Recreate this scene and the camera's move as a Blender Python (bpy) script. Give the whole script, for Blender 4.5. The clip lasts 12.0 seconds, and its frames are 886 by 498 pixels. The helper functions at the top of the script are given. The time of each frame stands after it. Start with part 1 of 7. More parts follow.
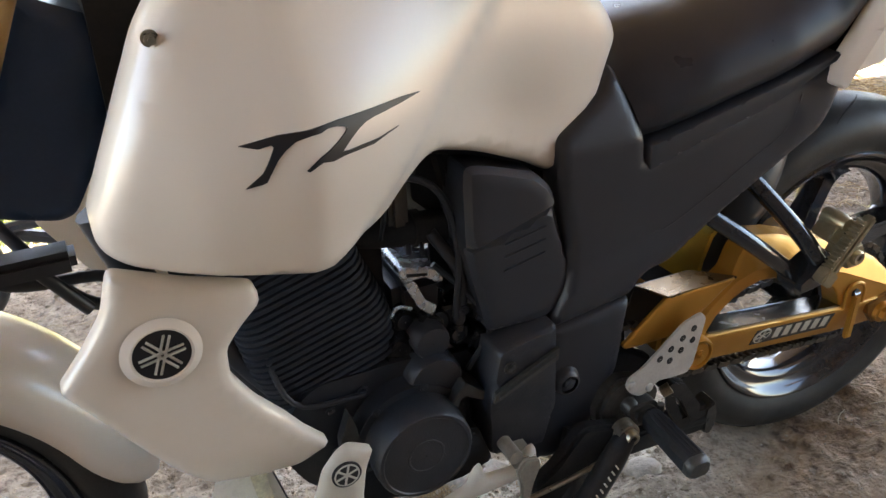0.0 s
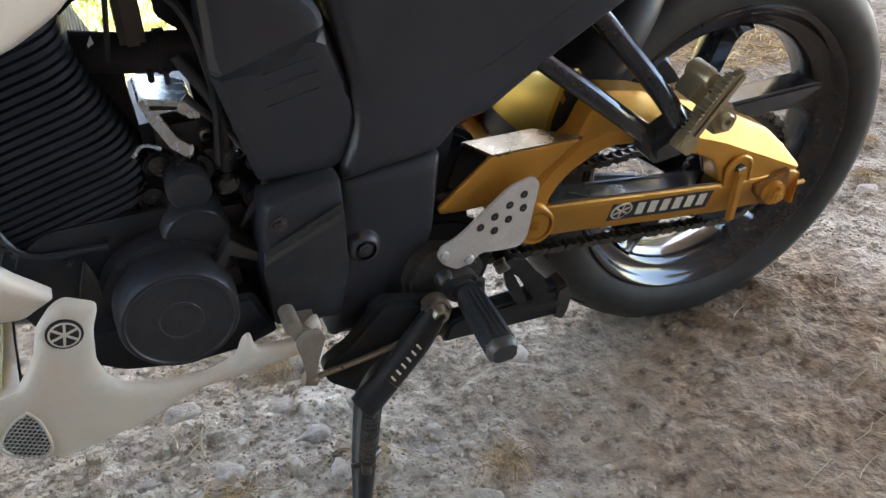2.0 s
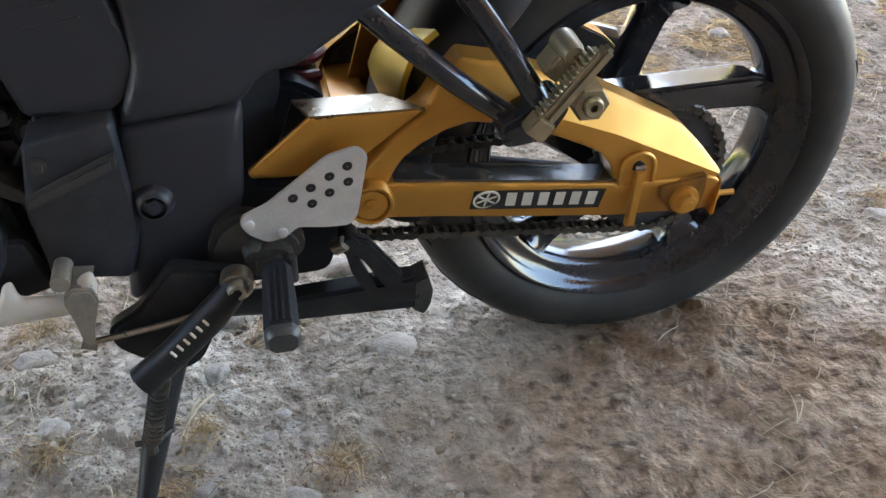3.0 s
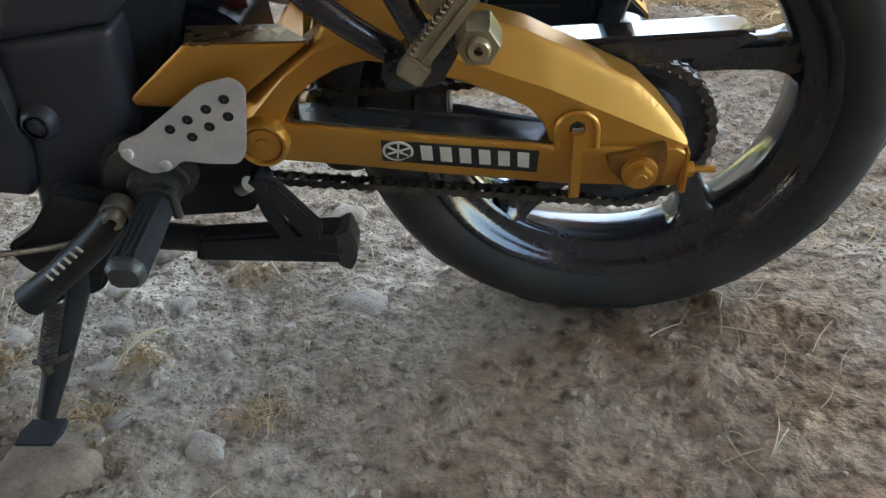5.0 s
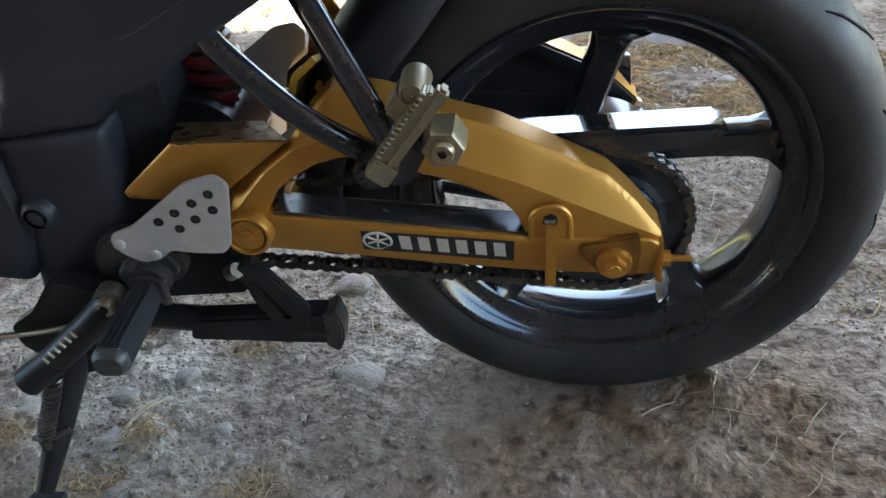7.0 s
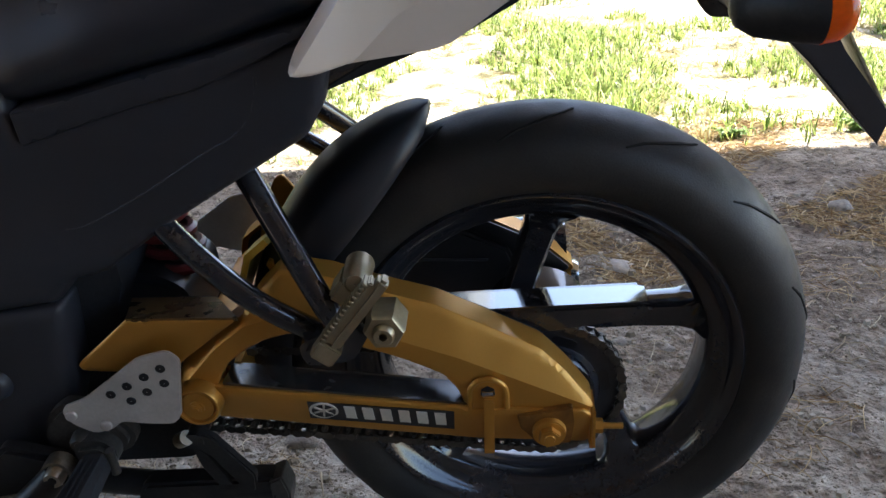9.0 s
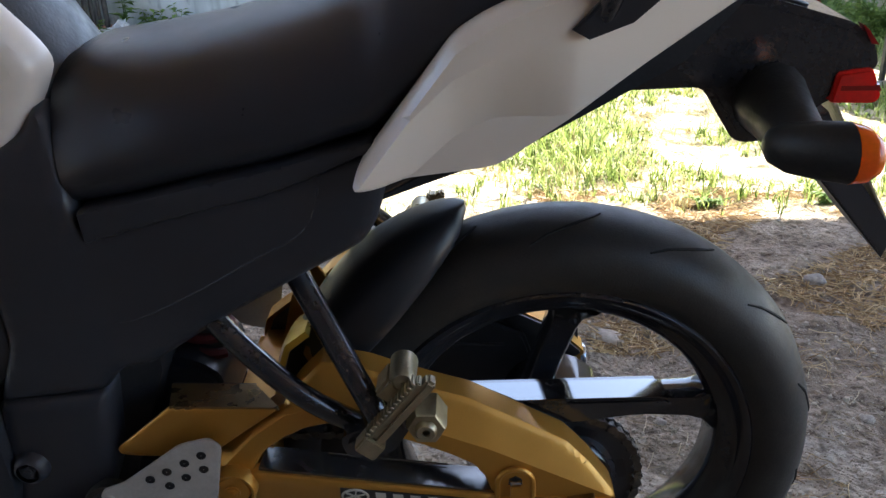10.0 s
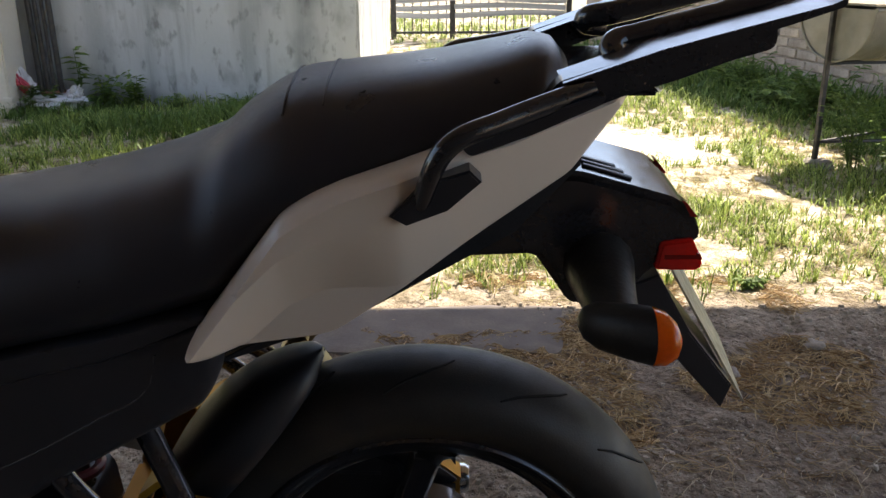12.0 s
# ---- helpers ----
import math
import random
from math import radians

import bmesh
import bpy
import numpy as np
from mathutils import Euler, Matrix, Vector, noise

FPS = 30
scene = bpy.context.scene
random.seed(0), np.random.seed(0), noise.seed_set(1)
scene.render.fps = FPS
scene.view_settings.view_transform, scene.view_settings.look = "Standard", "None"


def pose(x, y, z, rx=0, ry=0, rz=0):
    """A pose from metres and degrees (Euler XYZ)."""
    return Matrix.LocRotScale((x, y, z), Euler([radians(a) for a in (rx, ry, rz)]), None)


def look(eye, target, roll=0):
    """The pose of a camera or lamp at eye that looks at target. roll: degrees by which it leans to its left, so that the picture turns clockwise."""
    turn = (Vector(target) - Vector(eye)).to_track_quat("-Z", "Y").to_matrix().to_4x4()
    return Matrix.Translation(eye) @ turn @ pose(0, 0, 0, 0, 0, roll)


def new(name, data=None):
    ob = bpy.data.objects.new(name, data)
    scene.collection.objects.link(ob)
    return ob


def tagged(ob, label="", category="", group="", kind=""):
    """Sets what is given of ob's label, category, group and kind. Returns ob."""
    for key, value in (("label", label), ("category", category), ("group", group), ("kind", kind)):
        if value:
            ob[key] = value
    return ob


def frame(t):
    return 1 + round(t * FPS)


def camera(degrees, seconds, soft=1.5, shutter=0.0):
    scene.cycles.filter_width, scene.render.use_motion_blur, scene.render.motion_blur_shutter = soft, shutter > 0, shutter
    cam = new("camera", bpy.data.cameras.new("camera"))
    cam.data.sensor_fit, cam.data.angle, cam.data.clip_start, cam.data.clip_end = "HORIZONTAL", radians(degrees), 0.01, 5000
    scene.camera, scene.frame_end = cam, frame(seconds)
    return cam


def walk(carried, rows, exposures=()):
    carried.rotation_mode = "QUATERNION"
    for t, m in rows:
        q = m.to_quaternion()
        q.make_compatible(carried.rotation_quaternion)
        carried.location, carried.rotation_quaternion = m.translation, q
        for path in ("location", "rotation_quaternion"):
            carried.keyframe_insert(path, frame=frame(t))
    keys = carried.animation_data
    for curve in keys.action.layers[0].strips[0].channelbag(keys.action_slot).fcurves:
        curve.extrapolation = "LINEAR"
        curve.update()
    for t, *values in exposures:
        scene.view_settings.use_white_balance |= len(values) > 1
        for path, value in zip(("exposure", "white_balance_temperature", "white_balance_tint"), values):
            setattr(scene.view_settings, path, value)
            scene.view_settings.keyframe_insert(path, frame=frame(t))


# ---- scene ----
cam = camera(53.7, 12.0)
PATH = [
    (0, (-1.04, -0.945, 0.958), (-0.316, 0.721, 0.12), -4.3),
    (0.5, (-0.984, -0.963, 0.927), (-0.306, 0.715, 0.075), -4.5),
    (1, (-0.937, -0.974, 0.893), (-0.195, 0.639, -0.026), -3.0),
    (1.5, (-0.884, -0.969, 0.872), (-0.16, 0.632, -0.083), -3.0),
    (2, (-0.762, -0.947, 0.831), (-0.146, 0.644, -0.213), -2.7),
    (2.5, (-0.614, -0.925, 0.802), (-0.063, 0.643, -0.312), -1.3),
    (3, (-0.445, -0.939, 0.764), (-0.071, 0.7, -0.319), -0.2),
    (3.5, (-0.336, -0.931, 0.736), (-0.135, 0.744, -0.34), -0.8),
    (3.7, (-0.301, -0.92, 0.721), (-0.158, 0.76, -0.355), -1.4),
    (5.3, (-0.088, -0.895, 0.698), (-0.28, 0.735, -0.445), -4.6),
    (5.5, (-0.071, -0.898, 0.696), (-0.296, 0.738, -0.433), -5.2),
    (6, (-0.052, -0.897, 0.703), (-0.301, 0.741, -0.417), -5.6),
    (6.5, (-0.049, -0.889, 0.721), (-0.302, 0.754, -0.392), -5.7),
    (7, (-0.045, -0.879, 0.749), (-0.297, 0.798, -0.313), -5.6),
    (7.5, (-0.038, -0.881, 0.773), (-0.266, 0.845, -0.211), -4.9),
    (7.7, (-0.036, -0.88, 0.784), (-0.26, 0.86, -0.177), -4.8),
    (9.3, (-0.017, -0.908, 0.828), (-0.153, 0.909, 0.003), -3.3),
    (9.5, (-0.035, -0.917, 0.837), (-0.152, 0.9, 0.011), -2.7),
    (10, (-0.093, -0.918, 0.895), (-0.155, 0.934, 0.143), -1.3),
    (10.5, (-0.11, -0.913, 0.953), (-0.191, 0.974, 0.294), -0.8),
    (11, (-0.074, -0.908, 0.982), (-0.202, 0.978, 0.33), -1.1),
    (11.5, (-0.013, -0.906, 0.995), (-0.075, 0.985, 0.348), -0.5),
    (12, (0.031, -0.905, 1.001), (0.037, 0.988, 0.356), -0.3),
]
walk(cam, [(t, look(eye, target, roll)) for t, eye, target, roll in PATH], exposures=[(0, 3.52, 7400, 11), (0.75, 3.7, 7300, 10.5), (1.5, 3.75, 7100, 10), (2.5, 3.9, 6950, 8), (3.5, 3.75, 6700, 7), (5.5, 3.4, 6900, 3), (6.5, 3.4, 6500, 3), (7.5, 3.15, 6200, 5), (9.5, 2.45, 6400, 11), (10, 2.5, 6400, 11), (10.5, 2.65, 6400, 9), (11, 2.35, 6500, 10), (11.5, 2.0, 6700, 10), (12, 1.45, 7100, 14)])

# ---- light ----
SUN = Vector((0.32, 0.46, 0.83)).normalized()
world = bpy.data.worlds.new("sky")
scene.world = world
world.use_nodes = True
sky = world.node_tree.nodes.new("ShaderNodeTexSky")
sky.sky_type, sky.sun_disc = "NISHITA", False
sky.sun_elevation, sky.sun_rotation = math.asin(SUN.z), math.atan2(SUN.x, SUN.y)
world.node_tree.links.new(sky.outputs[0], world.node_tree.nodes["Background"].inputs[0])
world.node_tree.nodes["Background"].inputs[1].default_value = 0.15
sun = new("sun", bpy.data.lights.new("sun", "SUN"))
sun.data.energy, sun.data.angle, sun.data.color = 5.0, radians(0.5), (1.0, 0.95, 0.86)
sun.matrix_world = look(SUN * 20, (0, 0, 0))


# ---- materials ----
def shade(name, color, rough=0.5, metal=0.0, var=0.15, scale=8.0, bump=0.15, grain=250.0, dust=0.0, dust_color=(0.3, 0.25, 0.19), coat=0.0, through_light=0.0, per_piece=0.0, stretch=(1, 1, 1), uneven=0.09, spec=0.5):
    """A surface with colour variation at two scales, uneven gloss, fine relief and patches of dust."""
    m = bpy.data.materials.new(name)
    m.use_nodes = True
    nt, link = m.node_tree, m.node_tree.links.new
    p = nt.nodes["Principled BSDF"]
    co, mp = nt.nodes.new("ShaderNodeTexCoord"), nt.nodes.new("ShaderNodeMapping")
    mp.inputs["Scale"].default_value = stretch
    link(co.outputs["Object"], mp.inputs[0])

    def noisy(size, detail=4.0):
        n = nt.nodes.new("ShaderNodeTexNoise")
        n.inputs["Scale"].default_value, n.inputs["Detail"].default_value = size, detail
        link(mp.outputs[0], n.inputs["Vector"])
        return n.outputs[0]

    def ramp(value, a, b, low=0.3, high=0.7):
        r = nt.nodes.new("ShaderNodeMapRange")
        for key, v in (("From Min", low), ("From Max", high), ("To Min", a), ("To Max", b)):
            r.inputs[key].default_value = v
        link(value, r.inputs[0])
        return r.outputs[0]

    def times(a, b):
        n = nt.nodes.new("ShaderNodeMath")
        n.operation = "MULTIPLY"
        link(a, n.inputs[0]), link(b, n.inputs[1])
        return n.outputs[0]

    big, small = noisy(scale), noisy(grain, 3.0)
    value = times(ramp(big, 1 - var, 1 + var), ramp(small, 1 - var * 0.5, 1 + var * 0.5))
    if per_piece:
        info = nt.nodes.new("ShaderNodeObjectInfo")
        value = times(value, ramp(info.outputs["Random"], 1 - per_piece, 1 + per_piece, 0, 1))
    tint = nt.nodes.new("ShaderNodeMix")
    tint.data_type, tint.blend_type = "RGBA", "MULTIPLY"
    tint.inputs[0].default_value = 1.0
    tint.inputs[6].default_value = (*color, 1)
    link(value, tint.inputs[7])
    out = tint.outputs[2]
    if dust:
        mix = nt.nodes.new("ShaderNodeMix")
        mix.data_type = "RGBA"
        mix.inputs[7].default_value = (*dust_color, 1)
        link(out, mix.inputs[6])
        link(times(ramp(noisy(scale * 1.7, 8.0), 0, dust, 0.42, 0.75), ramp(small, 0.6, 1.0)), mix.inputs[0])
        out = mix.outputs[2]
    link(out, p.inputs["Base Color"])
    link(ramp(noisy(scale * 3, 6.0), max(rough - uneven, 0.02), min(rough + uneven, 1)), p.inputs["Roughness"])
    p.inputs["Metallic"].default_value = metal
    p.inputs["Specular IOR Level"].default_value = spec
    p.inputs["Coat Weight"].default_value = coat
    p.inputs["Coat Roughness"].default_value = 0.12
    if bump:
        b = nt.nodes.new("ShaderNodeBump")
        b.inputs["Strength"].default_value, b.inputs["Distance"].default_value = bump, 0.002
        link(small, b.inputs["Height"])
        link(b.outputs[0], p.inputs["Normal"])
    if through_light:
        t, mixed = nt.nodes.new("ShaderNodeBsdfTranslucent"), nt.nodes.new("ShaderNodeMixShader")
        link(out, t.inputs[0])
        mixed.inputs[0].default_value = through_light
        link(p.outputs[0], mixed.inputs[1]), link(t.outputs[0], mixed.inputs[2])
        link(mixed.outputs[0], nt.nodes["Material Output"].inputs[0])
    return m


WHITE = shade("white_paint", (0.75, 0.675, 0.585), 0.28, var=0.006, scale=3, bump=0.01, coat=0.35, uneven=0.004)
WHITE_PLASTIC = shade("white_plastic", (0.8, 0.76, 0.68), 0.4, var=0.03, scale=6, bump=0.03, dust=0.12, through_light=0.45)
BLUE_PANEL = shade("dark_blue_panel", (0.02, 0.045, 0.1), 0.4, var=0.1, scale=12, bump=0.05)
PLASTIC = shade("black_plastic", (0.024, 0.026, 0.032), 0.36, var=0.2, scale=10, bump=0.08, grain=900, uneven=0.04)
TRIM = shade("grey_black_plastic", (0.028, 0.0308, 0.039), 0.38, var=0.12, scale=10, bump=0.12, grain=900, dust=0.008, uneven=0.04, spec=0.4)
GLOSS = shade("gloss_black", (0.018, 0.019, 0.023), 0.14, var=0.2, scale=14, bump=0.02, dust=0.02, coat=0.5)
VINYL = shade("seat_vinyl", (0.019, 0.0215, 0.029), 0.3, var=0.12, scale=7, bump=0.2, grain=1100, uneven=0.03)
RUBBER = shade("tyre_rubber", (0.024, 0.0235, 0.023), 0.52, var=0.3, scale=9, bump=0.15, grain=500, dust=0.1, dust_color=(0.2, 0.16, 0.12), spec=0.35)
GROOVE = shade("groove_rubber", (0.006, 0.006, 0.006), 0.9, var=0.1)
GOLD = shade("gold_paint", (0.53, 0.262, 0.046), 0.4, 0.62, var=0.05, scale=9, bump=0.02, grain=700, dust=0.025, dust_color=(0.25, 0.13, 0.04), coat=0.15)
BRONZE = shade("dull_bronze", (0.2, 0.12, 0.045), 0.3, 0.75, var=0.12, scale=14, bump=0.03, dust=0.1, dust_color=(0.09, 0.06, 0.035))
GOLD_LIT = shade("lit_gold_paint", (0.7, 0.47, 0.07), 0.34, 0.75, var=0.05, scale=9, bump=0.01, grain=700, coat=0.2)
GOLD_GRIME = shade("greasy_gold_paint", (0.22, 0.1, 0.02), 0.36, 0.4, var=0.3, scale=30, bump=0.05, dust=0.4, dust_color=(0.06, 0.035, 0.015))
GOLD_FORK = shade("tan_fork_paint", (0.55, 0.33, 0.13), 0.4, 0.2, var=0.1, scale=9, bump=0.05)
ALLOY = shade("satin_alloy", (0.5, 0.485, 0.46), 0.48, 0.4, var=0.12, scale=16, bump=0.08, dust=0.3, dust_color=(0.26, 0.22, 0.17))
STEEL = shade("worn_steel", (0.34, 0.31, 0.25), 0.34, 0.9, var=0.25, scale=30, bump=0.15, dust=0.3, dust_color=(0.16, 0.13, 0.09))
CHAIN = shade("oily_chain_steel", (0.1, 0.094, 0.085), 0.35, 0.8, var=0.3, scale=40, bump=0.2, dust=0.15)
ENGINE = shade("black_engine_paint", (0.019, 0.022, 0.029), 0.42, 0.05, var=0.3, scale=14, bump=0.25, grain=500, dust=0.06)
ENGINE_GREY = shade("grey_engine_metal", (0.07, 0.069, 0.066), 0.42, 0.6, var=0.3, scale=20, bump=0.2, dust=0.2, dust_color=(0.14, 0.11, 0.08))
RED = shade("red_lens", (0.95, 0.04, 0.03), 0.12, var=0.1, bump=0.0, coat=0.6, through_light=0.5)
LENS_DARK = shade("dark_red_lens", (0.3, 0.012, 0.01), 0.15, var=0.1, bump=0.0, coat=0.6, through_light=0.3)
ORANGE = shade("orange_lens", (0.85, 0.19, 0.01), 0.14, var=0.1, bump=0.0, coat=0.6, through_light=0.35)
RED_SPRING = shade("red_spring_paint", (0.15, 0.01, 0.014), 0.35, var=0.2, dust=0.15)
PLATE = shade("dull_plate_metal", (0.33, 0.31, 0.22), 0.5, 0.3, var=0.4, scale=40, bump=0.1, dust=0.3)
MARK_BLACK = shade("black_decal", (0.01, 0.01, 0.012), 0.4, var=0.1, bump=0.0)
POLISHED = shade("polished_metal", (0.5, 0.52, 0.54), 0.14, 1.0, var=0.08, scale=14, bump=0.01, dust=0.06)
DARK_METAL = shade("dark_metal", (0.16, 0.155, 0.15), 0.2, 0.8, var=0.15, scale=18, bump=0.03, dust=0.1)
MATT = shade("matt_black_rubber", (0.026, 0.027, 0.03), 0.85, var=0.2, scale=10, bump=0.1, spec=0.15)
SATIN = shade("satin_black_plastic", (0.018, 0.02, 0.025), 0.38, var=0.1, scale=6, bump=0.04, grain=900)
FIN = shade("black_fin_paint", (0.02, 0.023, 0.03), 0.55, 0.0, var=0.35, scale=22, bump=0.2, grain=500, dust=0.006, spec=0.18)
RIB_GREY = shade("worn_grey_black_paint", (0.05, 0.051, 0.05), 0.4, 0.2, var=0.25, scale=20, bump=0.2, dust=0.2, dust_color=(0.1, 0.09, 0.075))
BLUE_METAL = shade("blue_grey_metal", (0.6, 0.66, 0.72), 0.25, 0.75, var=0.15, scale=30, bump=0.05, dust=0.05)
GUARD_GLOSS = shade("mirror_gloss_black", (0.006, 0.0065, 0.008), 0.08, var=0.05, scale=14, bump=0.0, coat=1.0, uneven=0.02)
THIN_WHITE_LIT = shade("thin_white_plastic_lit", (0.9, 0.88, 0.74), 0.3, var=0.04, scale=20, bump=0.03, through_light=0.2)
STAND_BLACK = shade("dull_black_stand_paint", (0.0125, 0.0128, 0.014), 0.45, var=0.3, scale=20, bump=0.15, dust=0.05, spec=0.3)
STRIP = shade("mottled_pale_tape", (0.8, 0.77, 0.55), 0.4, var=0.2, scale=90, bump=0.1, dust=0.6, dust_color=(0.5, 0.47, 0.3), through_light=0.2)
RESONATOR = shade("dull_brown_rubber", (0.06, 0.052, 0.044), 0.6, var=0.15, scale=20, bump=0.1)
PEG_METAL = shade("brassy_worn_steel", (0.36, 0.31, 0.21), 0.38, 0.8, var=0.12, scale=40, bump=0.08, dust=0.15, dust_color=(0.14, 0.11, 0.07))
MARK_GREY = shade("grey_white_decal", (0.62, 0.6, 0.53), 0.4, var=0.08, bump=0.0, dust=0.2)
PEDAL_GREY = shade("worn_grey_paint", (0.27, 0.245, 0.205), 0.4, 0.3, var=0.2, scale=30, bump=0.1, dust=0.3)
MESH = shade("grey_wire_mesh", (0.35, 0.34, 0.31), 0.4, 0.7, var=0.2, scale=60)


# ---- shapes ----
def join(*shapes):
    v, f = [], []
    for sv, sf in shapes:
        f += [tuple(i + len(v) for i in face) for face in sf]
        v += [tuple(p) for p in sv]
    return v, f


def moved(shape, m):
    return [tuple(m @ Vector(p)) for p in shape[0]], shape[1]


def mirrored(shape):
    return [(x, -y, z) for x, y, z in shape[0]], [tuple(reversed(f)) for f in shape[1]]


def spline(points, steps=6):
    """Points along a smooth curve through the given ones."""
    p = [np.array(q, float) for q in points]
    p = [2 * p[0] - p[1], *p, 2 * p[-1] - p[-2]]
    out = []
    for a, b, c, d in zip(p, p[1:], p[2:], p[3:]):
        for s in range(steps):
            t = s / steps
            out.append(0.5 * (2 * b + (c - a) * t + (2 * a - 5 * b + 4 * c - d) * t**2 + (3 * b - a - 3 * c + d) * t**3))
    return [*out, p[-2]]


def tube(points, r, n=10, steps=6):
    """A round bar along a smooth curve; r: one radius or one for each point."""
    path = spline(points, steps) if len(points) > 2 else [np.array(q, float) for q in points]
    radii = np.interp(np.linspace(0, 1, len(path)), np.linspace(0, 1, len(points)), r) if isinstance(r, (list, tuple)) else [r] * len(path)
    ways = [np.array(b) - a for a, b in zip(path[:1] + path[:-1], path[1:] + path[-1:])]
    side = np.cross(ways[0], (0.31, 0.2, 0.93))
    v, f = [], []
    for p, w, rad in zip(path, ways, radii):
        w = w / np.linalg.norm(w)
        side = side - w * (side @ w)
        side = side / np.linalg.norm(side)
        up = np.cross(w, side)
        v += [tuple(p + rad * (math.cos(a) * side + math.sin(a) * up)) for a in np.linspace(0, 2 * math.pi, n, endpoint=False)]
    for k in range(len(path) - 1):
        f += [(k * n + i, k * n + (i + 1) % n, (k + 1) * n + (i + 1) % n, (k + 1) * n + i) for i in range(n)]
    f += [tuple(range(n - 1, -1, -1)), tuple(range(len(v) - n, len(v)))]
    return v, f


def lathe(profile, cx=0.0, cz=0.0, n=72, closed=False):
    """Turns (radius, y) pairs round the y direction."""
    v, f, k = [], [], len(profile)
    for a in np.linspace(0, 2 * math.pi, n, endpoint=False):
        v += [(cx + r * math.cos(a), y, cz + r * math.sin(a)) for r, y in profile]
    for i in range(n):
        j = (i + 1) % n
        f += [(i * k + q, i * k + (q + 1) % k, j * k + (q + 1) % k, j * k + q) for q in range(k if closed else k - 1)]
    return v, f


def rounded(outline, r, n=3):
    """The outline with its corners rounded to about r."""
    out, k = [], len(outline)
    for i in range(k):
        a, b, c = (np.array(outline[(i + s) % k], float) for s in (-1, 0, 1))
        la, lc = np.linalg.norm(a - b), np.linalg.norm(c - b)
        p, q = b + (a - b) * min(r / la, 0.45), b + (c - b) * min(r / lc, 0.45)
        out += [(1 - t) ** 2 * p + 2 * t * (1 - t) * b + t**2 * q for t in np.linspace(0, 1, n + 1)]
    return out


def panel(outline, y, thick=0.012, bulge=0.01, rim=0.02, h=0.014, corner=0.008, extra=None, ridges=()):
    """A moulded panel over an x-z outline; y: its outer edge's place, a number or a function of x and z; it swells outwards by bulge within rim of its edge."""
    from mathutils import geometry

    line = []
    ring = rounded(outline, corner) if corner else [np.array(p, float) for p in outline]
    for a, b in zip(ring, ring[1:] + ring[:1]):
        steps = max(1, int(np.linalg.norm(b - a) / h))
        line += [a + (b - a) * s / steps for s in range(steps)]
    line = np.array(line)
    a, b = line, np.roll(line, -1, 0)

    def edge(p):
        d = b - a
        t = np.clip(((p - a) * d).sum(1) / np.maximum((d * d).sum(1), 1e-12), 0, 1)
        return np.sqrt((((a + d * t[:, None]) - p) ** 2).sum(1)).min()

    def within(p):
        cross = (a[:, 1] > p[1]) != (b[:, 1] > p[1])
        with np.errstate(divide="ignore", invalid="ignore"):
            at = a[:, 0] + (p[1] - a[:, 1]) / (b[:, 1] - a[:, 1]) * (b[:, 0] - a[:, 0])
        return (cross & (p[0] < at)).sum() % 2 == 1

    inner = [np.array((x, z)) for x in np.arange(line[:, 0].min(), line[:, 0].max(), h) for z in np.arange(line[:, 1].min(), line[:, 1].max(), h)]
    inner = [p for p in inner if within(p) and edge(p) > 0.45 * h]
    if bulge and rim < 2 * h:
        for s in (0.35 * rim, rim):
            for i, p in enumerate(line):
                d = b[i] - a[i - 1]
                q = p + s * np.array((-d[1], d[0])) / max(np.linalg.norm(d), 1e-9)
                q2 = p - s * np.array((-d[1], d[0])) / max(np.linalg.norm(d), 1e-9)
                inner += [w for w in (q, q2) if within(w) and edge(w) > 0.9 * s]
    for ridge in ridges:
        # Points close along each fold, so that the mesh breaks there.
        fold = [np.array(p) + (np.array(q) - np.array(p)) * s for p, q in zip(ridge, ridge[1:]) for s in np.arange(0, 1, 0.35 * h / np.linalg.norm(np.array(q) - np.array(p)))]
        inner = [p for p in inner if min(np.linalg.norm(p - w) for w in fold) > 0.45 * h] + [w for w in fold if within(w) and edge(w) > 0.1 * h]
    flat, _, faces, *_ = geometry.delaunay_2d_cdt([Vector(p) for p in [*line, *inner]], [], [list(range(len(line)))], 1, 1e-5)
    front, back = [], []
    for p in flat:
        x, z = p
        base = y(x, z) if callable(y) else y
        u = min(edge(np.array((x, z))) / rim, 1) if bulge else 0
        out = base - bulge * math.sqrt(max(0.0, 1 - (1 - u) ** 2)) - (extra(x, z) if extra else 0)
        front.append((x, out, z))
        back.append((x, base + thick, z))
    area = lambda f: sum(flat[i][0] * flat[j][1] - flat[j][0] * flat[i][1] for i, j in zip(f, f[1:] + f[:1]))  # noqa: E731
    faces = [tuple(f) if area(tuple(f)) > 0 else tuple(reversed(f)) for f in faces]
    n, used = len(front), {}
    for f in faces:
        for e in zip(f, f[1:] + f[:1]):
            used[e] = 1
    walls = [(j, i, i + n, j + n) for i, j in used if (j, i) not in used]
    return front + back, faces + [tuple(i + n for i in reversed(f)) for f in faces] + walls


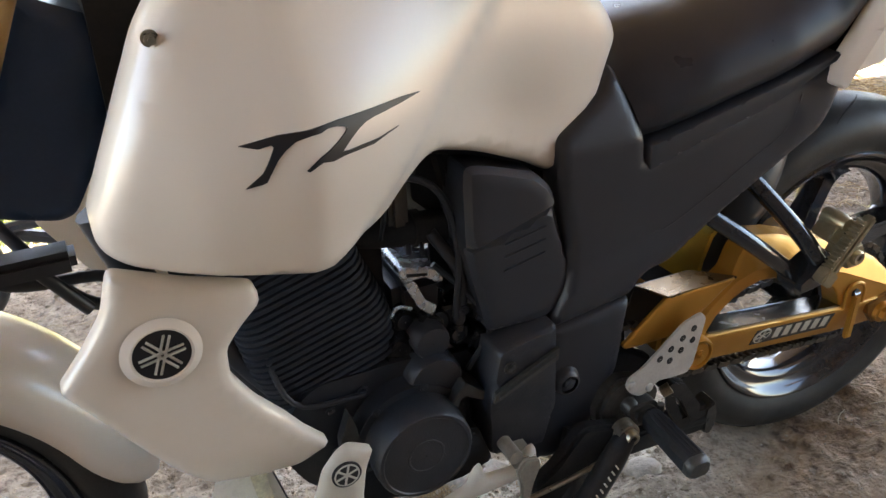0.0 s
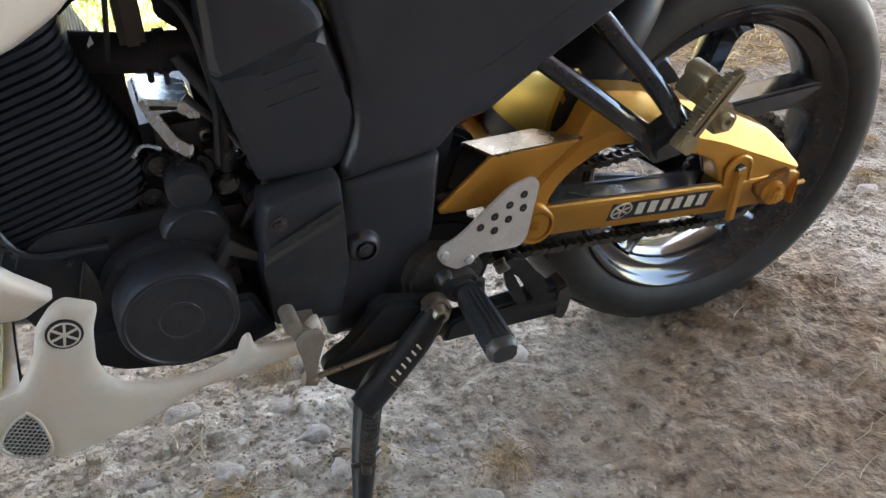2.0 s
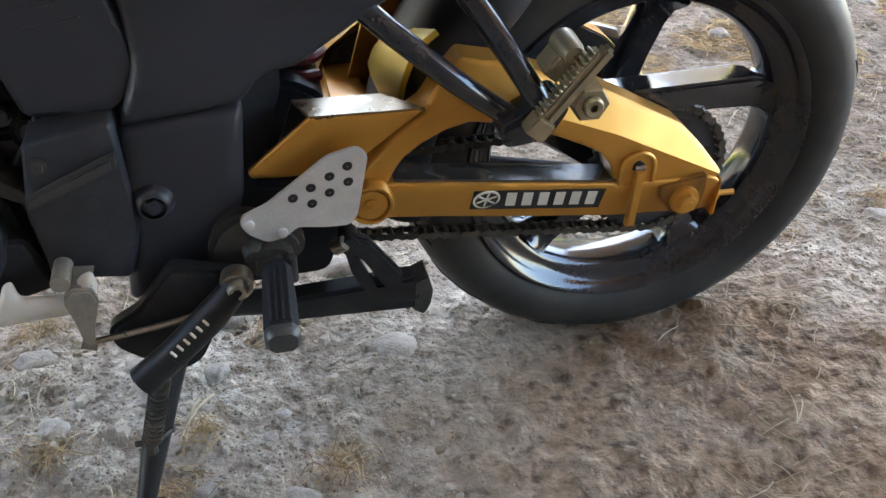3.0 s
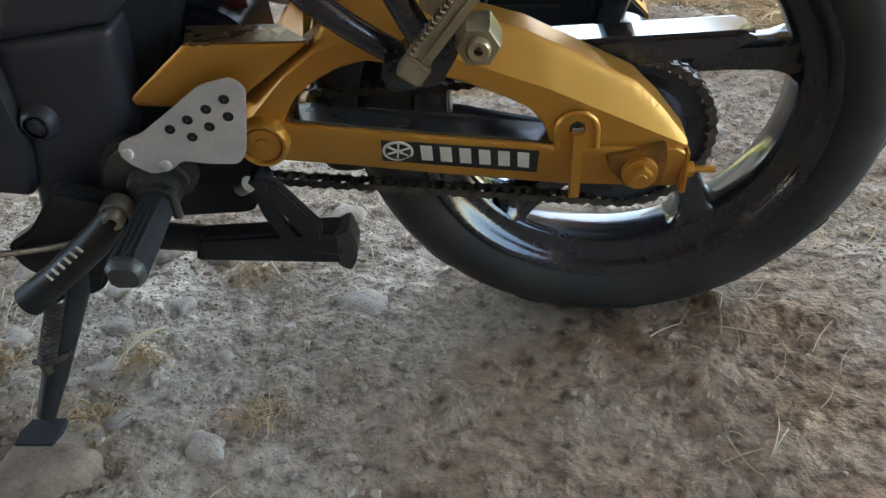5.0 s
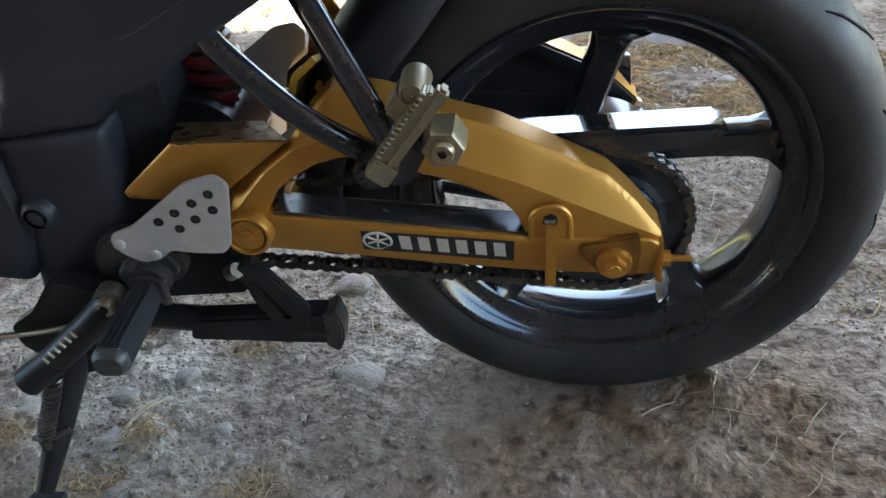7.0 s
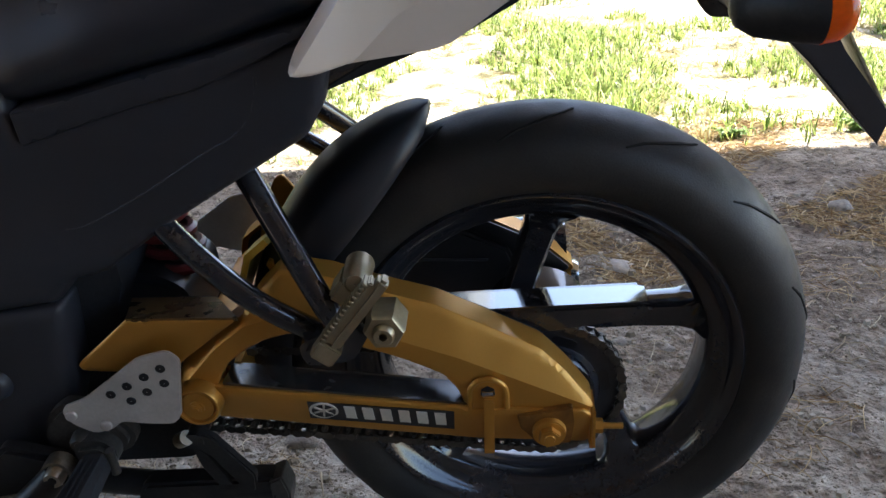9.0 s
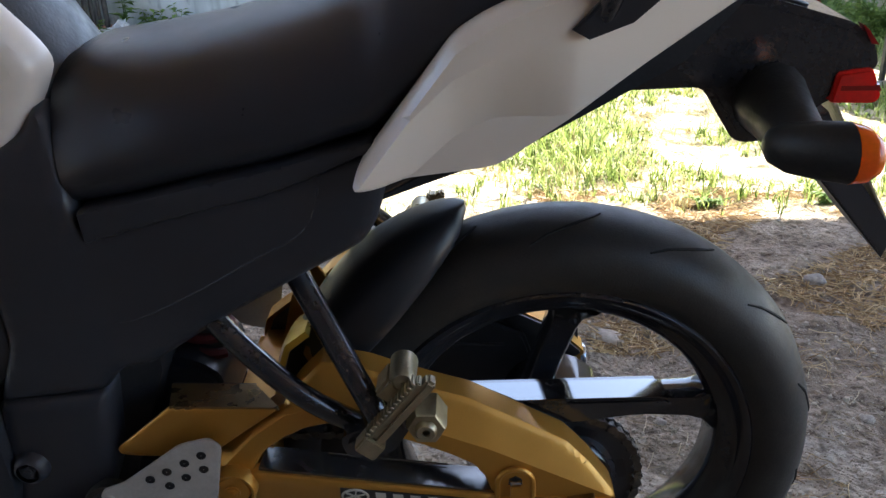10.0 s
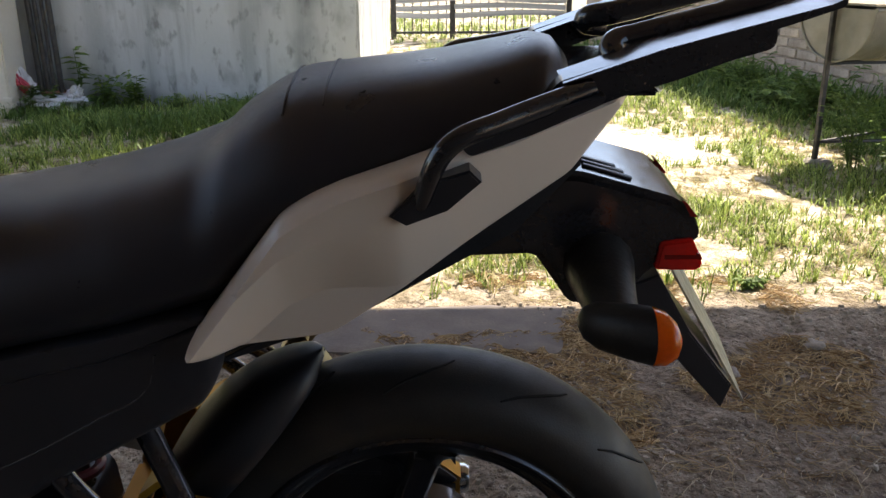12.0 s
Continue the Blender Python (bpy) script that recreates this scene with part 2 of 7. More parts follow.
def prism(outline, y0, y1, bevel=0.003, corner=0.0):
    """An x-z outline drawn out from y0 to y1 with broken edges."""
    bm = bmesh.new()
    ring = [bm.verts.new((p[0], y0, p[1])) for p in (rounded(outline, corner) if corner else outline)]
    face = bm.faces.new(ring)
    out = bmesh.ops.extrude_face_region(bm, geom=[face])
    bmesh.ops.translate(bm, vec=(0, y1 - y0, 0), verts=[g for g in out["geom"] if isinstance(g, bmesh.types.BMVert)])
    bmesh.ops.recalc_face_normals(bm, faces=bm.faces)
    if bevel:
        caps = [e for e in bm.edges if abs(e.verts[0].co.y - e.verts[1].co.y) < 1e-6]
        bmesh.ops.bevel(bm, geom=caps, offset=bevel, segments=2, affect="EDGES", clamp_overlap=True)
    bm.verts.index_update()
    shape = [tuple(q.co) for q in bm.verts], [tuple(q.index for q in f.verts) for f in bm.faces]
    bm.free()
    return shape


def block(x0, x1, y0, y1, z0, z1, bevel=0.004, segments=2):
    bm = bmesh.new()
    bmesh.ops.create_cube(bm, size=1)
    for q in bm.verts:
        q.co = ((x0 + x1) / 2 + q.co.x * (x1 - x0), (y0 + y1) / 2 + q.co.y * (y1 - y0), (z0 + z1) / 2 + q.co.z * (z1 - z0))
    if bevel:
        bmesh.ops.bevel(bm, geom=bm.edges[:], offset=bevel, segments=segments, affect="EDGES", clamp_overlap=True)
    bm.verts.index_update()
    shape = [tuple(q.co) for q in bm.verts], [tuple(q.index for q in f.verts) for f in bm.faces]
    bm.free()
    return shape


def loft(rings, caps=True):
    """A skin over closed rings of the same number of points."""
    n = len(rings[0])
    v = [tuple(p) for ring in rings for p in ring]
    f = []
    for k in range(len(rings) - 1):
        f += [(k * n + i, k * n + (i + 1) % n, (k + 1) * n + (i + 1) % n, (k + 1) * n + i) for i in range(n)]
    if caps:
        f += [tuple(range(n - 1, -1, -1)), tuple(range(len(v) - n, len(v)))]
    return v, f


def bolt(x, y, z, r=0.009, depth=0.007):
    """A hexagon head that faces the near side, on a washer."""
    six = [(x + r * math.cos(a), z + r * math.sin(a)) for a in np.linspace(0.3, 0.3 + 2 * math.pi, 6, endpoint=False)]
    return join(prism(six, y, y - depth, 0.001), lathe([(0.001, y - depth - 0.001), (r * 0.45, y - depth - 0.001), (r * 0.5, y - depth)], x, z, 14), lathe([(r * 1.35, y), (r * 1.35, y - 0.002), (0.001, y - 0.0021)], x, z, 18))


def solid(name, shape, material, sharp=38):
    me = bpy.data.meshes.new(name)
    me.from_pydata(shape[0], [], shape[1])
    me.validate()
    bm = bmesh.new()
    bm.from_mesh(me)
    bmesh.ops.recalc_face_normals(bm, faces=bm.faces)
    bm.to_mesh(me)
    bm.free()
    me.polygons.foreach_set("use_smooth", [sharp > 0] * len(me.polygons))
    if sharp > 0:
        me.set_sharp_from_angle(angle=radians(sharp))
    me.materials.append(material)
    return me


def part(name, shape, material, parent, label="", sharp=38):
    """One mesh object under a thing or a part; a part of the bike sits at its assembly's place SIT, above the axle line."""
    ob = new(name, solid(name, shape, material, sharp))
    ob.parent = parent
    if parent.type == "EMPTY" and parent.name.startswith("motorcycle"):
        ob.location = (SIT[0], SIT[1], AXLE + SIT[2])
    return tagged(ob, label)


def thing(name, label, category, m=Matrix(), group="", shape=None, material=None, kind="", sharp=38):
    ob = new(name, solid(name, shape, material, sharp) if shape else None)
    ob.matrix_basis = m
    return tagged(ob, label, category, group, kind)


def curve_at(points):
    xs, ys = zip(*points)
    return lambda x: float(np.interp(x, xs, ys))


# ---- setting ----
def ground_height(x, y):
    p = Vector((x, y, 0.0))
    z = 0.012 * noise.noise(p * 1.7) + 0.008 * noise.noise(p * 6.0) + 0.005 * noise.noise(p * 15.0) + 0.003 * noise.noise(p * 37.0)
    rough = max(0.0, noise.noise(p * 9.0 + Vector((3, 1, 0)))) ** 2 * 0.012
    # The tyre has pressed itself a shallow bed.
    dip = 0.014 * math.exp(-((x / 0.16) ** 2 + ((y - 0.03) / 0.1) ** 2))
    clods = 0.016 * max(0.0, noise.noise(p * 11.0 + Vector((7, 0, 0)))) ** 1.3 + 0.013 * max(0.0, noise.noise(p * 25.0)) ** 1.5 + 0.0045 * max(0.0, noise.noise(p * 58.0)) ** 1.2
    return z + rough - dip + (clods if abs(x) < 3 and abs(y) < 3 else 0.0)


def ground_material():
    m = bpy.data.materials.new("dry_earth")
    m.use_nodes = True
    nt, link = m.node_tree, m.node_tree.links.new
    p = nt.nodes["Principled BSDF"]
    co = nt.nodes.new("ShaderNodeTexCoord")

    def noisy(size, detail=6.0, distort=0.0):
        n = nt.nodes.new("ShaderNodeTexNoise")
        n.inputs["Scale"].default_value, n.inputs["Detail"].default_value, n.inputs["Distortion"].default_value = size, detail, distort
        link(co.outputs["Object"], n.inputs["Vector"])
        return n.outputs[0]

    def ramp(value, *stops):
        r = nt.nodes.new("ShaderNodeValToRGB")
        while len(r.color_ramp.elements) < len(stops):
            r.color_ramp.elements.new(0.5)
        for e, (at, c) in zip(r.color_ramp.elements, stops):
            e.position, e.color = at, (*c, 1)
        link(value, r.inputs[0])
        return r.outputs[0]

    def mix(a, b, fac):
        n = nt.nodes.new("ShaderNodeMix")
        n.data_type = "RGBA"
        link(a, n.inputs[6]), link(b, n.inputs[7]), link(fac, n.inputs[0])
        return n.outputs[2]

    def math_node(kind, a, b):
        n = nt.nodes.new("ShaderNodeMath")
        n.operation = kind
        n.use_clamp = True
        for i, v in enumerate((a, b)):
            if isinstance(v, (int, float)):
                n.inputs[i].default_value = v
            else:
                link(v, n.inputs[i])
        return n.outputs[0]

    grey = ramp(noisy(4.2, 9.0), (0.3, (0.21, 0.165, 0.12)), (0.44, (0.34, 0.288, 0.228)), (0.56, (0.42, 0.37, 0.305)), (0.7, (0.57, 0.52, 0.44)))
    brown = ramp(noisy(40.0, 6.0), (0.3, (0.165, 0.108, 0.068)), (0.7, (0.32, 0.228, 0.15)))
    grit = ramp(noisy(46.0, 12.0), (0.32, (0.4, 0.36, 0.33)), (0.46, (0.94, 0.92, 0.9)), (0.56, (1.05, 1.03, 1.0)), (0.7, (1.35, 1.32, 1.28)))
    sep = nt.nodes.new("ShaderNodeSeparateXYZ")
    link(co.outputs["Object"], sep.inputs[0])
    # Bare brown earth near the back tyre.
    vec = nt.nodes.new("ShaderNodeVectorMath")
    vec.operation = "DISTANCE"
    vec.inputs[1].default_value = (0.12, -0.28, 0.0)
    link(co.outputs["Object"], vec.inputs[0])
    near = nt.nodes.new("ShaderNodeMapRange")
    for key, v in (("From Min", 0.25), ("From Max", 0.5), ("To Min", 1.0), ("To Max", 0.0)):
        near.inputs[key].default_value = v
    link(vec.outputs["Value"], near.inputs[0])
    bare = math_node("MULTIPLY", near.outputs[0], ramp(noisy(6.0), (0.3, (0.5, 0.5, 0.5)), (0.6, (1, 1, 1))))
    earth = mix(grey, brown, bare)
    # Darker, browner earth behind the bike.
    soil = ramp(noisy(11.0, 9.0), (0.3, (0.11, 0.08, 0.058)), (0.5, (0.2, 0.155, 0.12)), (0.72, (0.31, 0.26, 0.21)))
    back = nt.nodes.new("ShaderNodeMapRange")
    for key, v in (("From Min", 0.4), ("From Max", 0.9), ("To Min", 0.0), ("To Max", 0.85)):
        back.inputs[key].default_value = v
    along = nt.nodes.new("ShaderNodeVectorMath")
    along.operation = "DOT_PRODUCT"
    along.inputs[1].default_value = (0.5, 0.85, 0.0)
    link(co.outputs["Object"], along.inputs[0])
    wander = math_node("ADD", along.outputs["Value"], math_node("MULTIPLY", noisy(2.4), 0.3))
    link(wander, back.inputs[0])
    earth = mix(earth, soil, back.outputs[0])
    # Brown also put on the unseen earth farther in, to darken the panels' reflections.
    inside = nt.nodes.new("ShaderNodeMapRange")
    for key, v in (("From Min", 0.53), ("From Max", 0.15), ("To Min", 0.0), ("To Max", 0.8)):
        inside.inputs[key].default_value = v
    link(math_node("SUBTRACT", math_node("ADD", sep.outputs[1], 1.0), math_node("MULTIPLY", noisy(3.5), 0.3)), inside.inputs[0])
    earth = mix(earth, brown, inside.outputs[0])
    # Dry litter and soil under the grass, beyond the bare yard.
    lawn = ramp(noisy(7.0, 10.0), (0.34, (0.09, 0.08, 0.035)), (0.45, (0.3, 0.26, 0.17)), (0.56, (0.55, 0.49, 0.39)), (0.7, (0.68, 0.62, 0.52)))
    reach = nt.nodes.new("ShaderNodeMapRange")
    for key, v in (("From Min", 1.25), ("From Max", 1.9), ("To Min", 0.0), ("To Max", 1.0)):
        reach.inputs[key].default_value = v
    link(sep.outputs[1], reach.inputs[0])
    # A pale trodden patch where the grass has gone.
    away = nt.nodes.new("ShaderNodeVectorMath")
    away.operation = "DISTANCE"
    away.inputs[1].default_value = (1.08, 3.82, 0.0)
    link(co.outputs["Object"], away.inputs[0])
    worn = nt.nodes.new("ShaderNodeMapRange")
    for key, v in (("From Min", 0.42), ("From Max", 0.8), ("To Min", 1.0), ("To Max", 0.0)):
        worn.inputs[key].default_value = v
    link(away.outputs["Value"], worn.inputs[0])
    pale = ramp(noisy(14.0, 8.0), (0.3, (0.58, 0.52, 0.42)), (0.7, (0.76, 0.71, 0.61)))
    lawn = mix(lawn, pale, worn.outputs[0])
    earth = mix(earth, lawn, reach.outputs[0])
    n = nt.nodes.new("ShaderNodeMix")
    n.data_type, n.blend_type = "RGBA", "MULTIPLY"
    n.inputs[0].default_value = 1.0
    link(earth, n.inputs[6]), link(grit, n.inputs[7])
    link(n.outputs[2], p.inputs["Base Color"])
    p.inputs["Roughness"].default_value = 0.95
    p.inputs["Specular IOR Level"].default_value = 0.2
    b = nt.nodes.new("ShaderNodeBump")
    b.inputs["Strength"].default_value, b.inputs["Distance"].default_value = 1.0, 0.016
    link(noisy(80.0, 14.0), b.inputs["Height"])
    link(b.outputs[0], p.inputs["Normal"])
    return m


def stretched(a, b, step, far_low, far_high):
    """Places that lie step apart from a to b and ever wider out to the far ends."""
    mid = list(np.arange(a, b, step))
    low, high, s = [], [], step
    while (low[-1] if low else a) > far_low:
        s *= 1.16
        low.append((low[-1] if low else a) - s)
    s = step
    while (high[-1] if high else b) < far_high:
        s *= 1.16
        high.append((high[-1] if high else b) + s)
    return low[::-1] + mid + high


def build_ground():
    xs, ys = stretched(-1.3, 1.2, 0.0068, -400, 400), stretched(-0.55, 1.3, 0.0068, -300, 500)
    v = [(x, y, ground_height(x, y)) for y in ys for x in xs]
    n = len(xs)
    f = [(j * n + i, j * n + i + 1, (j + 1) * n + i + 1, (j + 1) * n + i) for j in range(len(ys) - 1) for i in range(n - 1)]
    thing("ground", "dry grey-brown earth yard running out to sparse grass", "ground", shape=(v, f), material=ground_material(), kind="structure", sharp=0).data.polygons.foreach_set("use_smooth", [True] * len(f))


build_ground()



def plaster_material():
    """White wash with run-down grey streaks, dark mould specks and patches worn to grey."""
    m = bpy.data.materials.new("stained_white_plaster")
    m.use_nodes = True
    nt, link = m.node_tree, m.node_tree.links.new
    p = nt.nodes["Principled BSDF"]
    p.inputs["Roughness"].default_value = 0.9
    co = nt.nodes.new("ShaderNodeTexCoord")
    out = None
    layers = (((1, 1, 0.8), 0.8, 10, 0.4, 0.72, (0.42, 0.445, 0.46), 0.9), ((4, 4, 0.5), 1.0, 12, 0.48, 0.7, (0.3, 0.32, 0.33), 0.75), ((1, 1, 0.6), 5.0, 14, 0.52, 0.72, (0.25, 0.265, 0.27), 0.8), ((1, 1, 0.5), 16.0, 14, 0.57, 0.72, (0.15, 0.155, 0.155), 0.7), ((12, 12, 0.9), 1.3, 10, 0.55, 0.78, (0.2, 0.21, 0.21), 0.6))
    for stretch, size, detail, low, high, color, most in layers:
        mp, n, r, mix = (nt.nodes.new(k) for k in ("ShaderNodeMapping", "ShaderNodeTexNoise", "ShaderNodeMapRange", "ShaderNodeMix"))
        mp.inputs["Scale"].default_value = stretch
        n.inputs["Scale"].default_value, n.inputs["Detail"].default_value = size, detail
        for key, v in (("From Min", low), ("From Max", high), ("To Min", 0.0), ("To Max", most)):
            r.inputs[key].default_value = v
        mix.data_type = "RGBA"
        mix.inputs[6].default_value, mix.inputs[7].default_value = (0.56, 0.585, 0.6, 1), (*color, 1)
        link(co.outputs["Object"], mp.inputs[0]), link(mp.outputs[0], n.inputs["Vector"]), link(n.outputs[0], r.inputs[0]), link(r.outputs[0], mix.inputs[0])
        if out:
            link(out, mix.inputs[6])
        out = mix.outputs[2]
    link(out, p.inputs["Base Color"])
    b, n = nt.nodes.new("ShaderNodeBump"), nt.nodes.new("ShaderNodeTexNoise")
    n.inputs["Scale"].default_value, n.inputs["Detail"].default_value = 30.0, 8.0
    b.inputs["Strength"].default_value, b.inputs["Distance"].default_value = 0.5, 0.006
    link(co.outputs["Object"], n.inputs["Vector"]), link(n.outputs[0], b.inputs["Height"]), link(b.outputs[0], p.inputs["Normal"])
    return m


PLASTER = plaster_material()
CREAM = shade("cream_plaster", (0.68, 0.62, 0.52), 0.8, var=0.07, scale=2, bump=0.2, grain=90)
BRICK = shade("pale_weathered_brick", (0.44, 0.36, 0.29), 0.9, var=0.3, scale=9, bump=0.6, grain=120, per_piece=0.16, dust=0.3, dust_color=(0.5, 0.46, 0.4))
MORTAR = shade("old_mortar", (0.44, 0.38, 0.32), 0.95, var=0.2, scale=12, bump=0.6, grain=90)
CONCRETE = shade("worn_concrete", (0.14, 0.12, 0.108), 0.9, var=0.15, scale=5, bump=0.4, grain=130, dust=0.5, dust_color=(0.3, 0.25, 0.2))
TIMBER = shade("weathered_timber", (0.3, 0.2, 0.12), 0.75, var=0.25, scale=6, bump=0.3, grain=120, stretch=(1, 1, 0.15))
BOARDS = shade("brown_roof_boards", (0.27, 0.215, 0.17), 0.75, var=0.2, scale=4, bump=0.2, stretch=(0.2, 1, 1))
IRON = shade("dark_painted_iron", (0.03, 0.03, 0.032), 0.5, 0.3, var=0.3, scale=20, dust=0.25)


def build_setting():
    thing("wall_house", "stained white plaster house wall above the grass", "wall", shape=block(-9, -0.5, 5.08, 8.8, -0.1, 3.6, 0.02), material=PLASTER, kind="structure")
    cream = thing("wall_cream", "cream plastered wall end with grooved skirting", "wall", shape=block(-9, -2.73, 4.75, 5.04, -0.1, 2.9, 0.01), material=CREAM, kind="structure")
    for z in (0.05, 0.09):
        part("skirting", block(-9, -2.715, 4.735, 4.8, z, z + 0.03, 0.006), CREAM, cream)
    # Unseen lean-to that shades the yard: its eave casts the straight shadow edge.
    roof = thing("roof_shelter", "unseen brown boarded lean-to roof over the parking place", "roof", kind="structure", shape=block(-4, 4, -2.1, 3.07, 2.9, 2.94, 0), material=BOARDS)
    # Dark wall added out of view, to hold back light on the near side.
    thing("wall_back", "unseen dark brown wall added to darken what the bike reflects", "wall", shape=block(-6, 2.1, -2.3, -2.1, -0.1, 3.0, 0), material=shade("unseen_wall_brown", (0.11, 0.08, 0.065), 0.85, var=0.2, scale=3, bump=0.3), kind="structure")
    for x in (-3.9, 3.8):
        thing("shelter_post", "weathered square timber post of the shelter", "post", group="shelter posts", shape=block(x - 0.06, x + 0.06, 2.85, 2.97, -0.1, 2.9, 0.006), material=TIMBER)
    return roof


build_setting()


# ---- the motorcycle ----
AXLE = 0.2854
SIT = (0.0, 0.0, 0.0)
bike = new("motorcycle")
bike.matrix_basis = pose(0, 0.0277, 0, 5.57, 0, 0)
tagged(bike, "white and black motorcycle with gold swingarm on its side stand", "motorcycle")


def build_wheel(name, cx, r_tyre, half, spoke_turn, label):
    k = r_tyre - 0.297
    tyre = [(0.214, -half * 0.72), (0.236 + k * 0.3, -half * 0.93), (0.256 + k * 0.6, -half), (0.272 + k, -half * 0.9), (0.285 + k, -half * 0.66), (0.293 + k, -half * 0.36), (0.297 + k, 0)]
    tyre += [(r, -y) for r, y in reversed(tyre[:-1])]
    wheel = part(name, lathe(tyre + [(0.205, half * 0.5), (0.205, -half * 0.5)], cx, 0, 112, True), RUBBER, bike, label, 60)
    w = half * 0.74
    rim = [(0.2225, -w), (0.2245, -w - 0.004), (0.221, -w - 0.008), (0.215, -w - 0.006), (0.2105, -w + 0.004), (0.203, -w + 0.012), (0.196, -w + 0.014), (0.189, -w + 0.018), (0.184, -w + 0.028), (0.183, 0)]
    rim += [(r, -y) for r, y in reversed(rim[:-1])]
    part("rim", lathe(rim, cx, 0, 112, True), GLOSS, wheel, "gloss black cast rim", 50)
    hub = [(0.03, -0.075), (0.046, -0.074), (0.05, -0.06), (0.048, -0.03), (0.055, 0.0), (0.062, 0.045), (0.064, 0.07), (0.03, 0.072)]
    part("hub", lathe(hub, cx, 0, 48, True), GLOSS, wheel)
    for i in range(5):
        # Each spoke runs past the hub's centre, not through it.
        a = radians(spoke_turn + 72 * i)
        u, n = np.array((math.cos(a), 0, math.sin(a))), np.array((-math.sin(a), 0, math.cos(a)))
        rings = []
        for r, wide, deep in ((-0.005, 0.015, 0.022), (0.05, 0.0165, 0.02), (0.11, 0.0165, 0.018), (0.155, 0.018, 0.02), (0.172, 0.022, 0.024), (0.183, 0.036, 0.03)):
            c = np.array((cx, 0, 0)) + u * r + n * 0.045
            ring = [(1, 0.55), (0.72, 1), (-0.72, 1), (-1, 0.55), (-1, -0.55), (-0.72, -1), (0.72, -1), (1, -0.55)]
            rings.append([tuple(c + n * wide * p + np.array((0, deep, 0)) * q) for p, q in ring])
        part("spoke", loft(rings), GLOSS, wheel, "", 50)
    return wheel


RX = 0.0095
SIT = (0.0, 0.001, -0.002)
rear = build_wheel("rear_tyre", RX, 0.3, 0.063, 1, "worn black road tyre dusted with earth")


def on_tyre(angle, v):
    """A place on the rear tread; v: 0 on the crown, 1 at the near shoulder."""
    r = np.interp(v, [0, 0.36, 0.66, 0.9], [0.3002, 0.2965, 0.2885, 0.2755])
    return np.array((r * math.cos(angle), -0.063 * v, r * math.sin(angle)))


for i in range(14):
    # Slanting tread grooves, each a long sickle.
    base = radians(360 / 14 * i + 6)
    rings = []
    for s in np.linspace(0, 1, 9):
        a, v = base + radians(15) * s, 0.16 + 0.62 * s**0.75
        wide = radians(0.55) * math.sin(math.pi * min(max(s, 0.06), 0.94)) ** 0.6
        c, d = on_tyre(a - wide, v), on_tyre(a + wide, v)
        out = c / np.linalg.norm((c[0], c[2])) * np.array((1, 0, 1))
        hub = np.array((RX, 0, 0))
        rings.append([tuple(hub + c + out * 0.0012), tuple(hub + d + out * 0.0012), tuple(hub + d - out * 0.004), tuple(hub + c - out * 0.004)])
    part("tread_groove", loft(rings), GROOVE, rear, "", 0)

SIT = (0.0, 0.0, 0.0)
# Chain drive.
teeth = []
for i in range(80):
    teeth.append((RX + (0.086 if i % 2 else 0.0795) * math.cos(math.pi * i / 40), (0.086 if i % 2 else 0.0795) * math.sin(math.pi * i / 40)))
sprocket = part("rear_sprocket", prism(teeth, -0.084, -0.077, 0.0008), ENGINE, rear, "dark oily toothed sprocket")
for i in range(5):
    a = radians(40 + 72 * i)
    part("sprocket_bolt", bolt(RX + 0.05 * math.cos(a), -0.084, 0.05 * math.sin(a), 0.006, 0.005), STEEL, sprocket)
for i in range(6):
    # Long slots that lighten the sprocket.
    part("slot", moved(prism(rounded([(-0.0055, -0.014), (0.0055, -0.014), (0.0055, 0.014), (-0.0055, 0.014)], 0.005, 3), -0.0846, -0.08, 0.0002), Matrix.Translation((RX, 0, 0)) @ pose(0, 0, 0, 0, -10 - 60 * i, 0) @ Matrix.Translation((0.067, 0, 0))), MARK_BLACK, sprocket)
part("sprocket_carrier", lathe([(0.03, -0.1), (0.055, -0.098), (0.062, -0.085), (0.062, -0.06)], RX, 0, 40), GLOSS, rear)


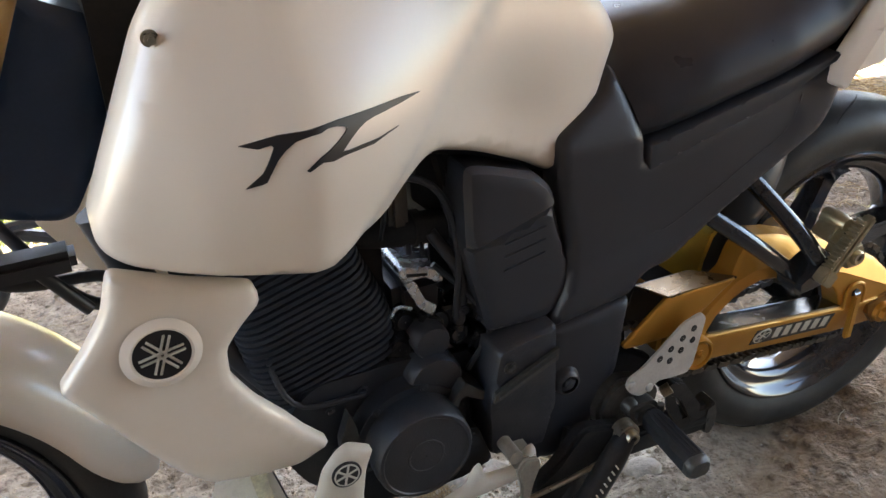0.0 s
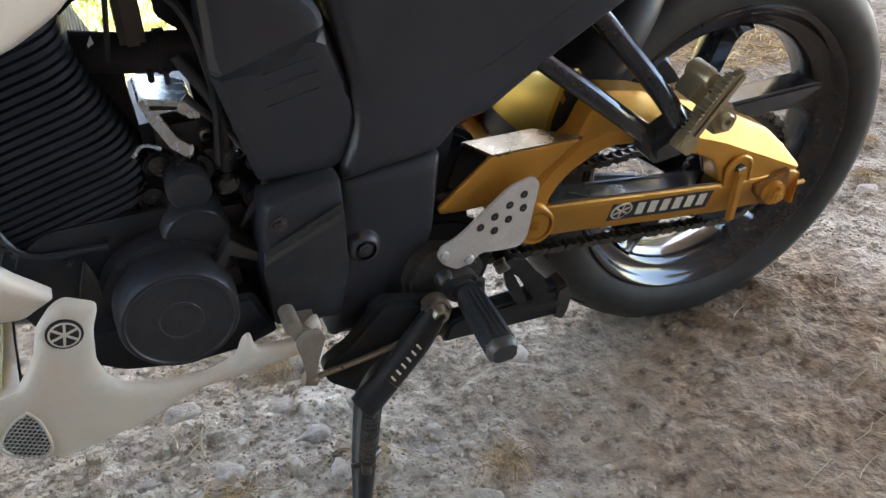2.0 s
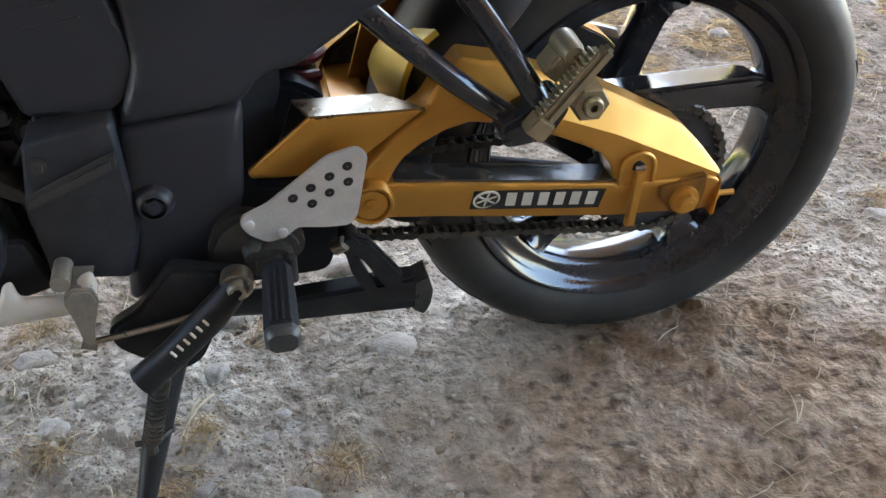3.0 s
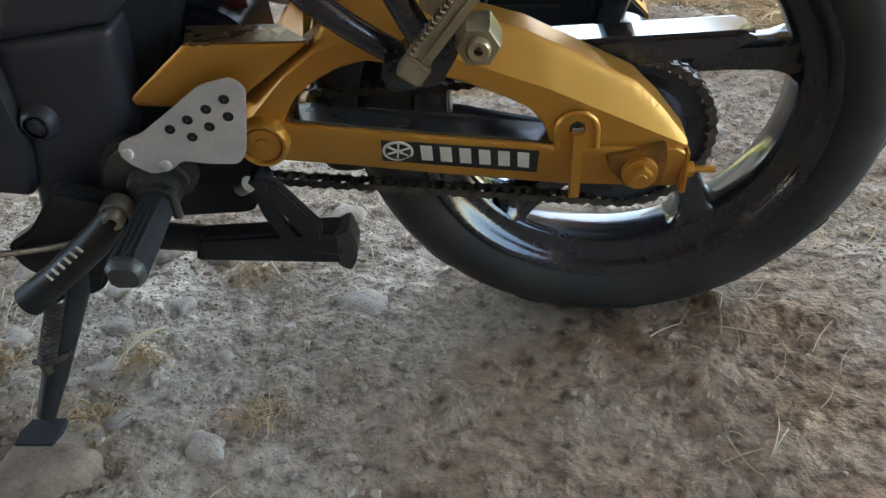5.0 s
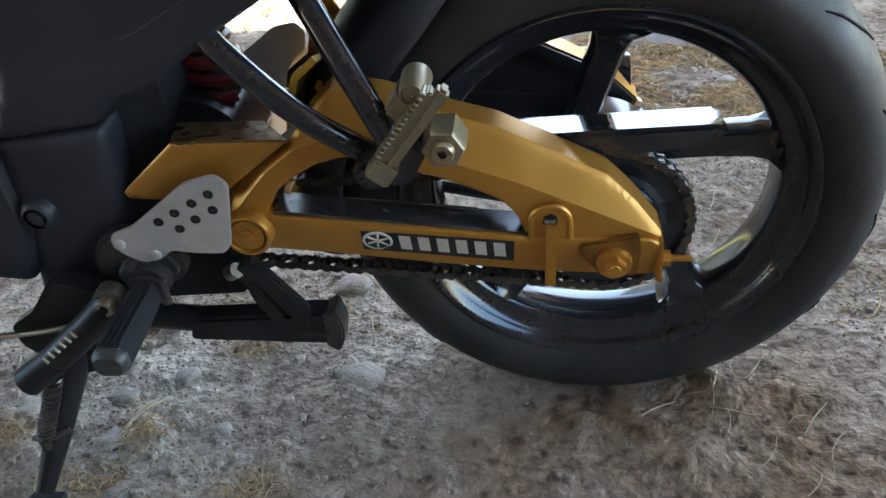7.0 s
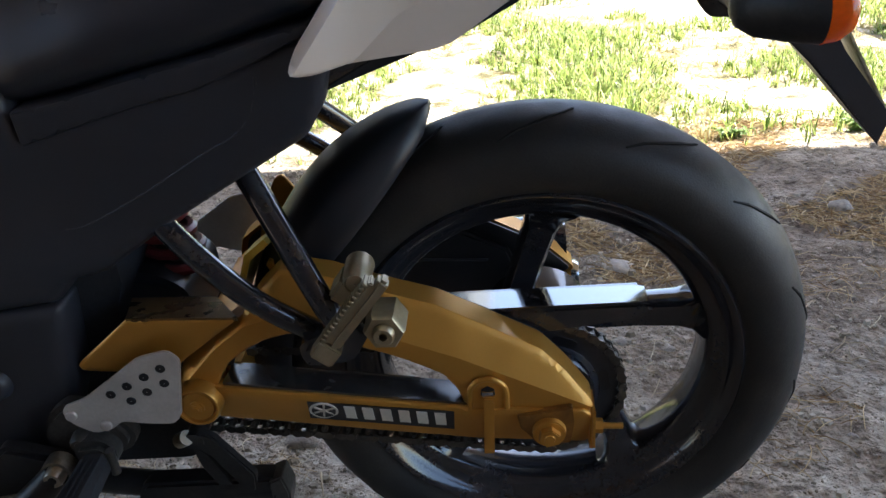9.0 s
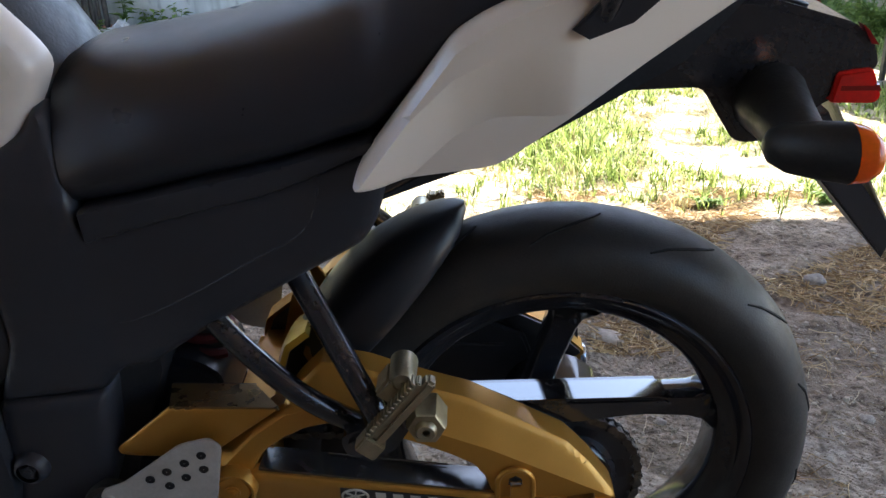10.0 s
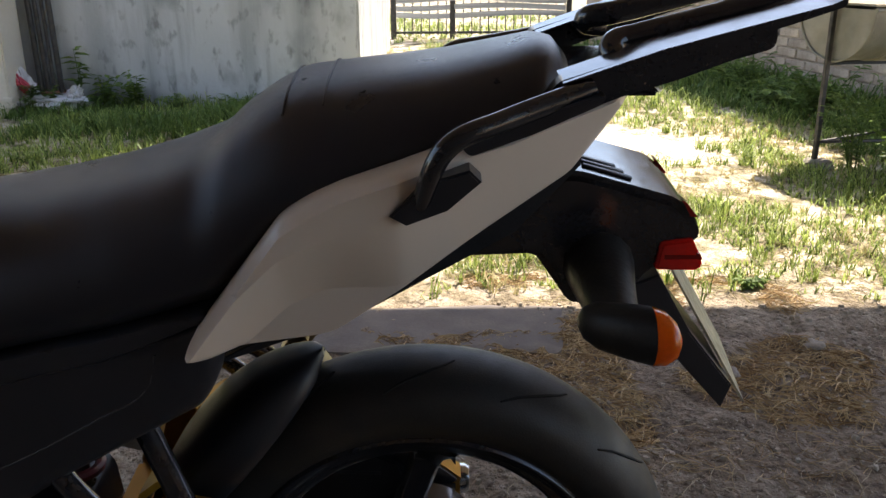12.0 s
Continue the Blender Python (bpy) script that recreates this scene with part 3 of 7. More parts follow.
def chain_links():
    """Plates and rollers along both runs and round the sprocket."""
    front, r1, r2 = np.array((-0.5, 0.02)), 0.052, 0.086
    c2 = np.array((RX, 0.0))
    path = [front + r1 * np.array((math.cos(a), math.sin(a))) for a in np.linspace(radians(268), radians(88), 12)]
    path += [np.array(p) for p in ((-0.38, 0.067), (-0.3, 0.061), (-0.2, 0.061), (-0.1, 0.069), (-0.04, 0.078))]
    path += [c2 + r2 * np.array((math.cos(a), math.sin(a))) for a in np.linspace(radians(94), radians(-92), 26)]
    path.append(path[0])
    path = np.array(path)
    run = np.r_[0, np.cumsum(np.linalg.norm(np.diff(path, axis=0), axis=1))]
    count = int(run[-1] / 0.0127) // 2 * 2
    at = [np.array([np.interp(s, run, path[:, k]) for k in (0, 1)]) for s in np.linspace(0, run[-1], count, endpoint=False)]
    shapes = []
    for i, p in enumerate(at):
        q = at[(i + 1) % count]
        d = (q - p) / np.linalg.norm(q - p)
        n = np.array((-d[1], d[0]))
        line = [p - d * 0.005 + n * 0.002, p + n * 0.0052, (p + q) / 2 + n * 0.0034, q + n * 0.0052, q + d * 0.005 + n * 0.002]
        line += [q + d * 0.005 - n * 0.002, q - n * 0.0052, (p + q) / 2 - n * 0.0034, p - n * 0.0052, p - d * 0.005 - n * 0.002]
        off = 0.0075 if i % 2 else 0.0055
        for y in (-0.0805 - off, -0.0805 + off):
            shapes.append(loft([[(a, y - 0.001, b) for a, b in line], [(a, y + 0.001, b) for a, b in line]]))
        shapes.append(lathe([(0.0042, -0.089), (0.0042, -0.072)], p[0], p[1], 6))
    return join(*shapes)


part("chain", chain_links(), CHAIN, bike, "oily drive chain", 0)
part("front_sprocket", lathe([(0.01, -0.088), (0.034, -0.086), (0.034, -0.075), (0.01, -0.073)], -0.5, 0.028, 30, True), CHAIN, bike)

# Swingarm: box-section lower arm and arched upper brace on both sides, joined by a bridge.
arm_line = [(-0.328, 0.068), (-0.256, 0.059), (-0.149, 0.045), (-0.063, 0.034), (0.047, 0.029), (0.055, 0.024), (0.057, -0.02), (0.05, -0.026), (-0.06, -0.019), (-0.17, -0.005), (-0.266, 0.009), (-0.335, 0.017)]
arm_top = curve_at([(-0.34, 0.07), (-0.256, 0.059), (-0.149, 0.045), (-0.063, 0.034), (0.06, 0.029)])
arm_y = lambda x, z: -0.1535 + 0.3 * max(0.0, arm_top(x) - 0.007 - z)  # noqa: E731
near_arm = panel(arm_line, arm_y, 0.014, 0.002, 0.004, 0.008, 0.004)
arm = part("swingarm", join(near_arm, mirrored(near_arm), block(-0.37, -0.31, -0.12, 0.12, 0.02, 0.075, 0.01)), GOLD, bike, "gold-painted box-section swingarm", 25)
# The arched brace: an upright front strip below the fold, a broad facet leaning inwards above it.
brace = [(-0.332, 0.03), (-0.327, 0.052), (-0.323, 0.067), (-0.318, 0.078), (-0.308, 0.093), (-0.291, 0.107), (-0.266, 0.121), (-0.239, 0.128), (-0.208, 0.123), (-0.178, 0.112), (-0.144, 0.1), (-0.112, 0.085), (-0.091, 0.073), (-0.079, 0.056), (-0.071, 0.032), (-0.07, 0.028), (0.05, 0.023), (0.0575, 0.028), (0.056, 0.034), (0.031, 0.064), (0.006, 0.088), (-0.06, 0.1235), (-0.096, 0.142), (-0.134, 0.155), (-0.2, 0.179), (-0.245, 0.188), (-0.27, 0.166), (-0.286, 0.147), (-0.325, 0.118), (-0.357, 0.096), (-0.364, 0.075), (-0.37, 0.045)]
brace_fold = [(-0.352, 0.075), (-0.318, 0.112), (-0.283, 0.139), (-0.25, 0.149), (-0.205, 0.142), (-0.165, 0.1305), (-0.075, 0.0945), (0.053, 0.031)]
crease = curve_at([(-0.37, 0.05), *brace_fold])
for flip in (0, 1):
    s = panel(brace, lambda x, z: -0.1485 + 0.58 * max(0.0, z - crease(x)), 0.03, 0.0025, 0.005, 0.007, 0.004, None, (brace_fold,))
    part("brace", mirrored(s) if flip else s, GOLD, arm, "", 24)
    # A slightly smaller black sheet closes the back of the brace.
    backing = [(x * 0.965 - 0.004, 0.096 + (z - 0.096) * 0.93) for x, z in brace]
    s = panel(backing, lambda x, z: -0.1155 + 0.58 * max(0.0, z - crease(x)), 0.004, 0, 0.006, 0.0105, 0.005)
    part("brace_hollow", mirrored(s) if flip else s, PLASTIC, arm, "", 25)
# The arm's upper faces are coloured darker than its gold sides.
part("arm_top", loft([[(-0.318, -0.1505, 0.0705), (-0.15, -0.1505, 0.0475), (-0.066, -0.1505, 0.037), (-0.066, -0.108, 0.0305), (-0.15, -0.108, 0.041), (-0.318, -0.108, 0.064)], [(-0.318, -0.1505, 0.066), (-0.15, -0.1505, 0.043), (-0.066, -0.1505, 0.032), (-0.066, -0.108, 0.026), (-0.15, -0.108, 0.037), (-0.318, -0.108, 0.06)]]), DARK_METAL, arm, "dark metallic upper face of the arm")
part("arm_weld", tube([(-0.25, -0.112, 0.057), (-0.2, -0.112, 0.05), (-0.12, -0.112, 0.04)], [0.001, 0.002, 0.001], 6), DARK_METAL, arm)
nose = [(-0.462, 0.0985), (-0.398, 0.152), (-0.286, 0.15), (-0.35, 0.102), (-0.366, 0.087), (-0.436, 0.089), (-0.459, 0.091)]
part("bridge_side", panel(nose, -0.1525, 0.004, 0.002, 0.004, 0.01, 0.004), GOLD, arm)
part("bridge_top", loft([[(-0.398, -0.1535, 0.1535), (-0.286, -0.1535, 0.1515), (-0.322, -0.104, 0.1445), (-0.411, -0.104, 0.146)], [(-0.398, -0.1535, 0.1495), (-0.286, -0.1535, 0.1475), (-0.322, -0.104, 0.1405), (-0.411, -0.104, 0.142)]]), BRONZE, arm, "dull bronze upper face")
part("bridge_back", panel([(-0.411, 0.144), (-0.322, 0.142), (-0.36, 0.085), (-0.43, 0.092)], -0.1035, 0.004, 0, 0.01, 0.02, 0), PLASTIC, arm)
part("shock_mount", join(
    prism([(-0.335, 0.07), (-0.26, 0.05), (-0.215, 0.105), (-0.268, 0.175), (-0.282, 0.198), (-0.292, 0.195), (-0.312, 0.155)], 0.069, 0.075, 0.001, 0.006),
    loft([[(-0.24, -0.075, 0.1), (-0.24, 0.075, 0.1), (-0.268, 0.075, 0.165), (-0.268, -0.075, 0.165)], [(-0.246, -0.075, 0.098), (-0.246, 0.075, 0.098), (-0.274, 0.075, 0.163), (-0.274, -0.075, 0.163)]]),
), GOLD, arm)
# Front plate of the cross-member, seen between the hanger tubes; lighter gold carries its glow.
front_plate = [[(x - 0.012 * math.cos(y * 14), y, 0.112 + (z - 0.112) * float(np.interp(y, [-0.098, 0.03], [1.0, 0.45]))) for x, z in ((-0.304, 0.112), (-0.298, 0.15), (-0.285, 0.188), (-0.262, 0.206), (-0.258, 0.2), (-0.28, 0.182), (-0.292, 0.147), (-0.298, 0.112))] for y in np.linspace(-0.098, 0.03, 10)]
part("bridge_front", loft(front_plate), GOLD_LIT, arm, "smooth glossy gold cross-member, lightened for the light on it")
part("pivot_cap", join(lathe([(0.001, -0.165), (0.017, -0.165), (0.0185, -0.162), (0.02, -0.167), (0.0225, -0.167), (0.0245, -0.163), (0.0245, -0.14)], -0.344, 0.051, 32)), GOLD, arm)
part("pivot_bolt", bolt(-0.344, -0.166, 0.051, 0.006, 0.004), GOLD, arm)
arch = [(-0.048 + r * math.cos(a), 0.052 + r * math.sin(a)) for r, a in [(0.0185, b) for b in np.linspace(0, math.pi, 13)]]
part("hose_loop", join(prism([(-0.0295, 0.032), *arch, (-0.0665, 0.032)], -0.1545, -0.146, 0.0015), tube([(-0.0295, -0.154, 0.033), *[(x, -0.154, z) for x, z in arch], (-0.0665, -0.154, 0.033)], 0.003, 8, 1)), GOLD, arm)
part("slot", prism([(-0.0555, 0.051), (-0.0545, 0.058), (-0.048, 0.062), (-0.0415, 0.058), (-0.0405, 0.051)], -0.1562, -0.15, 0.0005), MARK_BLACK, arm)
part("slot_pin", tube([(-0.0535, -0.157, 0.0545), (-0.0425, -0.157, 0.0545)], 0.0032, 8), POLISHED, arm)
part("strap", prism([(-0.0545, -0.022), (-0.044, -0.022), (-0.042, 0.052), (-0.053, 0.052)], -0.162, -0.153, 0.0015), GOLD, arm)
part("axle_plate", prism([(-0.02, 0.026), (0.036, 0.036), (0.038, 0.014), (0.034, -0.012), (0.0, -0.012), (-0.011, 0.003), (-0.016, 0.008)], -0.1585, -0.15, 0.0015, 0.003), GOLD_GRIME, arm, "grease-darkened axle plate")
part("axle_nut", join(lathe([(0.001, -0.164), (0.0165, -0.164), (0.0175, -0.157)], 0.0125, 0.006, 32), bolt(0.0125, -0.163, 0.006, 0.0115, 0.009)), GOLD, arm)
part("adjuster", join(block(0.054, 0.06, -0.155, -0.11, -0.028, 0.024, 0.003), tube([(0.058, -0.135, -0.009), (0.09, -0.135, -0.01)], 0.0035), tube([(0.06, -0.135, -0.009), (0.069, -0.135, -0.0093)], 0.008, 6)), GOLD, arm)
# Sticker: dark strip with light bars and a round mark.
sticker = part("sticker", panel([(-0.233, 0.047), (-0.083, 0.031), (-0.085, 0.0), (-0.235, 0.018)], lambda x, z: arm_y(x, z) - 0.0028, 0.002, 0, 0.01, 0.02, 0), MARK_BLACK, arm, "dark sticker strip with pale bars")
tilt = Matrix.Translation((-0.218, arm_y(-0.218, 0.033), 0.033)) @ pose(0, 0, 0, 20, 0, 0)
part("round_mark", moved(join(lathe([(0.0125, -0.0036), (0.015, -0.0036), (0.015, -0.002)], 0, 0, 32), *[moved(block(-0.001, 0.001, -0.0036, -0.002, -0.0115, 0.0115, 0), pose(0, 0, 0, 0, 60 * i + 8, 0)) for i in range(3)]), tilt), MARK_GREY, sticker)
for i in range(6):
    # Plain upright bars where the lettering stands.
    x = -0.196 + 0.0185 * i
    z = 0.0298 - 0.0021 * i
    bar = [(x, z - 0.0105), (x + 0.011, z - 0.0118), (x + 0.011, z + 0.0092), (x, z + 0.0105)]
    part("pale_bar", loft([[(a, arm_y(a, b) + d, b) for a, b in bar] for d in (-0.0034, -0.0022)]), MARK_GREY, sticker)

# Chain guard.
SIT = (-0.006, 0.0, -0.017)
guard = part("chain_guard", join(
    prism([(-0.132, 0.124), (-0.06, 0.128), (0.112, 0.132), (0.128, 0.125), (0.1, 0.112), (-0.022, 0.094), (-0.09, 0.104)], -0.094, -0.09, 0.001, 0.003),
    loft([[(x, -0.094, b), (x, -0.04, c), (x, -0.04, c - 0.003), (x, -0.094, b - 0.003)] for x, b, c in ((-0.132, 0.124, 0.116), (0.0, 0.1275, 0.1195), (0.118, 0.131, 0.123))]),
), GLOSS, bike, "gloss black chain guard")
part("guard_top", loft([[(x, -0.0935, b), (x, -0.052, c), (x, -0.052, c - 0.002), (x, -0.0935, b - 0.002)] for x, b, c in ((-0.122, 0.1275, 0.121), (0.0, 0.1315, 0.125), (0.112, 0.1345, 0.128), (0.124, 0.132, 0.126))]), GUARD_GLOSS, guard, "mirror-gloss black upper face")


SIT = (0.0, 0.0, 0.0)


# Mudguards that follow a wheel.
def hugger(cx, a0, a1, crown, half, flank, tip):
    """A curved shell from angle a0 to a1; flank: how far its sides come down, at each share of the way; tip: the share over which it narrows to its end."""
    rings = []
    for s in np.linspace(0, 1, 34):
        a = radians(a0 + (a1 - a0) * s)
        k = math.sin(min(1.0, (s + 0.0005) / tip) * math.pi / 2) ** 0.5
        ring = []
        for u in np.linspace(-1, 1, 29):
            turn = u * math.pi / 2
            y = half * math.copysign(abs(math.sin(turn)) ** 0.8, u) * (0.03 + 0.97 * k)
            ring.append((crown - (1 - k) * 0.012 - (0.03 + flank(s)) * k * (1 - math.cos(turn) ** 0.75), y))
        ring += [(r - 0.004, y * 0.95) for r, y in reversed(ring)]
        rings.append([(cx + r * math.cos(a), y, r * math.sin(a)) for r, y in ring])
    return loft(rings)


part("rear_mudguard", hugger(RX, 109.5, 187, 0.337, 0.087, lambda s: 0.03 + 0.004 * math.sin(s * 6), 0.4), SATIN, bike, "satin black hugger mudguard", 50)

# Front wheel, mudguard and fork.
FX = -1.335
front = build_wheel("front_tyre", FX, 0.288, 0.052, 40, "black front tyre")
part("front_mudguard", hugger(FX, 2, 128, 0.318, 0.078, lambda s: 0.03, 0.2), WHITE, bike, "white front mudguard", 50)
fork = part("fork", join(*[tube([(-1.365, y, -0.02), (-1.03, y, 0.7)], 0.027, 18) for y in (-0.105, 0.105)]), GOLD_FORK, bike, "tan-gold painted fork legs")
part("fork_bolt", tube([(-1.036, -0.115, 0.607), (-1.036, -0.128, 0.609)], 0.006, 12), STEEL, fork)
part("fork_yoke", block(-1.1, -1.0, -0.13, 0.13, 0.67, 0.7, 0.01), PLASTIC, bike)
part("bracket", join(block(-1.18, -1.055, -0.1, -0.065, 0.348, 0.37, 0.006), tube([(-1.092, -0.08, 0.35), (-1.055, -0.08, 0.296)], 0.007)), PLASTIC, bike)
part("head_shield", join(panel([(-1.052, 0.6), (-0.992, 0.572), (-0.975, 0.55), (-1.0, 0.47), (-1.045, 0.396), (-1.06, 0.392), (-1.124, 0.41), (-1.1, 0.5)], -0.075, 0.05, 0.01, 0.02)), BLUE_PANEL, bike, "dark blue moulded panel behind the fork")
part("head_cable", join(tube([(-1.2, -0.02, 0.36), (-1.12, -0.06, 0.33), (-1.03, -0.05, 0.31), (-0.98, -0.04, 0.25)], 0.006), tube([(-1.17, 0.05, 0.44), (-1.11, -0.02, 0.36), (-1.06, -0.03, 0.28), (-1.0, 0, 0.24)], 0.007)), PLASTIC, bike)

# Tank.
tank_side = curve_at([(-1.05, -0.185), (-0.95, -0.215), (-0.865, -0.225), (-0.717, -0.178), (-0.565, -0.138), (-0.477, -0.114), (-0.42, -0.1)])


def tank_y(x, z):
    return tank_side(x) * (1 - 0.55 * (max(0.0, z - 0.44) / 0.3) ** 2)


def tank_swell(x, z):
    # A crease runs from the top rear down to the arch; ahead of it the side stands proud.
    ahead = (-0.633 - (0.563 - z) * 1.0) - x
    side = 0.024 * math.exp(-(((x + 0.86) / 0.14) ** 2 + ((z - 0.48) / 0.085) ** 2))
    return side + 0.016 * min(1.0, max(0.0, ahead / 0.025)) - 0.016 * math.exp(-(((x + 0.64) / 0.07) ** 2 + ((z - 0.44) / 0.05) ** 2))


tank_line = [(-0.972, 0.58), (-0.995, 0.533), (-1.02, 0.478), (-1.038, 0.436), (-1.034, 0.413), (-1.015, 0.397), (-0.976, 0.386), (-0.919, 0.374), (-0.864, 0.364), (-0.826, 0.366), (-0.785, 0.386), (-0.762, 0.409), (-0.74, 0.425), (-0.72, 0.427), (-0.66, 0.403), (-0.6, 0.375), (-0.573, 0.357), (-0.555, 0.353), (-0.531, 0.368), (-0.502, 0.403), (-0.486, 0.449), (-0.468, 0.488), (-0.48, 0.51), (-0.514, 0.552), (-0.547, 0.586), (-0.6, 0.62), (-0.66, 0.645), (-0.76, 0.66), (-0.86, 0.66), (-0.93, 0.635)]
far_tank_line = tank_line[:20] + [(-0.51, 0.465), (-0.56, 0.515), (-0.62, 0.565), (-0.7, 0.615)] + tank_line[27:]
tank = None
for flip in (0, 1):
    s = panel(far_tank_line if flip else tank_line, lambda x, z: tank_y(x, z) + 0.014, 0.02, 0.014, 0.022, 0.014, 0.012, tank_swell)
    tank = part("tank_cover", mirrored(s) if flip else s, WHITE, bike, "glossy off-white tank cover", 50)
    if not flip:
        near_cover = tank
rings = []
top_z, top_w = curve_at([(-1.0, 0.62), (-0.9, 0.672), (-0.8, 0.69), (-0.7, 0.672), (-0.6, 0.633), (-0.57, 0.612), (-0.541, 0.582), (-0.514, 0.548), (-0.476, 0.486), (-0.445, 0.44)]), curve_at([(-1.0, 0.1), (-0.85, 0.12), (-0.7, 0.115), (-0.55, 0.092), (-0.445, 0.08)])
for x in np.linspace(-1.0, -0.445, 24):
    z, w = top_z(x), top_w(x)
    arc = [(w * math.sin(u), z - 0.045 * (1 - math.cos(u)) ** 0.9) for u in np.linspace(-math.pi / 2, math.pi / 2, 17)]
    rings.append([(x, y, q) for y, q in arc] + [(x, y * 0.9, z - 0.16) for y in (w, -w)])
part("tank_top", loft(rings), STAND_BLACK, bike, "gloss black centre strip over the tank", 50)
part("tank_core", loft([[(x, y, z) for y, z in ((-0.09, 0.4), (0.09, 0.4), (0.07, 0.56), (-0.07, 0.56))] for x in (-0.98, -0.7, -0.58)]), PLASTIC, bike)


def mark_on(shape_line, at_y, name, material, parent, label=""):
    part(name, panel(shape_line, at_y, 0.002, 0, 0.01, 0.012, 0), material, parent, label)


deco = lambda x, z: tank_y(x, z) - tank_swell(x, z) - 0.0012  # noqa: E731
mark_on([(-0.9212, 0.5024), (-0.8915, 0.5073), (-0.8406, 0.5088), (-0.8063, 0.5081), (-0.775, 0.5078), (-0.7532, 0.5059), (-0.776, 0.5033), (-0.7937, 0.502), (-0.8063, 0.5012), (-0.8137, 0.5), (-0.8334, 0.5003), (-0.836, 0.5023), (-0.8427, 0.5045), (-0.8507, 0.5052), (-0.8571, 0.5033), (-0.8667, 0.5033), (-0.8784, 0.5009), (-0.8871, 0.4954), (-0.8937, 0.489), (-0.9, 0.4797), (-0.9046, 0.4722), (-0.9079, 0.4707), (-0.9211, 0.4684), (-0.9134, 0.4742), (-0.9066, 0.4796), (-0.9002, 0.4898), (-0.8956, 0.4986), (-0.8974, 0.5006), (-0.9074, 0.4987)], deco, "tank_mark", MARK_BLACK, near_cover, "black slanted decal strokes")
mark_on([(-0.8137, 0.5001), (-0.8226, 0.4965), (-0.8313, 0.491), (-0.837, 0.4866), (-0.8406, 0.4839), (-0.8345, 0.483), (-0.82, 0.483), (-0.8034, 0.4828), (-0.7814, 0.4856), (-0.7947, 0.4832), (-0.8096, 0.4798), (-0.8366, 0.4803), (-0.8499, 0.479), (-0.8596, 0.4808), (-0.8654, 0.4791), (-0.8714, 0.4758), (-0.8734, 0.477), (-0.8687, 0.4806), (-0.8613, 0.4846), (-0.8531, 0.4879), (-0.8446, 0.492), (-0.8356, 0.4977), (-0.8334, 0.5003)], deco, "tank_mark", MARK_BLACK, near_cover)
part("tank_bolt", bolt(-0.965, tank_y(-0.965, 0.581) - 0.016, 0.581, 0.005), STEEL, near_cover)

# Shrouds beside the engine.
SIT = (0.006, 0.0, -0.008)
shroud_y = lambda x, z: float(np.interp(z, [0.1, 0.16, 0.34], [-0.155, -0.18, -0.19]))  # noqa: E731
shroud_line = [(-1.04, 0.398), (-0.98, 0.372), (-0.92, 0.352), (-0.918, 0.332), (-0.938, 0.312), (-0.955, 0.29), (-0.955, 0.256), (-0.935, 0.22), (-0.906, 0.184), (-0.861, 0.117), (-0.894, 0.094), (-0.94, 0.098), (-0.993, 0.116), (-1.043, 0.195), (-1.102, 0.292), (-1.075, 0.325), (-1.053, 0.356)]
for flip in (0, 1):
    s = panel(shroud_line, shroud_y, 0.012, 0.007, 0.012, 0.012, 0.008)
    shroud = part("shroud", mirrored(s) if flip else s, WHITE, bike, "off-white side shroud with round badge", 50)
    if not flip:
        badge_at = (-1.012, 0.312)
        part("badge_ring", lathe([(0.0245, -0.1985), (0.0262, -0.2025), (0.028, -0.203), (0.031, -0.2015), (0.036, -0.1985)], *badge_at, 48), WHITE, shroud)
        part("badge", lathe([(0.0005, -0.2015), (0.0255, -0.2015), (0.0255, -0.199)], *badge_at, 40), MARK_BLACK, shroud)
        for i, d in [(i, d) for i in range(6) for d in (-0.0026, 0.0026)]:
            part("badge_bar", moved(block(d - 0.0011, d + 0.0011, -0.2032, -0.201, -0.0205 if d > 0 else -0.008, 0.0205, 0.0004, 1), Matrix.Translation((badge_at[0], 0, badge_at[1])) @ pose(0, 0, 0, 0, 60 * i + 20, 0)), MARK_GREY, shroud)

# Belly pan.
SIT = (0.006, 0.0, -0.002)
belly_line = [(-0.852, 0.133), (-0.825, 0.118), (-0.835, 0.092), (-0.841, 0.052), (-0.836, 0.03), (-0.824, 0.014), (-0.789, 0.003), (-0.745, -0.001), (-0.712, 0.01), (-0.703, 0.032), (-0.694, 0.036), (-0.692, 0.016), (-0.652, 0.011), (-0.633, 0.033), (-0.623, 0.037), (-0.62, 0.018), (-0.634, -0.009), (-0.687, -0.011), (-0.76, -0.018), (-0.813, -0.042), (-0.895, -0.06), (-0.973, -0.024), (-1.012, 0.006), (-0.98, 0.026), (-0.943, 0.038), (-0.914, 0.041), (-0.892, 0.074), (-0.882, 0.106), (-0.865, 0.126)]
vent_line = [(-0.913, 0.018), (-0.905, 0.0), (-0.903, -0.032), (-0.912, -0.044), (-0.934, -0.036), (-0.945, -0.016), (-0.93, 0.008)]
belly = None
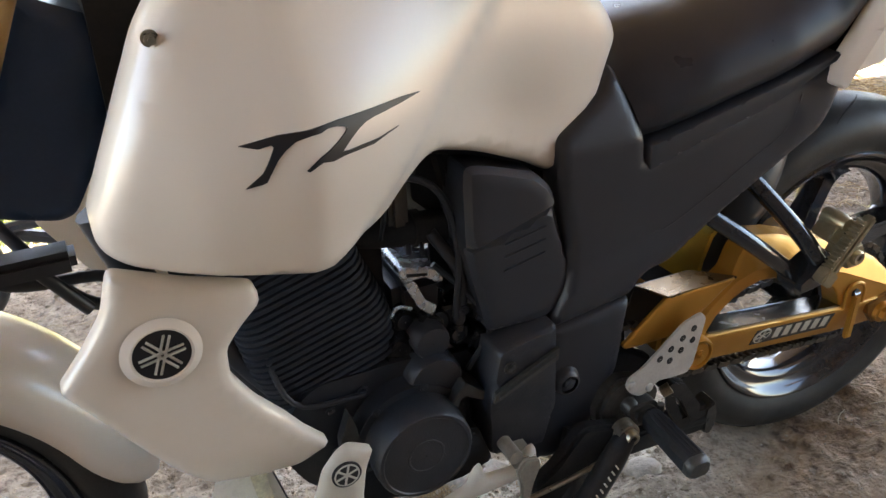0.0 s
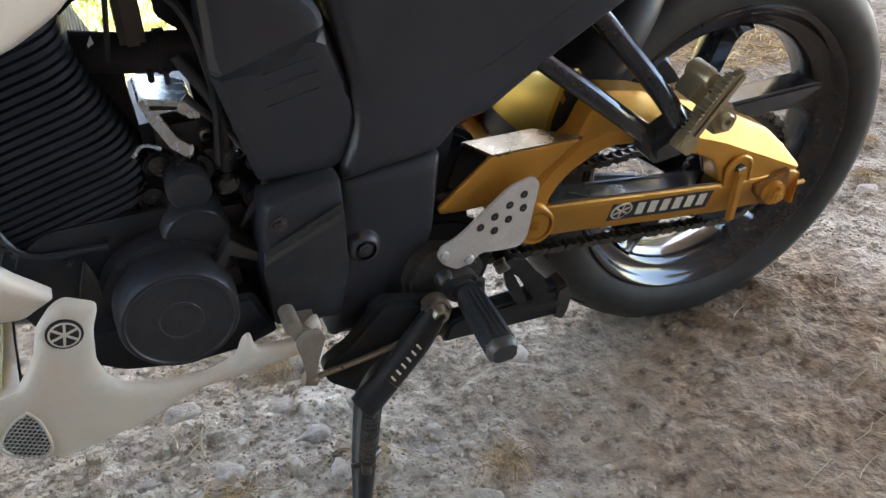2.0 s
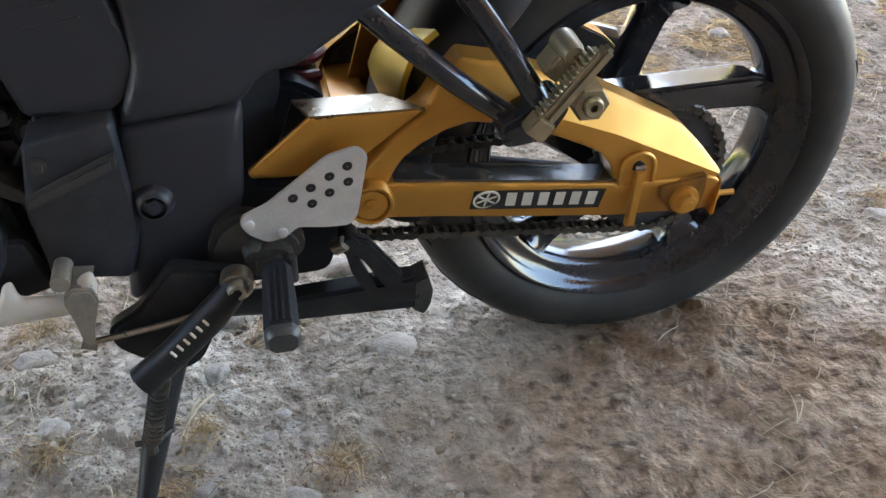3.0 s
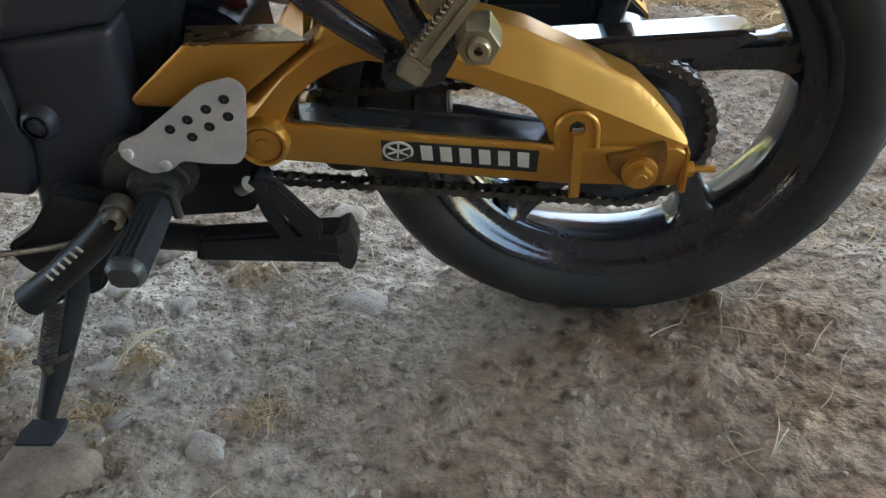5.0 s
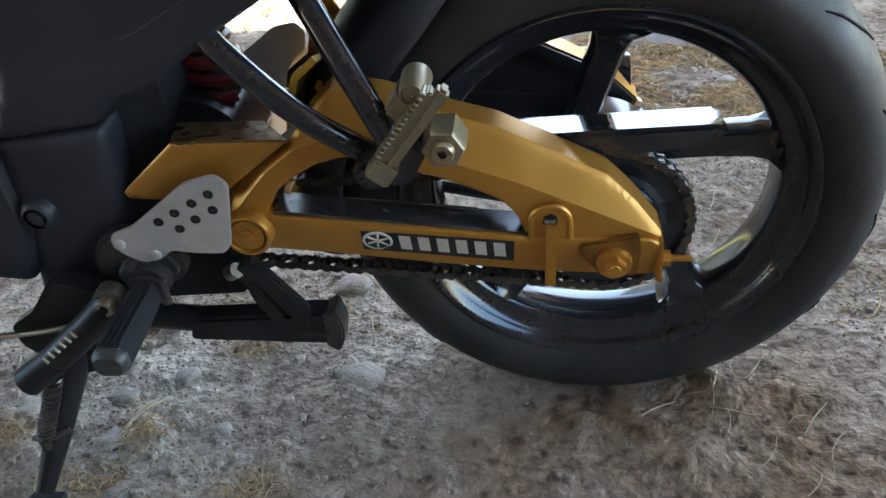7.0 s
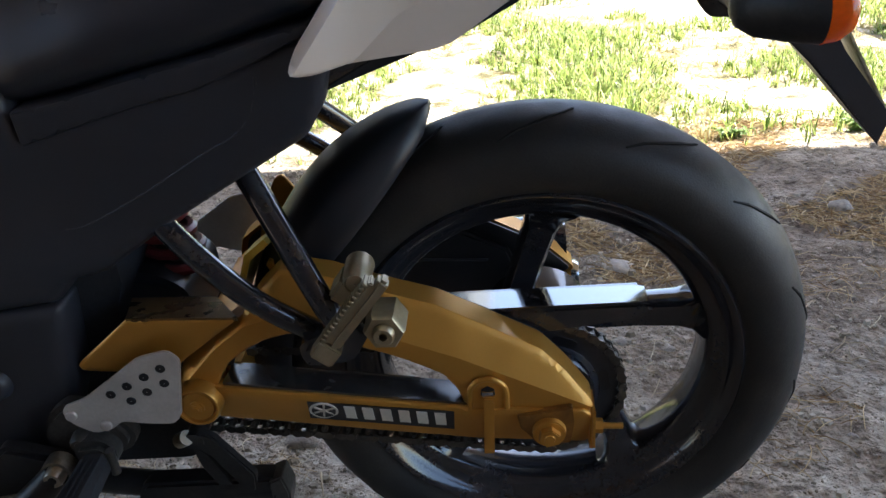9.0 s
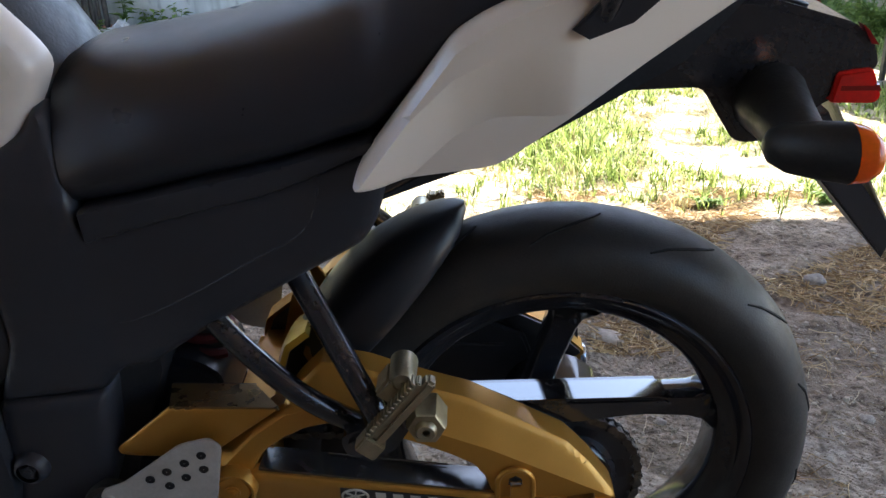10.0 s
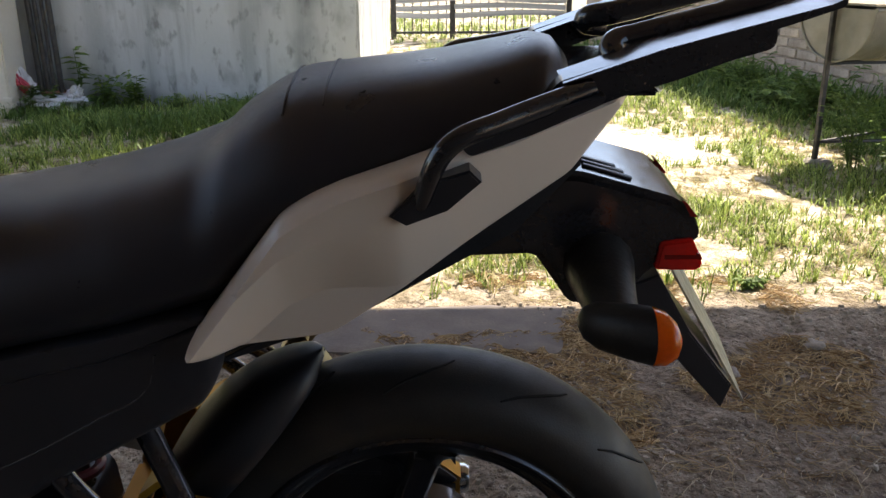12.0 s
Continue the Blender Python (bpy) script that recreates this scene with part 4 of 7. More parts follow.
for flip in (0, 1):
    s = panel(belly_line, lambda x, z: -0.2 + 0.1 * max(0.0, -0.9 - x), 0.006, 0.006, 0.014, 0.012, 0.006)
    b = part("belly_pan", mirrored(s) if flip else s, WHITE_PLASTIC, bike, "white plastic belly pan", 50)
    if not flip:
        belly = b
        vent = part("vent", prism(vent_line, -0.2072, -0.19, 0.001, 0.008), MARK_BLACK, belly, "dark vent opening")
        part("vent_rim", tube([(x, -0.2062, z) for x, z in vent_line + vent_line[:1]], 0.0016, 8), WHITE_PLASTIC, vent)
        inside = lambda x, z: sum(((z1 > z) != (z2 > z)) and x < x1 + (z - z1) / (z2 - z1) * (x2 - x1) for (x1, z1), (x2, z2) in zip(vent_line, vent_line[1:] + vent_line[:1])) % 2  # noqa: E731
        wires = []
        for way in (0.9, -0.55):
            for c in np.arange(-0.08, 0.08, 0.0055):
                run = [(x, c + way * (x + 0.924)) for x in np.arange(-0.946, -0.902, 0.001)]
                run = [p for p in run if inside(*p)]
                if len(run) > 3:
                    wires.append(tube([(run[0][0], -0.2082, run[0][1]), (run[-1][0], -0.2082, run[-1][1])], 0.0006, 4, 1))
        part("vent_mesh", join(*wires), MESH, vent, "fine grey wire mesh", 0)
        mark = part("round_mark", lathe([(0.0005, -0.2078), (0.0165, -0.2078), (0.0165, -0.2055)], -0.859, 0.1, 32), MARK_BLACK, belly)
        part("mark_ring", lathe([(0.0125, -0.2086), (0.0142, -0.2086), (0.0142, -0.2074)], -0.859, 0.1, 32), MARK_GREY, mark)
        for i in range(3):
            part("mark_bar", moved(block(-0.0012, 0.0012, -0.2086, -0.2074, -0.0125, 0.0125, 0), Matrix.Translation((-0.859, 0, 0.1)) @ pose(0, 0, 0, 0, 60 * i + 12, 0)), MARK_GREY, mark)
part("sump", prism([(-0.85, 0.06), (-0.68, 0.06), (-0.66, 0.0), (-0.7, -0.012), (-0.76, -0.014), (-0.82, 0.0), (-0.85, 0.02)], -0.168, 0.12, 0.006, 0.008), MATT, bike, "dark sump of the engine behind the pan")
# The nose of the pan: a thin shelf from the side wall in to the middle, with a patterned strip on it.
shelf_z = lambda x, d: 0.042 + 0.3 * (x + 0.91) + d  # noqa: E731
shelf = [(-0.2, -0.912, -1.016), (-0.15, -0.915, -1.013), (-0.12, -0.917, -1.008), (-0.083, -0.919, -0.986), (-0.045, -0.922, -0.969), (0.0, -0.925, -0.955), (0.045, -0.922, -0.969), (0.083, -0.919, -0.986), (0.12, -0.917, -1.008), (0.2, -0.912, -1.016)]
# Paler, yellower white than the pan's own carries the glare on the nose.
nose_sheet = part("belly_nose", loft([[(a, y, shelf_z(a, 0)), ((a + b) / 2, y, shelf_z((a + b) / 2, 0.004)), (b, y, shelf_z(b, 0)), (b, y, shelf_z(b, -0.003)), (a, y, shelf_z(a, -0.003))] for y, a, b in shelf]), THIN_WHITE_LIT, belly, "thin nose of the pan, whitened for its glare")
part("nose_lip", tube([(a + 0.001, y, shelf_z(a, -0.002)) for y, a, b in shelf[:6]], 0.0016, 6), MARK_BLACK, nose_sheet)
part("patterned_strip", loft([[(a, y, shelf_z(a, 0.0052)), (b, y, shelf_z(b, 0.0052)), (b, y, shelf_z(b, 0.004)), (a, y, shelf_z(a, 0.004))] for y, a, b in ((-0.07, -0.926, -0.942), (-0.12, -0.926, -0.943), (-0.19, -0.929, -0.944))]), STRIP, nose_sheet, "strip with a faint mottled pattern")

# Engine.
SIT = (0.0, 0.0, 0.0)
E0 = Matrix.Translation((-0.845, 0, 0.235)) @ pose(0, 0, 0, 0, -16, 0)
engine = part("engine", join(
    prism([(-0.9, 0.13), (-0.86, 0.165), (-0.74, 0.165), (-0.68, 0.15), (-0.6, 0.16), (-0.57, 0.12), (-0.57, 0.02), (-0.62, -0.03), (-0.8, -0.035), (-0.87, 0.0), (-0.9, 0.06)], -0.12, 0.12, 0.012, 0.02),
    moved(block(-0.078, 0.078, -0.107, 0.107, -0.1, 0.13, 0.03, 4), E0),
), ENGINE, bike, "black air-cooled single engine")
def fin(w, z):
    """A thin plate with broadly rounded corners round the cylinder."""
    ring = rounded([(-w, -0.117), (w, -0.117), (w, 0.117), (-w, 0.117)], 0.04, 5)
    return loft([[(p[0] * k, p[1] * k, z + d) for p in ring] for k, d in ((0.985, -0.0033), (1, -0.0026), (1, 0.0026), (0.985, 0.0033))])


for i in range(23):
    z = -0.09 + 0.0088 * i
    part("cooling_fin", moved(fin(0.083 + 0.004 * math.sin(i * 0.3), z), E0), FIN, engine)
part("cylinder_head", moved(join(block(-0.085, 0.08, -0.1, 0.1, 0.12, 0.16, 0.012), lathe([(0.001, -0.112), (0.03, -0.112), (0.034, -0.1)], 0.0, 0.135, 30)), E0), ENGINE, engine)
part("stator_cover", lathe([(0.001, -0.184), (0.02, -0.184), (0.0205, -0.1845), (0.0225, -0.1845), (0.023, -0.184), (0.052, -0.184), (0.0535, -0.1855), (0.057, -0.185), (0.0595, -0.181), (0.061, -0.16), (0.061, -0.11)], -0.751, 0.061, 64), ENGINE, engine)
part("stator_rim", lathe([(0.06, -0.145), (0.07, -0.145), (0.071, -0.14), (0.071, -0.11)], -0.751, 0.061, 56), ENGINE, engine)
part("engine_hanger", prism([(-0.838, 0.06), (-0.838, 0.085), (-0.825, 0.122), (-0.818, 0.1), (-0.812, 0.05), (-0.816, 0.03)], -0.145, -0.13, 0.003, 0.004), RIB_GREY, engine)
for a in (20, 75, 130, 200, 265, 320):
    part("case_bolt", bolt(-0.751 + 0.067 * math.cos(radians(a)), -0.145, 0.061 + 0.067 * math.sin(radians(a)), 0.004, 0.004), ENGINE, engine)
part("starter_housing", join(lathe([(0.001, -0.142), (0.031, -0.142), (0.034, -0.138), (0.035, -0.1)], -0.716, 0.124, 36), lathe([(0.001, -0.132), (0.02, -0.132), (0.022, -0.128), (0.022, -0.09)], -0.714, 0.172, 30)), ENGINE, engine)
part("drive_cover", panel([(-0.665, 0.085), (-0.65, 0.163), (-0.572, 0.178), (-0.568, 0.06), (-0.585, 0.0), (-0.66, 0.01)], -0.165, 0.05, 0.008, 0.01), ENGINE, engine)
part("cover_rib", prism([(-0.66, 0.098), (-0.575, 0.134), (-0.574, 0.15), (-0.658, 0.112)], -0.183, -0.17, 0.004), RIB_GREY, engine)
part("cover_bolt", bolt(-0.64, -0.178, 0.144, 0.006), ENGINE_GREY, engine)
lug = part("frame_lug", prism([(-0.746, 0.41), (-0.711, 0.401), (-0.716, 0.364), (-0.747, 0.369)], -0.105, -0.095, 0.002, 0.006), ENGINE_GREY, bike, "grimy grey engine hanger bracket")
part("lug_bolt", bolt(-0.724, -0.105, 0.393, 0.006), STEEL, lug)
part("lug_bolt", bolt(-0.734, -0.105, 0.377, 0.005), STEEL, lug)
part("intake_pipe", tube([(-0.79, -0.06, 0.303), (-0.735, -0.08, 0.3), (-0.655, -0.085, 0.294)], 0.019, 16), MATT, engine)
part("pipe_clamp", join(tube([(-0.716, -0.083, 0.299), (-0.706, -0.083, 0.2985)], 0.0215, 16), block(-0.714, -0.709, -0.106, -0.1, 0.274, 0.29, 0.001), block(-0.728, -0.722, -0.1, -0.09, 0.276, 0.29, 0.001)), MATT, engine)
carb = part("throttle_body", prism([(-0.743, 0.264), (-0.734, 0.2655), (-0.694, 0.254), (-0.688, 0.236), (-0.698, 0.237), (-0.71, 0.2475), (-0.738, 0.2475)], -0.108, -0.05, 0.002, 0.003), BLUE_METAL, engine, "bare blue-grey metal throttle body")
part("body_arm", prism([(-0.739, 0.25), (-0.726, 0.249), (-0.714, 0.222), (-0.7, 0.209), (-0.706, 0.198), (-0.722, 0.213)], -0.114, -0.104, 0.002, 0.002), BLUE_METAL, carb)
part("body_slot", prism([(-0.733, 0.2585), (-0.708, 0.2525), (-0.709, 0.2495), (-0.733, 0.2535)], -0.1086, -0.1, 0.0003), MARK_BLACK, carb)
part("body_lip", tube([(-0.757, -0.112, 0.211), (-0.75, -0.113, 0.22), (-0.742, -0.113, 0.2205), (-0.731, -0.112, 0.214)], 0.0022, 8), BLUE_METAL, carb)
part("intake_bracket", prism([(-0.782, 0.3), (-0.768, 0.322), (-0.762, 0.296)], -0.084, -0.078, 0.001), BLUE_METAL, engine)
part("resonator", block(-0.745, -0.722, -0.1, -0.05, 0.308, 0.37, 0.006), RESONATOR, bike, "dull brown rubber breather box")
part("breather_cable", tube([(-0.748, -0.104, 0.37), (-0.7535, -0.104, 0.335), (-0.758, -0.102, 0.305)], 0.0028, 6), MATT, bike)
part("throttle_cap", lathe([(0.001, -0.102), (0.013, -0.102), (0.016, -0.098), (0.016, -0.08)], -0.726, 0.168, 24), ENGINE, engine)
part("throttle_wheel", lathe([(0.001, -0.112), (0.021, -0.112), (0.024, -0.108), (0.021, -0.104), (0.001, -0.104)], -0.685, 0.178, 28), ENGINE, engine)
part("airbox_duct", prism([(-0.7, 0.43), (-0.675, 0.34), (-0.672, 0.24), (-0.63, 0.2), (-0.58, 0.25), (-0.58, 0.42)], -0.1, 0.1, 0.01, 0.01), MATT, bike)
part("carburettor_bowl", join(lathe([(0.001, -0.105), (0.017, -0.105), (0.02, -0.1), (0.02, -0.06)], -0.71, 0.178, 24), block(-0.745, -0.68, -0.1, 0.03, 0.15, 0.243, 0.012), tube([(-0.67, -0.07, 0.2), (-0.645, -0.085, 0.2), (-0.64, -0.09, 0.16)], 0.009, 10)), ENGINE, engine)
part("cable_bracket", join(prism([(-0.674, 0.226), (-0.654, 0.241), (-0.647, 0.229), (-0.65, 0.213), (-0.642, 0.192), (-0.66, 0.2)], -0.114, -0.108, 0.001, 0.002), tube([(-0.662, -0.116, 0.215), (-0.645, -0.117, 0.196), (-0.628, -0.118, 0.179)], 0.002, 6)), ALLOY, engine)
# Dark filler added ahead of the engine, to close off the bright gap.
part("front_shield", join(
    panel([(-0.985, 0.36), (-0.9, 0.35), (-0.88, 0.2), (-0.87, 0.1), (-0.93, 0.12), (-0.96, 0.2)], 0.03, 0.006, 0, 0.01, 0.03, 0.004),
    tube([(-0.955, -0.06, 0.27), (-0.93, -0.075, 0.2), (-0.89, -0.09, 0.14), (-0.86, -0.1, 0.1)], 0.012, 10),
    tube([(-0.93, -0.04, 0.18), (-0.9, -0.05, 0.13), (-0.89, -0.04, 0.05)], 0.018, 12),
), PLASTIC, bike, "black tubes and sheet added as dark filler before the engine")
part("inner_shield", join(
    panel([(-0.83, 0.43), (-0.709, 0.43), (-0.71, 0.358), (-0.742, 0.358), (-0.745, 0.347), (-0.775, 0.35), (-0.8, 0.33), (-0.83, 0.33)], -0.065, 0.006, 0, 0.01, 0.02, 0.004),
    panel([(-0.711, 0.43), (-0.655, 0.43), (-0.65, 0.2), (-0.68, 0.19), (-0.69, 0.25), (-0.688, 0.31), (-0.709, 0.33)], -0.075, 0.006, 0, 0.01, 0.02, 0.004),
    panel([(-0.805, 0.31), (-0.765, 0.3), (-0.747, 0.28), (-0.747, 0.19), (-0.805, 0.19)], -0.07, 0.006, 0, 0.01, 0.02, 0.004),
    panel([(-0.76, 0.204), (-0.73, 0.21), (-0.64, 0.2), (-0.6, 0.1), (-0.76, 0.1)], 0.02, 0.006, 0, 0.01, 0.03, 0.004),
), MATT, bike, "black splash shield between engine and airbox")
part("starter_motor", tube([(-0.8, -0.07, 0.175), (-0.69, -0.07, 0.165)], 0.024, 18), ENGINE, engine)
part("case_step", prism([(-0.714, 0.088), (-0.687, 0.124), (-0.658, 0.1), (-0.66, 0.088), (-0.69, 0.106), (-0.7, 0.086)], -0.158, -0.11, 0.003, 0.003), RIB_GREY, engine)
part("spark_cap", join(tube([(-0.82, -0.12, 0.355), (-0.85, -0.135, 0.35)], 0.009, 12), tube([(-0.85, -0.135, 0.35), (-0.88, -0.12, 0.37), (-0.84, -0.08, 0.4)], 0.004, 8)), PLASTIC, engine)
part("horn", join(lathe([(0.001, -0.06), (0.03, -0.06), (0.034, -0.05), (0.03, -0.03)], -0.95, 0.215, 26), tube([(-0.95, -0.06, 0.24), (-0.955, -0.065, 0.17)], 0.004, 6)), ENGINE_GREY, bike)
for k, (x, z) in enumerate(((-0.67, 0.2), (-0.65, 0.185), (-0.63, 0.165), (-0.7, 0.13), (-0.8, 0.13), (-0.84, 0.115), (-0.66, 0.05), (-0.6, 0.02))):
    part("case_bolt", bolt(x, -0.122, z, 0.0045, 0.006), ENGINE, engine)
for k, pts in enumerate((((-0.79, -0.1, 0.39), (-0.7, -0.11, 0.36), (-0.675, -0.12, 0.28), (-0.68, -0.12, 0.19)), ((-0.7, -0.105, 0.26), (-0.665, -0.12, 0.22), (-0.64, -0.13, 0.17), (-0.67, -0.13, 0.12)), ((-0.88, -0.05, 0.34), (-0.9, -0.1, 0.24), (-0.88, -0.12, 0.14), (-0.8, -0.13, 0.13)))):
    part("cable", tube(pts, 0.0042 - 0.0004 * (k % 3), 8), PLASTIC, bike)
for x, z, r, y in ((-0.736, 0.192, 0.018, -0.104), (-0.703, 0.183, 0.021, -0.112), (-0.676, 0.165, 0.016, -0.12), (-0.748, 0.162, 0.02, -0.112), (-0.66, 0.192, 0.014, -0.105), (-0.65, 0.148, 0.018, -0.126)):
    # Small round covers and plugs stacked behind the cylinder.
    part("round_cover", lathe([(0.001, y), (r * 0.55, y), (r * 0.62, y + 0.003), (r * 0.78, y + 0.002), (r * 0.9, y - 0.003), (r, y + 0.002), (r, y + 0.05)], x, z, 26), GLOSS, engine)
for x, z in ((-0.698, 0.213), (-0.686, 0.209)):
    part("ring_nut", lathe([(0.003, -0.093), (0.0062, -0.093), (0.0065, -0.09), (0.0065, -0.06)], x, z, 16), BLUE_METAL, engine)
part("frame_tube", join(tube([(-1.0, -0.05, 0.42), (-0.85, -0.07, 0.4), (-0.7, -0.09, 0.41), (-0.55, -0.1, 0.36)], 0.02), tube([(-1.03, 0.0, 0.36), (-0.98, 0.0, 0.2), (-0.93, 0, 0.06), (-0.88, 0, -0.02)], 0.02), tube([(-1.0, 0.05, 0.42), (-0.85, 0.07, 0.4), (-0.7, 0.09, 0.41), (-0.55, 0.1, 0.36)], 0.02)), PLASTIC, bike, "black frame tubes")
part("exhaust_header", tube([(-0.9, -0.03, 0.22), (-0.97, -0.03, 0.18), (-0.975, -0.02, 0.08), (-0.93, 0.0, -0.01), (-0.8, 0.06, -0.05), (-0.6, 0.12, -0.06), (-0.42, 0.15, -0.03)], 0.019, 14), GLOSS, bike, "black exhaust pipe")
part("engine_hose", tube([(-0.7, -0.1, 0.3), (-0.67, -0.115, 0.24), (-0.675, -0.115, 0.17)], 0.007), PLASTIC, bike)

# Side covers.
lid_proud = lambda d: min(1.0, max(0.0, d / 0.004)) * max(0.0, 0.009 - 0.13 * d)  # noqa: E731
part("airbox_cover", panel([(-0.676, 0.386), (-0.66, 0.386), (-0.592, 0.364), (-0.574, 0.345), (-0.561, 0.3), (-0.543, 0.243), (-0.542, 0.205), (-0.56, 0.176), (-0.575, 0.168), (-0.648, 0.172), (-0.66, 0.22), (-0.678, 0.293)], -0.138, 0.05, 0.01, 0.018, 0.011, 0.008, lambda x, z: lid_proud(z - 0.295 - 0.32 * (x + 0.663)), [[(x, 0.295 + d + 0.32 * (x + 0.663)) for x in (-0.672, -0.62, -0.57)] for d in (0.0, 0.004)]), TRIM, bike, "matt black airbox side cover", 22)
for z in (0.288, 0.272, 0.255):
    part("cover_ridge", tube([(-0.632, -0.1485, z), (-0.58, -0.1485, z + 0.0105)], 0.0016, 6), TRIM, bike)
cover_line = [(-0.565, 0.395), (-0.5, 0.43), (-0.484, 0.456), (-0.476, 0.452), (-0.462, 0.41), (-0.451, 0.372), (-0.45, 0.345), (-0.39, 0.36), (-0.334, 0.375), (-0.281, 0.387), (-0.228, 0.405), (-0.178, 0.424), (-0.165, 0.425), (-0.16, 0.41), (-0.168, 0.385), (-0.175, 0.36), (-0.19, 0.336), (-0.239, 0.308), (-0.329, 0.256), (-0.405, 0.205), (-0.437, 0.2), (-0.458, 0.174), (-0.57, 0.158), (-0.548, 0.216), (-0.548, 0.271), (-0.564, 0.337)]
lower_edge = curve_at([(-0.6, 0.22), (-0.44, 0.251), (-0.405, 0.258), (-0.345, 0.288), (-0.288, 0.321), (-0.254, 0.339), (-0.237, 0.357), (-0.227, 0.383), (-0.18, 0.42)])
cover_relief = lambda x, z: 0.006 * min(1.0, max(0.0, (lower_edge(x) - z) / 0.03))  # noqa: E731
cover_y = lambda x, z: -0.143 + 0.5 * max(0.0, z - 0.38) * min(1.0, max(0.0, (-0.43 - x) / 0.02))  # noqa: E731
for flip in (0, 1):
    s = panel(cover_line, cover_y, 0.03, 0.008, 0.014, 0.009, 0.01, cover_relief)
    cover = part("side_cover", mirrored(s) if flip else s, TRIM, bike, "matt black side cover under the seat", 40)
    s = panel([(-0.448, 0.369), (-0.383, 0.383), (-0.329, 0.396), (-0.277, 0.407), (-0.226, 0.421), (-0.176, 0.434), (-0.172, 0.424), (-0.187, 0.419), (-0.228, 0.4), (-0.281, 0.38), (-0.334, 0.368), (-0.389, 0.353), (-0.446, 0.336)], -0.1495, 0.03, 0.004, 0.006, 0.008, 0.004)
    pts = [(x, -0.1505, lower_edge(x)) for x in (-0.43, -0.405, -0.345, -0.288, -0.254, -0.237, -0.23)] + [(-0.227, -0.151, 0.39)]
    part("crease_line", mirrored(tube(pts, 0.0016, 6)) if flip else tube(pts, 0.0016, 6), TRIM, cover)
    part("trim_strip", mirrored(s) if flip else s, TRIM, bike, "grey-black strip below the seat")
    s = panel([(-0.572, 0.16), (-0.458, 0.172), (-0.468, 0.073), (-0.492, 0.012), (-0.53, -0.046), (-0.598, -0.041), (-0.58, 0.057)], -0.15, 0.05, 0.01, 0.016)
    part("frame_cover", mirrored(s) if flip else s, TRIM, bike, "black frame cover over the pivot", 50)
part("pivot_boss", join(lathe([(0.012, -0.172), (0.0155, -0.17), (0.018, -0.164), (0.02, -0.158)], -0.552, 0.082, 30), bolt(-0.552, -0.165, 0.082, 0.009)), TRIM, bike)

# Seat.
SIT = (-0.002, 0.0, 0.003)
seat_top = curve_at([(-0.452, 0.472), (-0.435, 0.483), (-0.411, 0.487), (-0.352, 0.497), (-0.293, 0.51), (-0.234, 0.527), (-0.182, 0.547), (-0.158, 0.569), (-0.128, 0.589), (-0.1, 0.603), (-0.062, 0.608), (-0.009, 0.614), (0.039, 0.62), (0.097, 0.632), (0.123, 0.638), (0.141, 0.634), (0.15, 0.622)])
seat_low = curve_at([(-0.452, 0.374), (-0.383, 0.389), (-0.329, 0.402), (-0.277, 0.413), (-0.226, 0.427), (-0.176, 0.441), (-0.14, 0.47), (-0.095, 0.515), (0.03, 0.563), (0.15, 0.598)])
seat_wide = curve_at([(-0.452, 0.151), (-0.43, 0.158), (-0.38, 0.161), (-0.25, 0.163), (-0.17, 0.156), (-0.1, 0.144), (-0.05, 0.138), (0.05, 0.118), (0.12, 0.095), (0.15, 0.06)])
rings = []
for x in np.linspace(-0.452, 0.15, 60):
    lo, hi, w = seat_low(x), seat_top(x), seat_wide(x)
    ring = []
    for u in np.linspace(0, math.pi, 33):
        c, s = math.cos(u), math.sin(u)
        roll = 1 - 0.08 * max(0.0, 1 - s / 0.12)
        front = min(1.0, max(0.0, (-0.36 - x) / 0.09)) * s**0.8
        ring.append((x - 0.028 * front, -w * math.copysign(abs(c) ** 0.68, c) * (0.86 + 0.14 * (1 - s)) * roll * (1 - 0.2 * front), lo + (hi + 0.004 - lo) * s**0.8))
    rings.append(ring + [(x, w * 0.8, lo - 0.01), (x, -w * 0.8, lo - 0.01)])
seat = part("seat", loft(rings), VINYL, bike, "black vinyl two-level seat", 60)

for at in (-0.104, -0.068):
    lo, hi, w = seat_low(at), seat_top(at), seat_wide(at)
    seam = [(at, -w * math.copysign(abs(math.cos(u)) ** 0.68, math.cos(u)) * (0.86 + 0.14 * (1 - math.sin(u))), lo + (hi + 0.0045 - lo) * math.sin(u) ** 0.8) for u in np.linspace(0.95, math.pi - 0.95, 21)]
    part("seam", tube(seam, 0.0012, 5, 1), MARK_BLACK, seat)

# Tail.
SIT = (-0.004, 0.0, 0.004)
tail_y = curve_at([(-0.19, -0.172), (0.0, -0.152), (0.19, -0.092), (0.25, -0.07)])
tail_line = [(-0.19, 0.394), (-0.183, 0.412), (-0.101, 0.519), (-0.075, 0.535), (-0.049, 0.546), (0.041, 0.572), (0.092, 0.581), (0.187, 0.606), (0.205, 0.614), (0.19, 0.589), (0.153, 0.534), (0.06, 0.477), (-0.058, 0.401), (-0.074, 0.396), (-0.171, 0.388)]


tail_fold = [(-0.187, 0.396), (-0.099, 0.508), (-0.073, 0.525), (-0.047, 0.537), (0.041, 0.564), (0.092, 0.574), (0.187, 0.601)]
tail_crease = [(-0.187, 0.391), (-0.139, 0.453), (-0.102, 0.487), (-0.066, 0.503), (-0.02, 0.517)]


